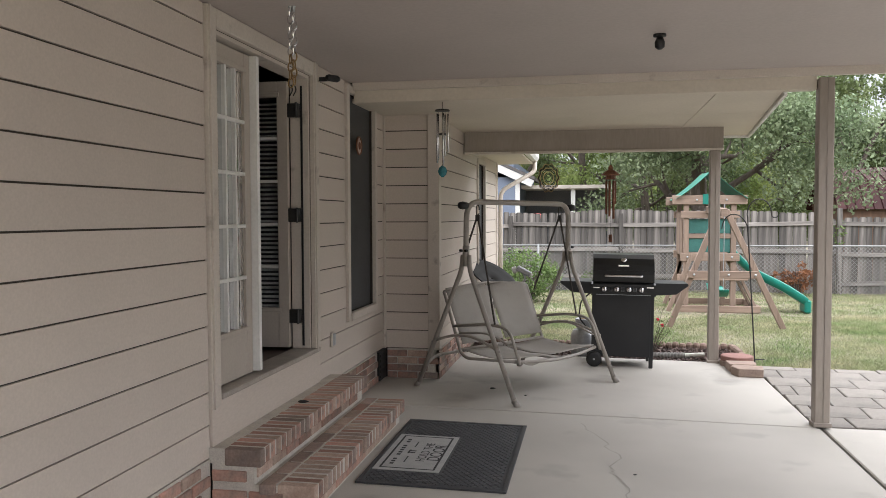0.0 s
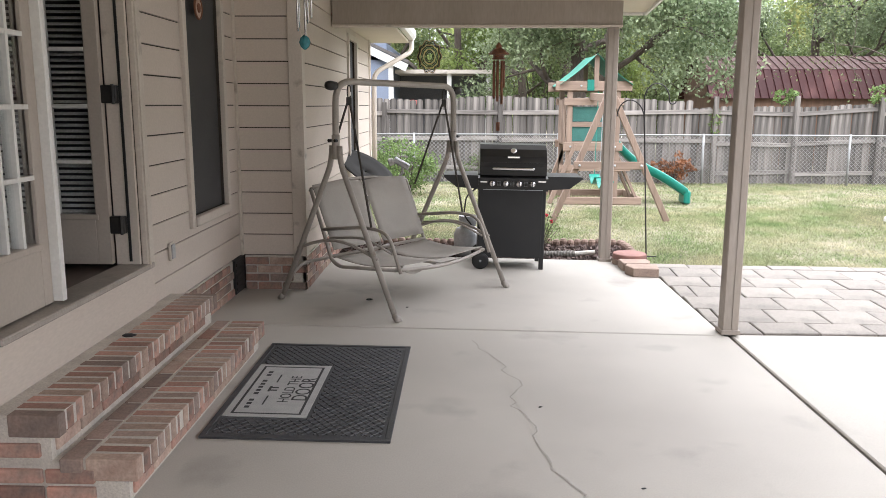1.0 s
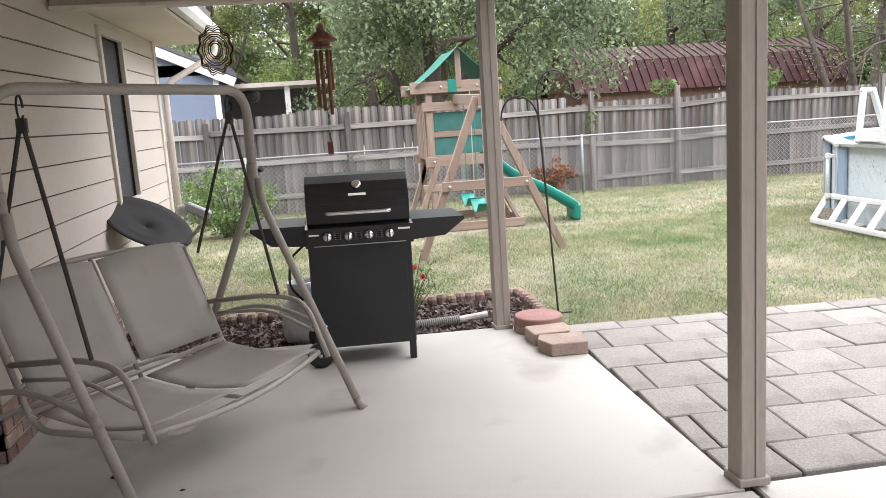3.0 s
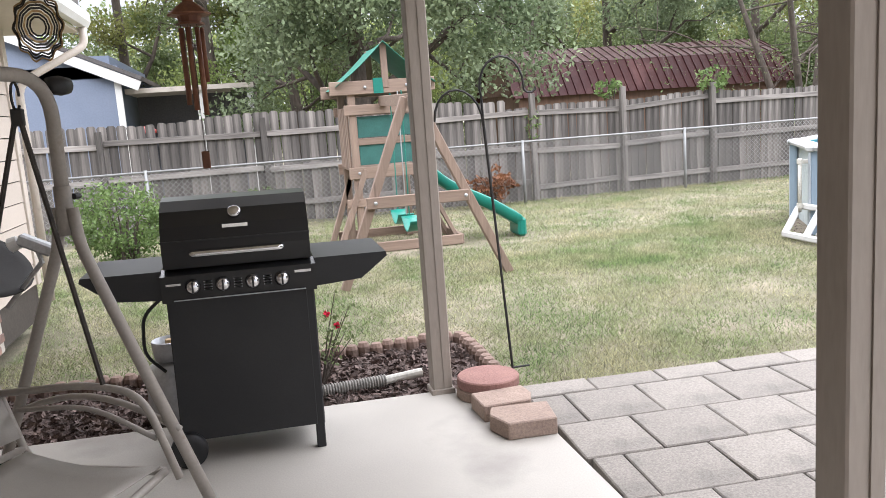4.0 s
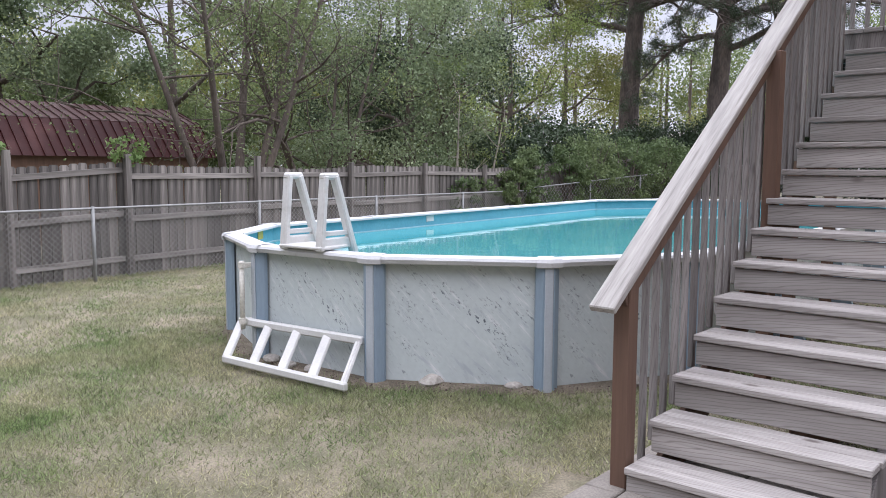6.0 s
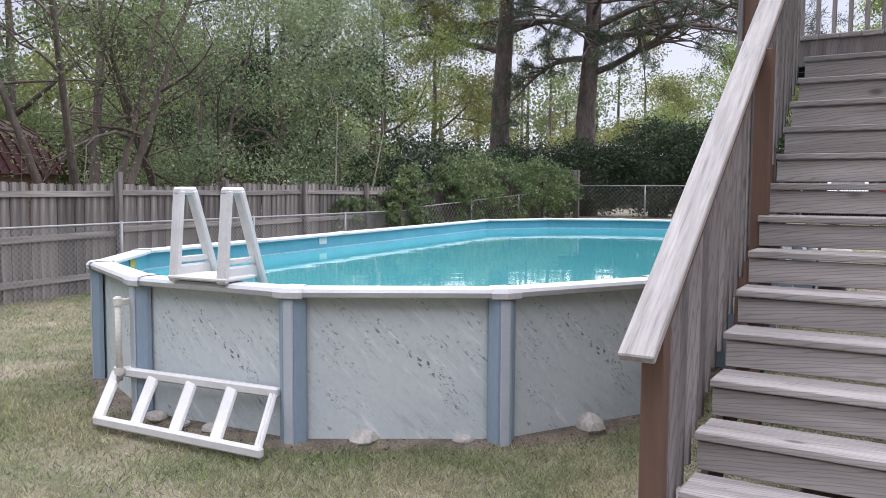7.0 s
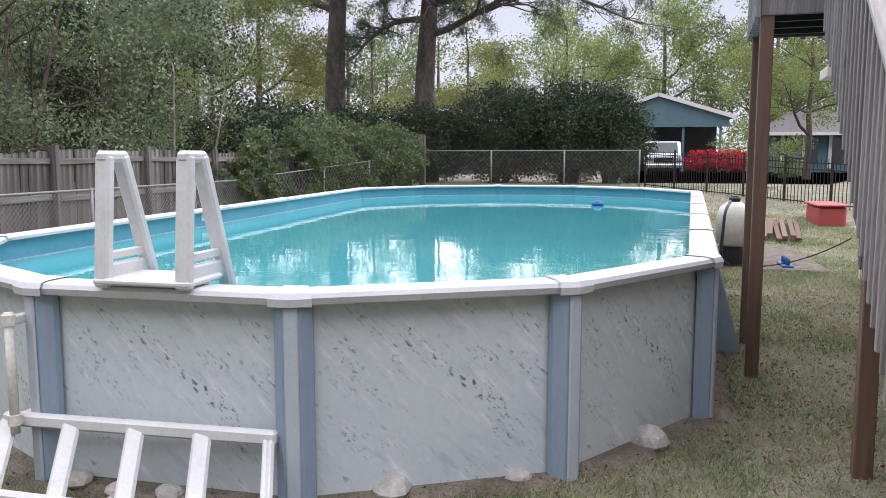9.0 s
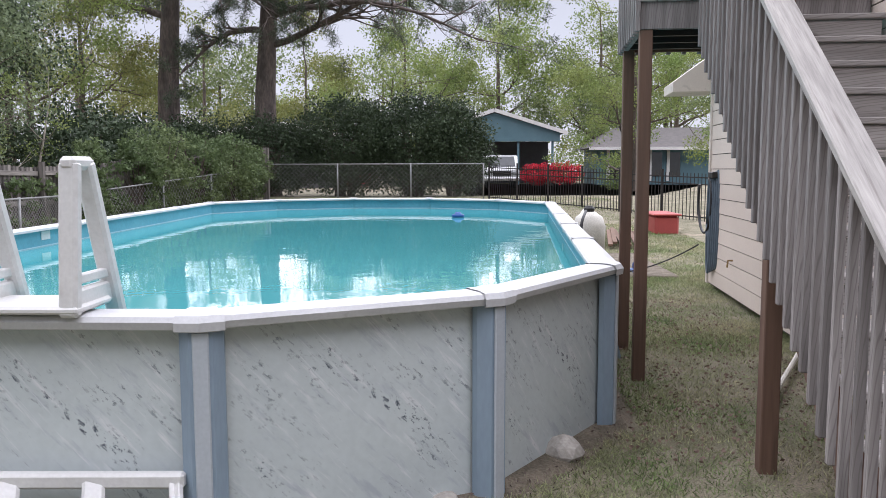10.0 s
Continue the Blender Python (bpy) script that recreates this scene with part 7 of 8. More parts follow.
# ---- play set ----
def play_set():
    """A small cedar tower with a tarp roof, a swing beam on an A frame and a green slide."""
    s = thing("play_set", 2.3, 15.8, -0.06, "cedar play set with a green roof, swings and slide", "play set")
    tx0, tx1, ty0, ty1 = 1.93, 2.93, 16.0, 17.1
    W = lambda bm, mt=PLAYWOOD_Z, nm="timber", lb="": part(nm, bm, mt, s, lb)
    for x in (tx0, tx1 - 0.2):
        for y in (ty0, ty1):
            W(solid(x - 0.045, y - 0.045, -0.06, x + 0.045, y + 0.045, 1.9, 0.006), nm="tower_post")
    for y in (ty0 - 0.05, ty1 + 0.05):  # deck and rails
        W(solid(tx0 - 0.1, y - 0.02, 0.84, tx1 - 0.1, y + 0.02, 0.98, 0.005), PLAYWOOD_X, "deck_rail")
        W(solid(tx0 - 0.1, y - 0.02, 1.60, tx1 - 0.1, y + 0.02, 1.72, 0.005), PLAYWOOD_X, "wall_rail")
        W(solid(tx0 - 0.25, y - 0.03, 1.84, tx1 + 0.02, y + 0.03, 2.0, 0.006), PLAYWOOD_X, "roof_beam")
    W(solid(tx0 - 0.05, ty0 - 0.03, 1.24, tx1 - 0.15, ty0 + 0.0, 1.32, 0.004), PLAYWOOD_X, "wall_rail")
    for z in (1.0, 1.33):
        W(solid(tx0 + 0.05, ty0 - 0.012, z, tx1 - 0.25, ty0 - 0.004, z + 0.25, 0.003), GREENPANEL, "wall_panel", "green plastic wall panel")
    for i in range(6):
        W(solid(tx0 - 0.06, ty0 + 0.1 + 0.17 * i, 0.95, tx0 - 0.04, ty0 + 0.2 + 0.17 * i, 1.7, 0.004), PLAYWOOD_Z, "slat")
    for i in range(7):
        W(solid(tx0 - 0.04, ty0 + 0.15 * i, 0.92, tx1 - 0.16, ty0 + 0.14 + 0.15 * i, 0.945, 0.003), PLAYWOOD_X, "deck_board")
    for z in (0.5,):
        W(solid(tx0 - 0.15, ty0 - 0.06, z, tx1 + 0.05, ty0 - 0.02, z + 0.1, 0.005), PLAYWOOD_X, "base_rail")
    # roof: ridge along y, tarp over two slopes
    xm = (tx0 + tx1 - 0.2) / 2 + 0.02
    for y in (ty0 - 0.07, ty1 + 0.05):
        W(solid(xm - 0.04, y - 0.02, 1.9, xm + 0.04, y + 0.02, 2.43, 0.005), PLAYWOOD_Z, "ridge_post")
    for sg in (-1, 1):
        part("roof_tarp", sheet(lambda i, j: (xm + sg * (0.6 * i), ty0 - 0.16 + (ty1 - ty0 + 0.32) * j, 2.44 - 0.50 * i - 0.03 * math.sin(math.pi * i) - 0.02 * math.sin(math.pi * j)), 6, 6, 0.006), GREENTARP, s, "green vinyl roof tarp")
    W(solid(2.20, ty0 - 0.09, 1.84, 2.32, ty0 - 0.08, 2.02, 0.003), GREENPLASTIC, "bracket")
    # splayed tower legs and sand-box boards
    for a, b in (((1.62, 15.95, -0.06), (2.03, 15.97, 0.95)), ((1.66, 17.1, -0.06), (2.03, 17.1, 0.95))):
        bm = bmesh.new()
        bar(bm, a, b, 0.07, 0.09, 0.006, up=(0, 1, 0))
        W(bm, PLAYWOOD_Z, "splayed_leg")
    for a, b in (((1.75, 15.86, 0.0), (3.15, 15.86, 0.0)), ((1.75, 17.2, 0.0), (3.15, 17.2, 0.0)), ((3.15, 15.86, 0.0), (3.15, 17.2, 0.0))):
        bm = bmesh.new()
        bar(bm, a, b, 0.05, 0.12, 0.006)
        W(bm, PLAYWOOD_X, "sand_box_board")
    # swing beam and A frame
    apex = Vector((2.22, 13.84, 1.72))
    bm = bmesh.new()
    bar(bm, apex + Vector((0, -0.15, -0.03)), (2.30, ty0, 1.75), 0.085, 0.12, 0.006)
    W(bm, PLAYWOOD_X, "swing_beam")
    feet = [Vector((1.45, 13.84, -0.06)), Vector((3.10, 13.84, -0.06))]
    for p in feet:
        bm = bmesh.new()
        bar(bm, p, apex + (Vector((-0.05, 0, 0)) if p.x < 2 else Vector((0.05, 0, 0))), 0.085, 0.085, 0.006, up=(0, 1, 0))
        W(bm, PLAYWOOD_Z, "frame_leg")
    W(solid(1.72, 13.76, 0.70, 2.72, 13.80, 0.81, 0.006), PLAYWOOD_X, "frame_brace")
    for x, y, z in ((1.80, 13.75, 0.755), (2.68, 13.75, 0.755), (2.30, 13.75, 0.755), (1.95, ty0 - 0.08, 0.91), (2.7, ty0 - 0.08, 0.91), (2.1, ty0 - 0.09, 1.92), (2.6, ty0 - 0.09, 1.92)):
        part("bolt", lathed((x, y, z), (0, -1, 0), [(0, 0.018), (0.008, 0.018), (0.014, 0.008)], 10), GALV, s)
    # belt swings
    for y in (14.5, 15.2):
        seat = part("swing_seat", sheet(lambda i, j: (2.30 - 0.09 + 0.18 * j, y - 0.26 + 0.52 * i, 0.48 - 0.13 * math.sin(math.pi * i)), 10, 2, 0.012), GREENPLASTIC, s, "green belt swing seat", smooth=True)
        for e in (-1, 1):
            part("swing_rope", tubed([(2.30, y + e * 0.26, 0.48), (2.31, y + e * 0.24, 1.82)], 0.007, 5), GREENPLASTIC if e > 0 else GALV, s)
    # slide
    def run(t):
        x = 2.72 + 1.24 * t
        z = 0.93 * (1 - t) ** 1.35 + 0.16 * math.sin(math.pi * t * 2.0) * -0.35 + 0.10
        return Vector((x, 16.55 - 0.45 * t, z))
    bm = bmesh.new()
    prof = [(-0.22, 0.11), (-0.20, 0.13), (-0.18, 0.11), (-0.15, 0.0), (0.15, 0.0), (0.18, 0.11), (0.20, 0.13), (0.22, 0.11), (0.18, -0.03), (-0.18, -0.03)]
    rows = []
    for i in range(17):
        p = run(i / 16)
        if i == 16:
            p.z -= 0.02
        rows.append([bm.verts.new(p + Vector((0, v, w))) for v, w in prof])
    for a, b in zip(rows, rows[1:]):
        for k in range(len(prof)):
            bm.faces.new((a[k], a[(k + 1) % len(prof)], b[(k + 1) % len(prof)], b[k]))
    bm.faces.new(rows[0][::-1]), bm.faces.new(rows[-1])
    bmesh.ops.recalc_face_normals(bm, faces=bm.faces)
    part("slide", bm, GREENPLASTIC, s, "green wavy plastic slide", smooth=True)
    e = run(1.0)
    part("slide_foot", solid(e.x - 0.05, e.y - 0.2, -0.06, e.x + 0.06, e.y + 0.2, e.z + 0.08, 0.03), GREENPLASTIC, s)
    for k in range(2):
        bm = bmesh.new()
        bar(bm, (2.72, 16.15 + 0.55 * k, 0.88), (3.15, 16.05 + 0.55 * k, -0.04), 0.05, 0.08, 0.005, up=(0, 1, 0))
        W(bm, PLAYWOOD_Z, "ladder_side")


play_set()


# ---- shed, houses, vehicle ----
def shed():
    x0, x1, yf = 6.98, 14.7, 25.0
    s = thing("garden_shed", 11, 26.5, -0.05, "brown shed with a red ribbed metal gambrel roof behind the fence", "shed")
    part("wall", solid(x0 + 0.15, yf + 0.1, -0.06, x1 - 0.15, yf + 3.2, 1.95), SHEDWOOD, s)
    bm = bmesh.new()
    prof = [(yf + 0.1, 1.9), (yf + 0.62, 2.56), (yf + 1.65, 2.95), (yf + 2.68, 2.56), (yf + 3.2, 1.9)]
    extrude_x(bm, prof, x0 + 0.12, x1 - 0.12)
    part("gable", bm, SHEDWOOD, s)
    # the upper planes take a paler, greyer red than the steep lower ones
    planes = (((yf - 0.05, 1.80), (yf + 0.60, 2.61), REDMETAL), ((yf + 0.60, 2.62), (yf + 1.65, 3.03), REDUPPER), ((yf + 1.65, 3.03), (yf + 2.7, 2.62), REDUPPER), ((yf + 2.7, 2.61), (yf + 3.35, 1.80), REDMETAL))
    for (ya, za), (yb, zb), k in planes:
        x = x0
        i = 0
        while x < x1 - 0.01:
            xe = min(x + 0.23, x1)
            a = Vector((0, ya, za))
            d = Vector((0, yb - ya, zb - za))
            nrm = Vector((0, -d.z, d.y)).normalized()
            bm = bmesh.new()
            v = [bm.verts.new(Vector((px, 0, 0)) + a + d * f + nrm * h) for px, h in ((x, 0.03), (x + 0.025, 0.0), (xe - 0.004, 0.0), (xe, 0.03)) for f in (0, 1)]
            for q in range(3):
                bm.faces.new((v[2 * q], v[2 * q + 2], v[2 * q + 3], v[2 * q + 1]))
            part("roof_panel", bm, k, s)
            x = xe
            i += 1
    bm = bmesh.new()
    bar(bm, (x0 - 0.02, yf - 0.06, 1.80), (x0 - 0.02, yf + 0.60, 2.63), 0.04, 0.12)
    bar(bm, (x0 - 0.02, yf + 0.60, 2.63), (x0 - 0.02, yf + 1.65, 3.05), 0.04, 0.10)
    part("rake_trim", bm, REDMETAL, s)


shed()


def blue_house():
    h = thing("neighbour_house", -5, 26, 0, "blue-grey house with white eaves behind the fence", "house")
    part("wall", solid(-9, 24.0, -0.1, -1.75, 30, 3.0), BLUEWALL, h)
    bm = bmesh.new()
    extrude_x(bm, [(24.05, 2.9), (29.95, 2.9), (29.95, 3.2), (24.05, 3.2)], -9, -1.9)
    # gable front: rising to the left
    a = [bm.verts.new((x, y, z)) for y in (24.0, 29.9) for x, z in ((-1.75, 2.75), (-9, 2.75), (-9, 6.0))]
    bm.faces.new(a[:3]), bm.faces.new(a[3:][::-1])
    bm.faces.new((a[0], a[2], a[5], a[3]))
    part("gable", bm, BLUEWALL, h)
    bm = bmesh.new()
    bar(bm, (-1.35, 23.85, 2.55), (-9, 23.85, 6.1), 0.06, 0.20, 0.0)
    part("rake_board", bm, WHITEPAINT, h, "white rake board")
    bm = bmesh.new()
    bar(bm, (-1.3, 26.8, 2.70), (-9, 26.8, 6.25), 6.0, 0.08, 0.0)
    part("roof", bm, SHINGLE, h)
    part("corner_board", solid(-1.85, 23.96, 0, -1.72, 24.02, 2.7), WHITEPAINT, h)
    part("porch_roof", solid(-1.7, 24.2, 2.42, 0.9, 29, 2.52), TRIM, h, "flat porch roof")
    # dark sheet drawn for the shade under the porch roof
    part("porch_back", solid(-1.7, 26.0, 0, 0.9, 26.2, 2.42), DARKWALL, h)
    for x in (-0.3, 0.75):
        part("porch_post", solid(x, 24.3, 0, x + 0.12, 24.42, 2.42), WHITEPAINT, h)
    b = thing("red_ball", -0.95, 21.5, 1.65, "red round cap of a bird feeder above the fence", "feeder")
    part("cap", lathed((-1.05, 21.5, 1.58), (0, 0, 1), [(0, 0.17), (0.06, 0.16), (0.11, 0.10), (0.13, 0.02)], 16), REDPLASTIC, b, smooth=True)
    part("pole", tubed([(-1.05, 21.5, -0.06), (-1.05, 21.5, 1.6)], 0.025, 8), GALV, b)


blue_house()


def far_houses():
    g = 0.42
    c = thing("carport_house", 60, 6, g, "teal carport with a white gabled roof across the drive", "house")
    yl, yr = 14.0, 4.8
    ridge_y, zr, ze = 9.7, 5.35, 3.95
    bm = bmesh.new()
    f = [bm.verts.new((57.9, y, z)) for y, z in ((yr + 0.5, 3.35), (yr + 0.5, ze), (ridge_y, zr - 0.1), (yl, ze - 0.1), (yl, 3.35))]
    bm.faces.new(f)
    b = [bm.verts.new((58.1, y, z)) for y, z in ((yr + 0.5, 3.35), (yr + 0.5, ze), (ridge_y, zr - 0.1), (yl, ze - 0.1), (yl, 3.35))]
    bm.faces.new(b[::-1])
    for i in range(5):
        bm.faces.new((f[i], f[(i + 1) % 5], b[(i + 1) % 5], b[i]))
    bmesh.ops.recalc_face_normals(bm, faces=bm.faces)
    part("gable", bm, TEALWALL, c)
    for ya, za, yb, zb in ((ridge_y, zr + 0.08, yr, ze - 0.06), (ridge_y, zr + 0.08, yl + 0.4, ze - 0.1)):
        bm = bmesh.new()
        bar(bm, (57.7, ya, za), (57.7, yb, zb), 0.08, 0.24)
        part("rake_board", bm, WHITEPAINT, c)
        bm = bmesh.new()
        bar(bm, (62, ya, za + 0.1), (62, yb, zb + 0.1), 8.4, 0.08)
        part("roof", bm, SHINGLE, c)
    # carport's inner shade given as a dark wall colour
    part("back_wall", solid(65.8, yr + 0.5, g, 66, yl, 3.6), DARKWALL, c)
    for y in (yr + 0.9, 8.0, 12):
        part("post", solid(58, y, g, 58.15, y + 0.15, 3.5), TEALWALL, c)
    h = thing("teal_house", 60, 0, g, "teal house with white window trim and grey roof", "house")
    part("wall", solid(58, -8, g, 64, 2.8, 2.9), TEALWALL, h)
    for y in (1.6, 0.3, -1.2, -2.4):
        part("window", solid(57.95, y - 0.35, 1.0, 58.0, y + 0.35, 2.6), CARGLASS, h)
        part("window_trim", solid(57.90, y + 0.35, 0.7, 57.96, y + 0.55, 2.85), WHITEPAINT, h)
    bm = bmesh.new()
    a = [bm.verts.new(v) for v in ((57.2, 3.4, 2.9), (57.2, -9, 2.9), (61, -9, 4.4), (61, 1.2, 4.4), (64.8, 3.4, 2.9), (64.8, -9, 2.9))]
    bm.faces.new((a[0], a[3], a[2], a[1])), bm.faces.new((a[0], a[4], a[3])), bm.faces.new((a[4], a[5], a[2], a[3])), bm.faces.new((a[0], a[1], a[5], a[4]))
    bmesh.ops.recalc_face_normals(bm, faces=bm.faces)
    part("roof", bm, SHINGLE, h)
    part("eave_board", solid(57.1, -9, 2.75, 57.2, 3.45, 2.95), WHITEPAINT, h)
    k = thing("ranch_house", 52, 25, g, "low dark house with white eaves behind the pines", "house")
    part("wall", solid(50, 18, g, 58, 30, 3.1), DARKWALL, k)
    bm = bmesh.new()
    f = [bm.verts.new((x, y, z)) for x in (49.6, 58.4) for y, z in ((16.6, 3.0), (22.0, 4.1), (31, 3.0))]
    bm.faces.new(f[:3]), bm.faces.new(f[3:][::-1]), bm.faces.new((f[0], f[3], f[4], f[1])), bm.faces.new((f[1], f[4], f[5], f[2]))
    bmesh.ops.recalc_face_normals(bm, faces=bm.faces)
    part("roof", bm, SHINGLE, k)
    for ya, za, yb, zb in ((22, 4.12, 16.4, 2.98), (22, 4.12, 31, 3.0)):
        bm = bmesh.new()
        bar(bm, (49.5, ya, za), (49.5, yb, zb), 0.08, 0.2)
        part("rake_board", bm, WHITEPAINT, k)
    for y in (19.0, 25.0):
        part("window", solid(49.94, y, 1.2, 50.0, y + 0.9, 2.4), WHITEPAINT, k)


far_houses()


def pickup():
    x, y, z = 50.0, 9.6, 0.42
    v = thing("pickup_truck", x, y, z, "white pickup truck parked before the carport", "truck")
    bm = bmesh.new()
    prof = [(-2.7, 0.55), (-2.7, 1.05), (-1.2, 1.15), (-0.55, 1.85), (0.9, 1.88), (1.15, 1.15), (2.7, 1.15), (2.7, 0.55)]
    a = [bm.verts.new((x + u, y - 0.95, z + w)) for u, w in prof]
    b = [bm.verts.new((x + u, y + 0.95, z + w)) for u, w in prof]
    for i in range(8):
        bm.faces.new((a[i], a[(i + 1) % 8], b[(i + 1) % 8], b[i]))
    bm.faces.new(a[::-1]), bm.faces.new(b)
    bmesh.ops.recalc_face_normals(bm, faces=bm.faces)
    bmesh.ops.bevel(bm, geom=bm.edges[:], offset=0.05, segments=2, affect="EDGES")
    part("body", bm, CARWHITE, v, smooth=False)
    bm = bmesh.new()
    q = [bm.verts.new((x + u, y + s, z + w)) for u, w, s in ((-1.13, 1.22, -0.8), (-0.62, 1.78, -0.75), (-0.62, 1.78, 0.75), (-1.13, 1.22, 0.8))]
    bm.faces.new(q)
    bmesh.ops.translate(bm, verts=bm.verts, vec=(-0.03, 0, 0.02))
    bmesh.ops.solidify(bm, geom=bm.faces[:], thickness=0.01)
    part("windscreen", bm, CARGLASS, v)
    for s in (-0.96, 0.96):
        part("side_window", solid(x - 0.45, y + s - 0.01, z + 1.25, x + 0.85, y + s + 0.01, z + 1.75, 0), CARGLASS, v)
    part("grille", solid(x - 2.74, y - 0.5, z + 0.72, x - 2.69, y + 0.5, z + 0.98, 0.01), BLACKPLASTIC, v)
    part("bumper", solid(x - 2.82, y - 0.95, z + 0.42, x - 2.68, y + 0.95, z + 0.62, 0.03), CHROME, v)
    for s in (-0.72, 0.72):
        part("headlight", solid(x - 2.75, y + s - 0.17, z + 0.78, x - 2.69, y + s + 0.17, z + 0.96, 0.01), GALV, v)
    for u in (-1.75, 1.75):
        for s in (-0.85, 0.65):
            w = part("wheel", lathed((x + u, y + s, z + 0.38), (0, 1, 0), [(0, 0.25), (0.02, 0.37), (0.18, 0.37), (0.2, 0.25)], 18), BLACKPLASTIC, v)
            part("rim", lathed((x + u, y + s - 0.01, z + 0.38), (0, 1, 0), [(0, 0.2), (0.22, 0.2)], 14), GALV, w)


pickup()


def yard_clutter():
    t = thing("red_bin", 22.5, 6.9, 0.05, "faded red plastic storage bin on its side", "storage bin")
    part("body", solid(22.0, 6.6, -0.03, 23.4, 7.15, 0.42, 0.05, None), REDPLASTIC, t)
    part("lid", solid(21.95, 6.55, 0.42, 23.45, 7.2, 0.47, 0.02), REDPLASTIC, t)
    t = thing("pool_pump", 16.9, 9.55, 0.0, "black pump with white pipes behind the pool", "pool pump")
    part("pipe", tubed(rounded([(16.0, 9.7, 0.75), (17.5, 9.4, 0.80), (17.5, 9.4, 0.05)], 0.08), 0.035, 8), PVC, t)
    part("pump", lathed((15.7, 9.7, 0.12), (1, 0, 0), [(0, 0.09), (0.3, 0.1), (0.35, 0.06)], 12), BLACKPLASTIC, t)
    t = thing("pool_filter", 15.6, 9.62, -0.05, "cream sand filter tank beside the pool wall", "pool filter")
    part("tank", lathed((15.6, 9.62, 0.22), (0, 0, 1), [(0, 0.16), (0.04, 0.24), (0.42, 0.25), (0.56, 0.20), (0.64, 0.09)], 20), PVC, t, smooth=True)
    part("base", lathed((15.6, 9.62, -0.06), (0, 0, 1), [(0, 0.22), (0.05, 0.24), (0.27, 0.15), (0.285, 0.15)], 16), BLACKPLASTIC, t, smooth=True)
    part("valve", lathed((15.6, 9.62, 0.85), (0, 0, 1), [(0, 0.07), (0.06, 0.085), (0.10, 0.05)], 12), BLACKPLASTIC, t)
    part("hose", tubed(rounded([(15.4, 9.7, 0.88), (15.1, 9.8, 0.75), (15.0, 9.85, 0.1), (15.3, 9.7, -0.03)], 0.12), 0.022, 8), HOSEBLACK, t, smooth=True)
    t = thing("return_pipe", 6.44, 13.86, 0.2, "white pipe clamped upright on the pool wall", "pipe")
    part("pipe", tubed([(6.45, 13.86, 0.22), (6.45, 13.86, 0.80)], 0.022, 10), PVC, t, smooth=True)
    for zz in (0.26, 0.74):
        part("clamp", lathed((6.45, 13.86, zz), (0, 0, 1), [(0, 0.032), (0.05, 0.032)], 12), PVC, t)
        part("bracket", solid(6.45, 13.835, zz, 6.62, 13.885, zz + 0.04, 0.004), PVC, t)
    t = thing("lumber_pile", 20.5, 8.2, 0.0, "low pile of weathered boards and pipes on the grass", "lumber")
    for i in range(7):
        bm = bmesh.new()
        a = 0.06 * i
        bar(bm, (19.0 + jitter(0.4), 8.8 - 0.12 * i, 0.0 + 0.03 * (i % 3)), (22.5 + jitter(0.4), 8.3 - 0.12 * i, 0.05 + 0.03 * (i % 3)), 0.09, 0.04)
        part("board", bm, SHEDWOOD, t)
    t = thing("blue_toy", 15.4, 8.95, -0.03, "blue plastic toy rack on the grass", "toy")
    part("base", solid(15.2, 8.85, -0.05, 15.7, 9.0, 0.0, 0.01), BLUEPLASTIC, t)
    for i in range(5):
        part("peg", lathed((15.25 + 0.1 * i, 8.92, 0.0), (0, 0, 1), [(0, 0.025), (0.06, 0.03), (0.09, 0.02)], 8), BLUEPLASTIC, t)
    t = thing("dirt_patch", 15.2, 8.9, -0.05, "bare sandy pad by the wing", "pad", kind="structure")
    part("pad", solid(15.0, 8.4, -0.09, 18.2, 9.3, -0.03, 0.02), DIRT, t)
    t = thing("ground_cable", 14.9, 9.0, -0.03, "thin black cable trailing across the grass", "cable")
    part("cable", tubed(arc(lambda k: (13.95 + 1.4 * k, 8.45 + 1.2 * k, 0.55 * (1 - k) ** 2 - 0.03), 12), 0.009, 6), HOSEBLACK, t)
    t = thing("driveway", 45, 3, 0.4, "pale gravel drive across the road", "drive", kind="structure")
    bm = bmesh.new()
    q = [bm.verts.new(p) for p in ((36, 4, 0.452), (36, 11.5, 0.452), (62, 12.5, 0.452), (62, -6, 0.452))]
    bm.faces.new(q)
    bmesh.ops.solidify(bm, geom=bm.faces[:], thickness=0.02)
    part("surface", bm, CONCRETE, t)


yard_clutter()


# ---- trees ----
def limb(bm, p, d, length, r, depth, tips, spread=0.7, up=0.25, sides=6):
    """A tapered, bending branch that forks; the ends go into tips."""
    pts, rad = [Vector(p)], [r]
    dirn = Vector(d).normalized()
    steps = 4
    for i in range(steps):
        dirn = (dirn + Vector(rng.normal(size=3)) * 0.16 + Vector((0, 0, up * 0.12))).normalized()
        pts.append(pts[-1] + dirn * (length / steps))
        rad.append(r * (1 - 0.62 * (i + 1) / steps))
    tube(bm, pts, r, sides, rad, cap=False)
    if depth <= 0:
        tips += [tuple(pts[-1]), tuple(pts[-2])]
        return
    for k in range(3):
        i = (2, 3, 4)[k]
        nd = (dirn + Vector(rng.normal(size=3)) * spread + Vector((0, 0, up))).normalized()
        limb(bm, pts[i], nd, length * rng.uniform(0.55, 0.8), rad[i] * 0.75, depth - 1, tips, spread, up, max(4, sides - 1))


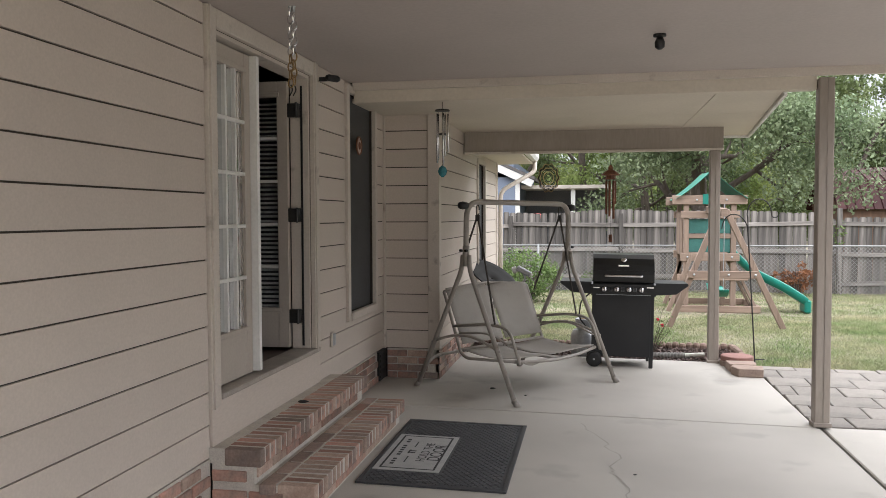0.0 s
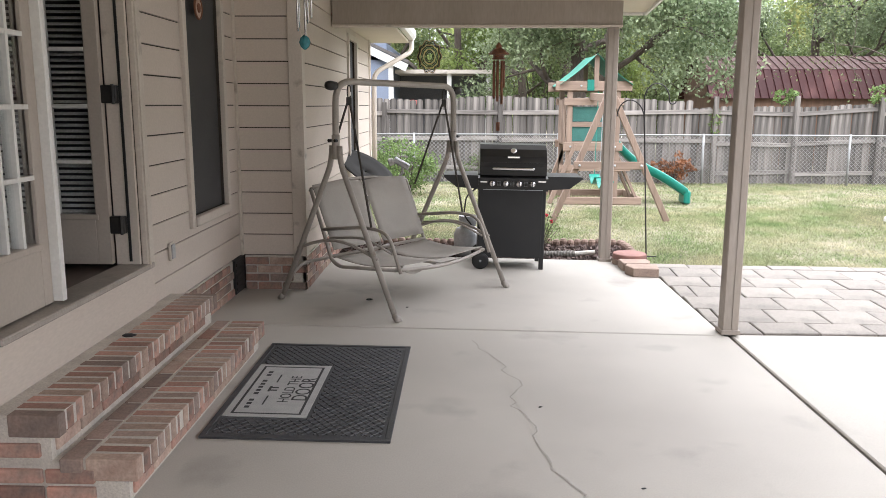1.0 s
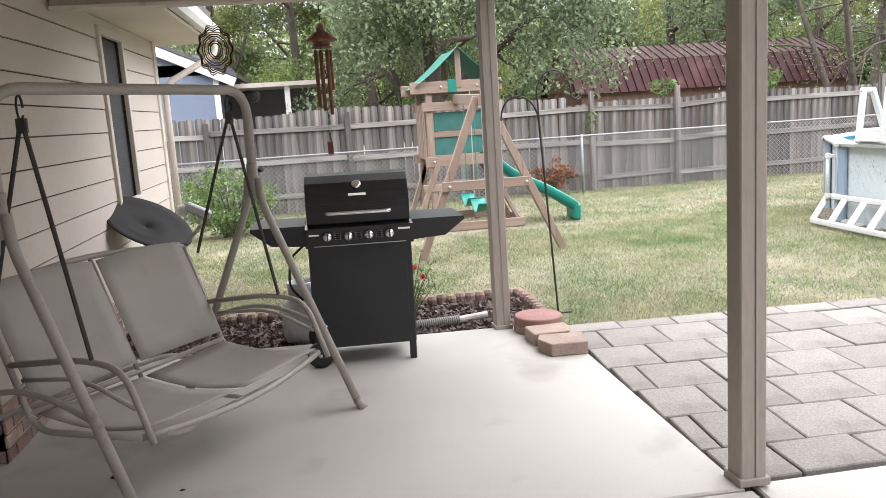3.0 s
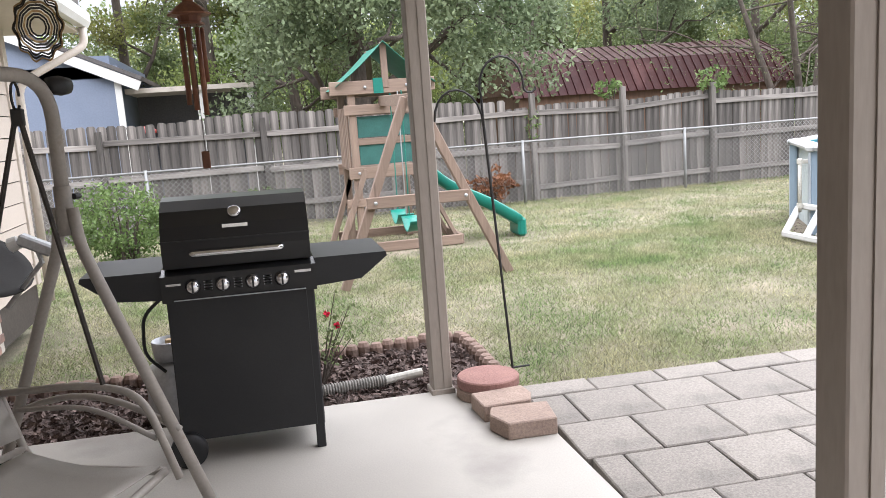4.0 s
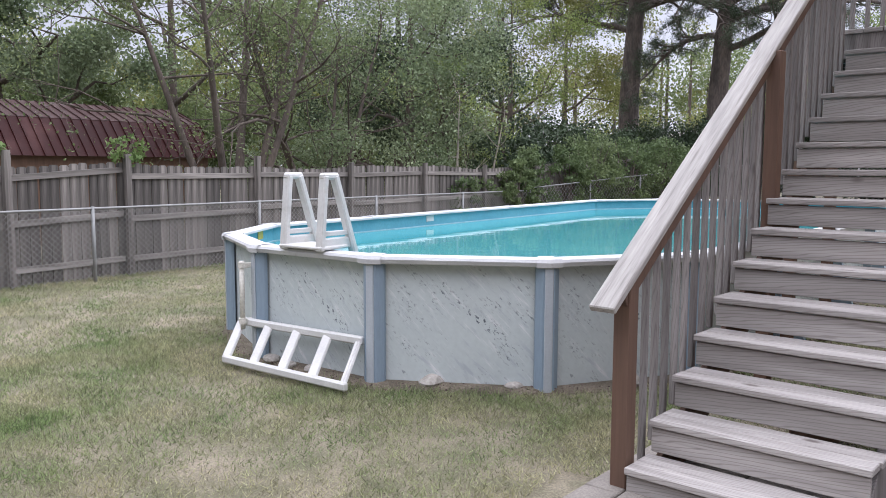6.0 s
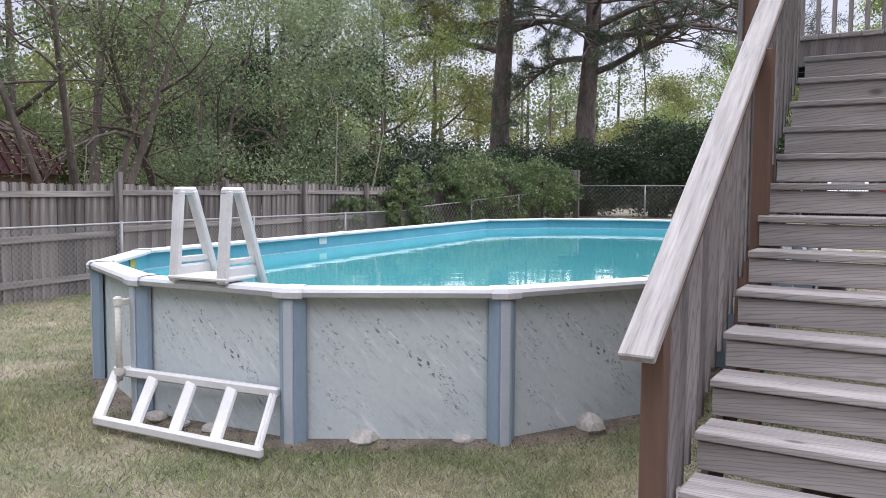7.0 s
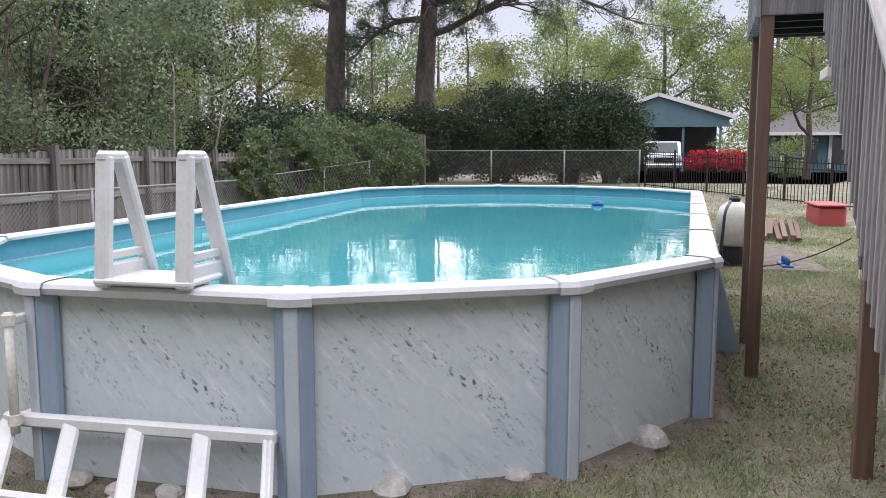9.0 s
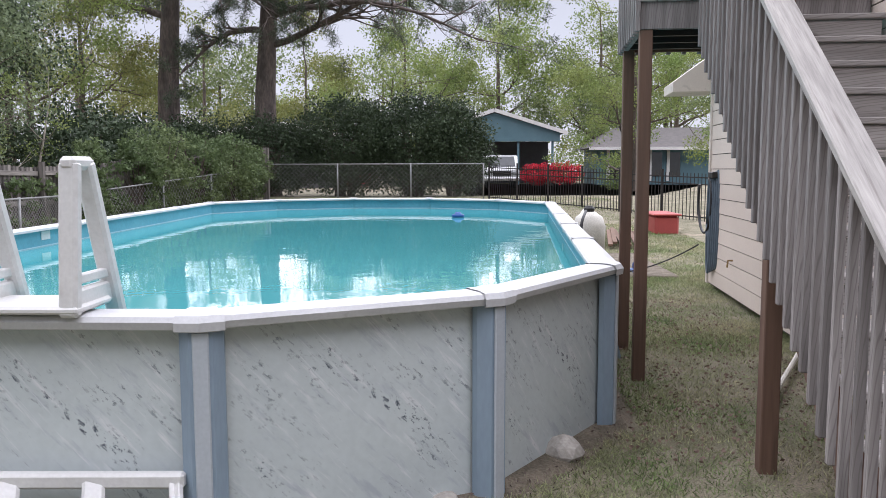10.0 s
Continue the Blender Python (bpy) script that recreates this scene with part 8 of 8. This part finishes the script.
def tree(name, x, y, h, r, crown, leaves, size, leaf, label, stems=1, low=0.35, lean=(0, 0), depth=2, bark=None, clump=0.9, up=0.25, spread=0.75, group="", nlimb=6, side_r=1.0):
    """A trunk with limbs and a crown of many leaves round the limb ends."""
    z = height(x, y) - 0.05
    t = thing(name, x, y, z, label, "tree", group)
    bm = bmesh.new()
    tips = []
    for s in range(stems):
        a = rng.uniform(0, 6.28)
        off = 0.0 if stems == 1 else 0.22
        lx, ly = (lean if stems == 1 else (0.28 * math.cos(a), 0.28 * math.sin(a)))
        pts, rad = [], []
        n = 7
        for i in range(n + 1):
            f = i / n
            pts.append(Vector((x + off * math.cos(a) + lx * h * f + 0.10 * r * rng.normal(), y + off * math.sin(a) + ly * h * f + 0.10 * r * rng.normal(), z + h * 0.82 * f)))
            rad.append(r * (1 - 0.75 * f) * (1.25 if i == 0 else 1))
        tube(bm, pts, r, 8, rad, cap=False)
        for k in range(nlimb):
            f = low + (0.98 - low) * (k + rng.uniform(0, 0.8)) / nlimb
            i = min(n, max(1, int(f * n)))
            a = 2.4 * k + rng.uniform(-0.5, 0.5) + s
            d = Vector((math.cos(a), math.sin(a), rng.uniform(0.1, 0.7)))
            limb(bm, pts[i], d, crown * rng.uniform(0.45, 0.62) * (1.15 - 0.5 * f), rad[i] * 0.6, depth - 1, tips, spread, up)
        limb(bm, pts[-1], (0.1, 0.1, 1), crown * 0.4, rad[-1], depth - 1, tips, spread, up)
    part("trunk", bm, bark or BARK, t, smooth=True)
    if leaves:
        quads("crown", clumps(tips, int(leaves * 1.7), clump), size * 0.68, leaf, t, kind="stuff")
    return t


def pine(x, y, h, r, seed_tilt, low, fork, label):
    """A tall pine: bare trunk, long drooping boughs from low upwards, many small tufts of needles."""
    z = height(x, y) - 0.05
    t = thing("pine_tree", x, y, z, label, "tree", "tall pines")
    bm = bmesh.new()
    n = 9
    pts = [Vector((x + seed_tilt * h * i / n, y + 0.15 * math.sin(i), z + h * i / n)) for i in range(n + 1)]
    rad = [r * (1.12 - 0.85 * i / n) for i in range(n + 1)]
    tube(bm, pts, r, 10, rad, cap=False)
    tips = []

    def bough(p, d, length, rr, droop):
        """A main bough that sags towards its end, with side twigs all along."""
        way, q = [Vector(p)], [rr]
        d = Vector(d).normalized()
        for k in range(8):
            d = (d + Vector((0, 0, -droop)) + Vector(rng.normal(size=3)) * 0.10).normalized()
            way.append(way[-1] + d * (length / 8))
            q.append(rr * (1 - 0.8 * (k + 1) / 8))
        tube(bm, way, rr, 6, q, cap=False)
        for k in range(2, 9):
            for e in (-1, 1):
                side = d.cross(Vector((0, 0, 1))).normalized() * e + d * 0.7 + Vector((0, 0, rng.uniform(-0.1, 0.5)))
                limb(bm, way[k], side, length * 0.26 * rng.uniform(0.6, 1.2), q[k] * 0.5 + 0.012, 1, tips, 0.65, 0.12, 4)

    for k in range(17):
        f = low + (0.97 - low) * k / 17
        i = int(f * n)
        p = pts[i].lerp(pts[min(n, i + 1)], f * n - i)
        a = 2.39 * k - 1.35 + rng.uniform(-0.4, 0.4)
        bough(p, (math.cos(a), math.sin(a), rng.uniform(0.1, 0.5)), (7.0 if f < 0.7 else 4.2) * rng.uniform(0.65, 1.0), r * 0.24, 0.07)
    for dy, dz, ln in fork:
        bough(pts[3].lerp(pts[4], dz), (-0.2, dy, 0.35), ln, r * 0.34, 0.085)
    part("trunk", bm, BARKPINE, t, smooth=True)
    c = np.repeat(np.asarray(tips), 46, axis=0)
    c = c + rng.normal(size=c.shape) * 0.10
    d = rng.normal(size=c.shape)
    d /= np.linalg.norm(d, axis=1, keepdims=True)
    quads_along("needles", c, d, 0.30, 0.011, LEAFPINE, t)


def quads_along(name, base, d, length, width, material, parent):
    """Thin blades from base along d: needles and grass."""
    k = len(base)
    side = np.cross(d, rng.normal(size=d.shape))
    side /= np.linalg.norm(side, axis=1, keepdims=True) + 1e-9
    ln = (length * rng.uniform(0.6, 1.15, size=(k, 1))) if np.isscalar(length) else length
    v = np.stack([base - side * width, base + side * width, base + d * ln], axis=1).reshape(-1, 3)
    me = bpy.data.meshes.new(name)
    me.vertices.add(3 * k)
    me.vertices.foreach_set("co", v.ravel())
    me.loops.add(3 * k)
    me.loops.foreach_set("vertex_index", np.arange(3 * k))
    me.polygons.add(k)
    me.polygons.foreach_set("loop_start", np.arange(0, 3 * k, 3))
    me.update(calc_edges=True)
    me.materials.append(material)
    ob = new(name, me)
    adopt(ob, parent)
    ob["kind"] = "stuff"
    return ob


def shrub(name, x, y, rx, ry, h, leaves, size, leaf, label, z=None, twigs=10, group="", base=0.0):
    """A bush: stems and an uneven mass of leaves."""
    z = height(x, y) if z is None else z
    t = thing(name, x, y, z, label, "shrub", group)
    bm = bmesh.new()
    tips = []
    for k in range(twigs):
        a = 6.28 * k / twigs + rng.uniform(-0.3, 0.3)
        e = Vector((x + rx * 0.75 * math.cos(a) * rng.uniform(0.3, 1), y + ry * 0.75 * math.sin(a) * rng.uniform(0.3, 1), z + h * rng.uniform(0.5, 0.95)))
        tube(bm, [(x + 0.15 * rx * math.cos(a), y + 0.15 * ry * math.sin(a), z), (Vector((x, y, z)) + e) / 2 + Vector((0, 0, 0.1 * h)), e], 0.02, 5, [0.014 * h + 0.006, 0.008 * h + 0.004, 0.004], cap=False)
    part("stem_tangle", bm, BARK, t)["kind"] = "stuff"
    n = max(30, leaves // 60)
    c = rng.normal(size=(n, 3))
    c /= np.linalg.norm(c, axis=1, keepdims=True)
    c *= rng.uniform(0.35, 1.0, size=(n, 1)) ** 0.6
    hh = h * (1 - base) / 2
    c = np.stack([x + c[:, 0] * rx, y + c[:, 1] * ry, z + h * base + hh + c[:, 2] * hh], axis=1)
    c[:, 2] = np.maximum(c[:, 2], z + 0.05)
    quads("foliage", clumps(c, leaves, 0.30 * min(rx, ry, h) + 0.05), size, leaf, t, kind="stuff")
    return t


# behind the board fence
tree("oak_tree", 3.0, 22.8, 8.5, 0.26, 3.6, 34000, 0.15, LEAFOAK, "dense grey-green oak hanging over the fence", low=0.27, depth=3, clump=0.85, up=0.0, nlimb=9)
tree("young_tree", 0.2, 27.5, 10, 0.16, 4.6, 15000, 0.15, LEAFMID, "slender green tree with a leaning trunk", lean=(-0.05, 0), low=0.25, group="slender trees")
tree("young_tree", 2.1, 26.0, 11, 0.15, 4.4, 15000, 0.15, LEAFLIGHT, "slender leaning tree with light leaves", lean=(-0.10, 0.02), low=0.22, group="slender trees")
tree("young_tree", -2.6, 31.5, 12, 0.2, 5.5, 14000, 0.18, LEAFYELLOW, "yellow-green tree behind the blue house", low=0.3, group="slender trees")
tree("young_tree", 3.6, 30.0, 12, 0.2, 5.6, 16000, 0.17, LEAFMID, "tall green tree behind the play set", low=0.18, group="slender trees")
tree("young_tree", 0.9, 33.0, 13, 0.22, 6.0, 16000, 0.2, LEAFMID, "tall green tree in the woods", low=0.15, group="slender trees")
tree("multi_stem_tree", 13.0, 22.2, 7.5, 0.10, 4.6, 9000, 0.10, LEAFMID, "many-stemmed tree with fine dark twigs over the shed", stems=6, low=0.5, depth=3, clump=0.6, nlimb=5)
tree("multi_stem_tree", 16.2, 22.8, 6.5, 0.08, 4.6, 7000, 0.10, LEAFMID, "many-stemmed twiggy tree beside the shed", stems=5, low=0.3, depth=3, clump=0.6, nlimb=5)
tree("woodland_tree", 8.5, 30.5, 11, 0.22, 6.0, 16000, 0.19, LEAFMID, "green tree behind the shed", low=0.25, group="woodland trees")
tree("woodland_tree", 12.5, 31.5, 11, 0.22, 6.4, 16000, 0.19, LEAFOAK, "green tree behind the shed", low=0.25, group="woodland trees")
tree("woodland_tree", 17.0, 30.0, 10, 0.22, 6.0, 15000, 0.19, LEAFMID, "green tree behind the fence", low=0.2, group="woodland trees")
tree("cedar_tree", 20.4, 23.4, 8.0, 0.2, 5.0, 24000, 0.14, LEAFOAK, "grey-green spreading tree behind the fence", low=0.12, depth=3, up=0.05, nlimb=9)
tree("cedar_tree", 23.0, 26.0, 9.5, 0.2, 5.2, 22000, 0.15, LEAFDARK, "dark evergreen tree behind the fence", low=0.10, depth=3, up=0.0, nlimb=9)
tree("bare_tree", 19.6, 21.2, 4.2, 0.05, 2.2, 500, 0.10, LEAFLIGHT, "pale dead tree with bare forked limbs", bark=BARKPALE, low=0.5, depth=2, clump=0.4, nlimb=4, lean=(0.05, 0))
tree("bare_tree", 21.0, 21.3, 3.8, 0.05, 2.0, 300, 0.10, LEAFLIGHT, "pale dead leaning trunk", bark=BARKPALE, low=0.5, depth=2, clump=0.4, nlimb=3, lean=(0.16, -0.1))
tree("spring_tree", 30.0, 26.0, 9.5, 0.16, 6.0, 12000, 0.15, LEAFLIGHT, "airy tree with new yellow-green leaves", low=0.25, depth=3, clump=0.8, group="spring trees")
tree("spring_tree", 34.0, 29.0, 11, 0.2, 6.5, 13000, 0.17, LEAFYELLOW, "airy tree with new yellow leaves", low=0.2, depth=3, clump=0.9, group="spring trees")
tree("spring_tree", 42.0, 30.0, 12, 0.22, 7.0, 12000, 0.2, LEAFYELLOW, "airy yellow-green tree by the far house", low=0.2, depth=3, clump=1.0, group="spring trees")
pine(36.2, 23.5, 19, 0.47, 0.0, 0.42, ((1.0, 0.4, 7.0), (-1.0, 0.9, 5.5)), "tall pine with a straight plated trunk")
pine(36.0, 19.5, 18, 0.45, 0.012, 0.40, ((-1.0, 0.0, 8.5), (-1.0, 0.6, 9.0), (-0.8, 0.95, 8.0), (1.0, 0.3, 4.0)), "tall pine with long bent boughs")
for x, y, rx, ry, h, n in ((35.3, 22.0, 1.5, 2.0, 3.3, 16000), (35.3, 19.4, 1.6, 1.9, 3.3, 16000), (35.6, 16.4, 1.7, 2.2, 4.0, 26000), (35.5, 13.6, 1.7, 2.2, 4.0, 26000), (35.6, 12.0, 1.5, 1.6, 3.7, 14000)):
    shrub("hedge", x, y, rx, ry, h, n, 0.11, LEAFDARK, "dark clipped evergreen hedge beyond the fence", twigs=14, group="evergreen hedge")
for x, y, rx, ry, h, n, lf in ((24.5, 19.6, 1.5, 0.8, 2.6, 6000, LEAFIVY), (26.5, 19.3, 1.6, 0.9, 2.4, 7000, LEAFIVY), (28.6, 19.0, 1.6, 0.9, 2.3, 7000, LEAFIVY), (18.3, 19.9, 1.0, 0.5, 1.7, 2600, LEAFIVY), (21.4, 19.9, 1.0, 0.6, 2.2, 3500, LEAFIVY), (30.3, 18.9, 1.0, 0.8, 1.9, 3500, LEAFIVY), (20.0, 19.5, 1.0, 0.4, 1.8, 3600, LEAFIVY), (22.9, 19.5, 1.1, 0.5, 2.2, 4500, LEAFIVY)):
    shrub("vine_thicket", x, y, rx, ry, h, n, 0.10, lf, "tangled green vines smothering the fence", twigs=14, group="fence vines")
for x, y, rx, ry, h, n in ((27.0, 22.8, 2.4, 1.5, 3.2, 9000), (31.0, 22.5, 2.2, 1.5, 2.9, 8000), (24.0, 22.0, 2.2, 1.2, 2.8, 7000)):
    shrub("dark_shrub", x, y, rx, ry, h, n, 0.13, LEAFDARK, "dark evergreen shrubs behind the fence", twigs=12, group="dark shrubs")
shrub("garden_shrub", -1.0, 17.2, 0.72, 0.55, 1.02, 5200, 0.055, LEAFBUSH, "bright green leafy shrub by the house corner", twigs=14)
shrub("dead_shrub", 4.55, 19.2, 0.42, 0.22, 0.72, 700, 0.075, LEAFDEAD, "dead brown leafy twigs against the fence", twigs=12)
shrub("weed_clump", 0.6, 19.3, 0.5, 0.2, 0.7, 900, 0.05, LEAFIVY, "straggling weeds at the fence foot", twigs=8, group="fence weeds")
shrub("weed_clump", 9.05, 19.75, 0.3, 0.2, 0.55, 260, 0.09, LEAFBUSH, "green vine sprig on the fence top", z=1.55, twigs=6, group="fence weeds")
shrub("weed_clump", 5.5, 19.62, 0.09, 0.08, 0.7, 200, 0.05, LEAFBUSH, "small vine climbing a fence post", z=0.95, twigs=4, group="fence weeds")
shrub("weed_clump", 7.1, 19.85, 0.3, 0.2, 0.35, 180, 0.09, LEAFBUSH, "green vine sprig on the fence top", z=1.6, twigs=6, group="fence weeds")
for y in (7.2, 6.2, 5.2):
    shrub("azalea", 55.0, y, 1.0, 0.9, 1.45, 2600, 0.12, AZALEA, "azalea bush in red bloom", twigs=8, group="azaleas")
shrub("azalea", 50.0, 17.8, 0.8, 0.7, 1.1, 900, 0.12, AZALEA, "azalea bush in red bloom", twigs=8, group="azaleas")
# past the drive
tree("spring_tree", 42.0, 3.6, 8.5, 0.16, 5.5, 16000, 0.16, LEAFLIGHT, "fresh green tree by the drive", low=0.2, depth=3, clump=0.8, up=0.0, group="spring trees", nlimb=8)
tree("spring_tree", 62.0, 16.0, 12, 0.25, 8.0, 14000, 0.26, LEAFLIGHT, "fresh green tree behind the carport", low=0.15, depth=3, clump=1.3, group="spring trees")
tree("spring_tree", 70.0, 9.0, 15, 0.3, 9.0, 14000, 0.3, LEAFLIGHT, "tall fresh green tree behind the carport", low=0.15, depth=3, clump=1.5, group="spring trees")
tree("spring_tree", 68.0, 1.0, 14, 0.3, 9.0, 14000, 0.3, LEAFMID, "tall green tree behind the teal house", low=0.15, depth=3, clump=1.5, group="spring trees")
tree("spring_tree", 66.0, 24.0, 11, 0.25, 8.0, 12000, 0.28, LEAFYELLOW, "yellow-green tree far behind the pines", low=0.15, depth=3, clump=1.4, group="spring trees")
tree("spring_tree", 72.0, -6.0, 13, 0.3, 9.0, 9000, 0.3, LEAFLIGHT, "green tree far behind the houses", low=0.15, depth=3, clump=1.5, group="spring trees")


def far_woods():
    """The woods in the distance, too many trees to count."""
    w = thing("far_woods", 30, 60, 0, "distant mixed woods along the horizon", "woods", kind="stuff")
    for (leaf, n0, seed) in ((LEAFMID, 34, 1), (LEAFYELLOW, 26, 2), (LEAFLIGHT, 26, 3)):
        tips = []
        bm = bmesh.new()
        for i in range(n0):
            a = radians(rng.uniform(-28, 112))
            d = rng.uniform(46, 62) + (28 if a < radians(35) else 0)
            x, y = 3 + d * math.cos(a), 8 + d * math.sin(a)
            h = rng.uniform(7, 11) * (1.7 if d > 70 else 1.05)
            tube(bm, [(x, y, 0), (x + 0.3, y, h * 0.7)], 0.2, 5, [0.25, 0.1], cap=False)
            for k in range(24):
                q = rng.normal(size=3)
                q /= np.linalg.norm(q)
                q *= rng.uniform(0.3, 1)
                tips.append((x + q[0] * h * 0.34, y + q[1] * h * 0.34, h * 0.55 + q[2] * h * 0.45))
        for i in range(n0 * 6):
            a = radians(rng.uniform(-28, 112))
            d = rng.uniform(48, 60) + (28 if a < radians(35) else 0)
            tips.append((3 + d * math.cos(a), 8 + d * math.sin(a), rng.uniform(0.5, 4.0)))
        part("trunks", bm, BARK, w)
        quads("crowns", clumps(tips, n0 * 2600, 1.5), 0.30, leaf, w, kind="stuff")


far_woods()
for x, y, rx, h in ((-7, 34, 3.2, 4.5), (-1.5, 34.5, 3.0, 4.2), (3.0, 35, 3.0, 4.6), (7.0, 34, 3.0, 5.0), (10.8, 33.5, 2.8, 5.2), (14.6, 33.5, 3.0, 5.0), (18.5, 33.0, 3.0, 4.6), (22.5, 32.5, 3.0, 4.6), (27, 32, 3.2, 4.4), (32, 33, 3.4, 4.6), (38, 34, 3.6, 4.8)):
    shrub("thicket", x, y, rx, 1.6, h, 9000, 0.15, LEAFMID, "tall green undergrowth at the edge of the woods", twigs=12, group="woodland undergrowth")


def grass():
    """Short tufts over the lawn, thinner on the bare spots."""
    g = tagged(new("grass"), "short patchy lawn grass, part green, part dry", "grass", kind="stuff")

    def keep(x, y):
        inside = (y > 10.46) | ((x > 5.9) & (y > 6.5))
        inside &= ~((x < 2.02) & (y < 11.52))
        inside &= ~((x > 6.55) & (x < 18.5) & (np.abs(y - 13.145) < 2.75) & ~((x < 8.2) & (np.abs(y - 13.145) > 0.7 + 1.1 * (x - 6.6))))
        inside &= ~((x < -1.2) & (y < 13.8))
        return inside

    for (n, x0, x1, y0, y1, ln, wd) in ((300000, -1.6, 9.0, 10.4, 15.5, 0.046, 0.0026), (260000, -2, 14, 13.5, 20.3, 0.05, 0.0035), (170000, 5.9, 16, 7.4, 10.9, 0.042, 0.0030), (70000, 14, 24, 6.5, 11, 0.05, 0.005), (50000, 18, 34, 4, 19.3, 0.06, 0.007)):
        x, y = rng.uniform(x0, x1, n), rng.uniform(y0, y1, n)
        dens = np.array([noise.noise((a * 0.8, b * 0.8, 0.3)) + 0.5 * noise.noise((a * 2.6, b * 2.6, 1.7)) for a, b in zip(x, y)])
        ok = keep(x, y) & (0.65 * dens + rng.uniform(-0.40, 0.72, n) > 0)
        x, y = x[ok], y[ok]
        z = np.array([height(a, b) for a, b in zip(x, y)]) - 0.012
        base = np.stack([x, y, z], axis=1)
        d = rng.normal(size=base.shape) * 0.75
        d[:, 2] = np.abs(d[:, 2]) * 0.6 + 0.5
        d /= np.linalg.norm(d, axis=1, keepdims=True)
        quads_along("grass_blades", base, d, ln * (rng.uniform(0.45, 1.25, (len(x), 1)) + 0.45 * np.clip(dens[ok], -0.2, 0.6)[:, None]), wd, GRASSBLADE, g)


grass()
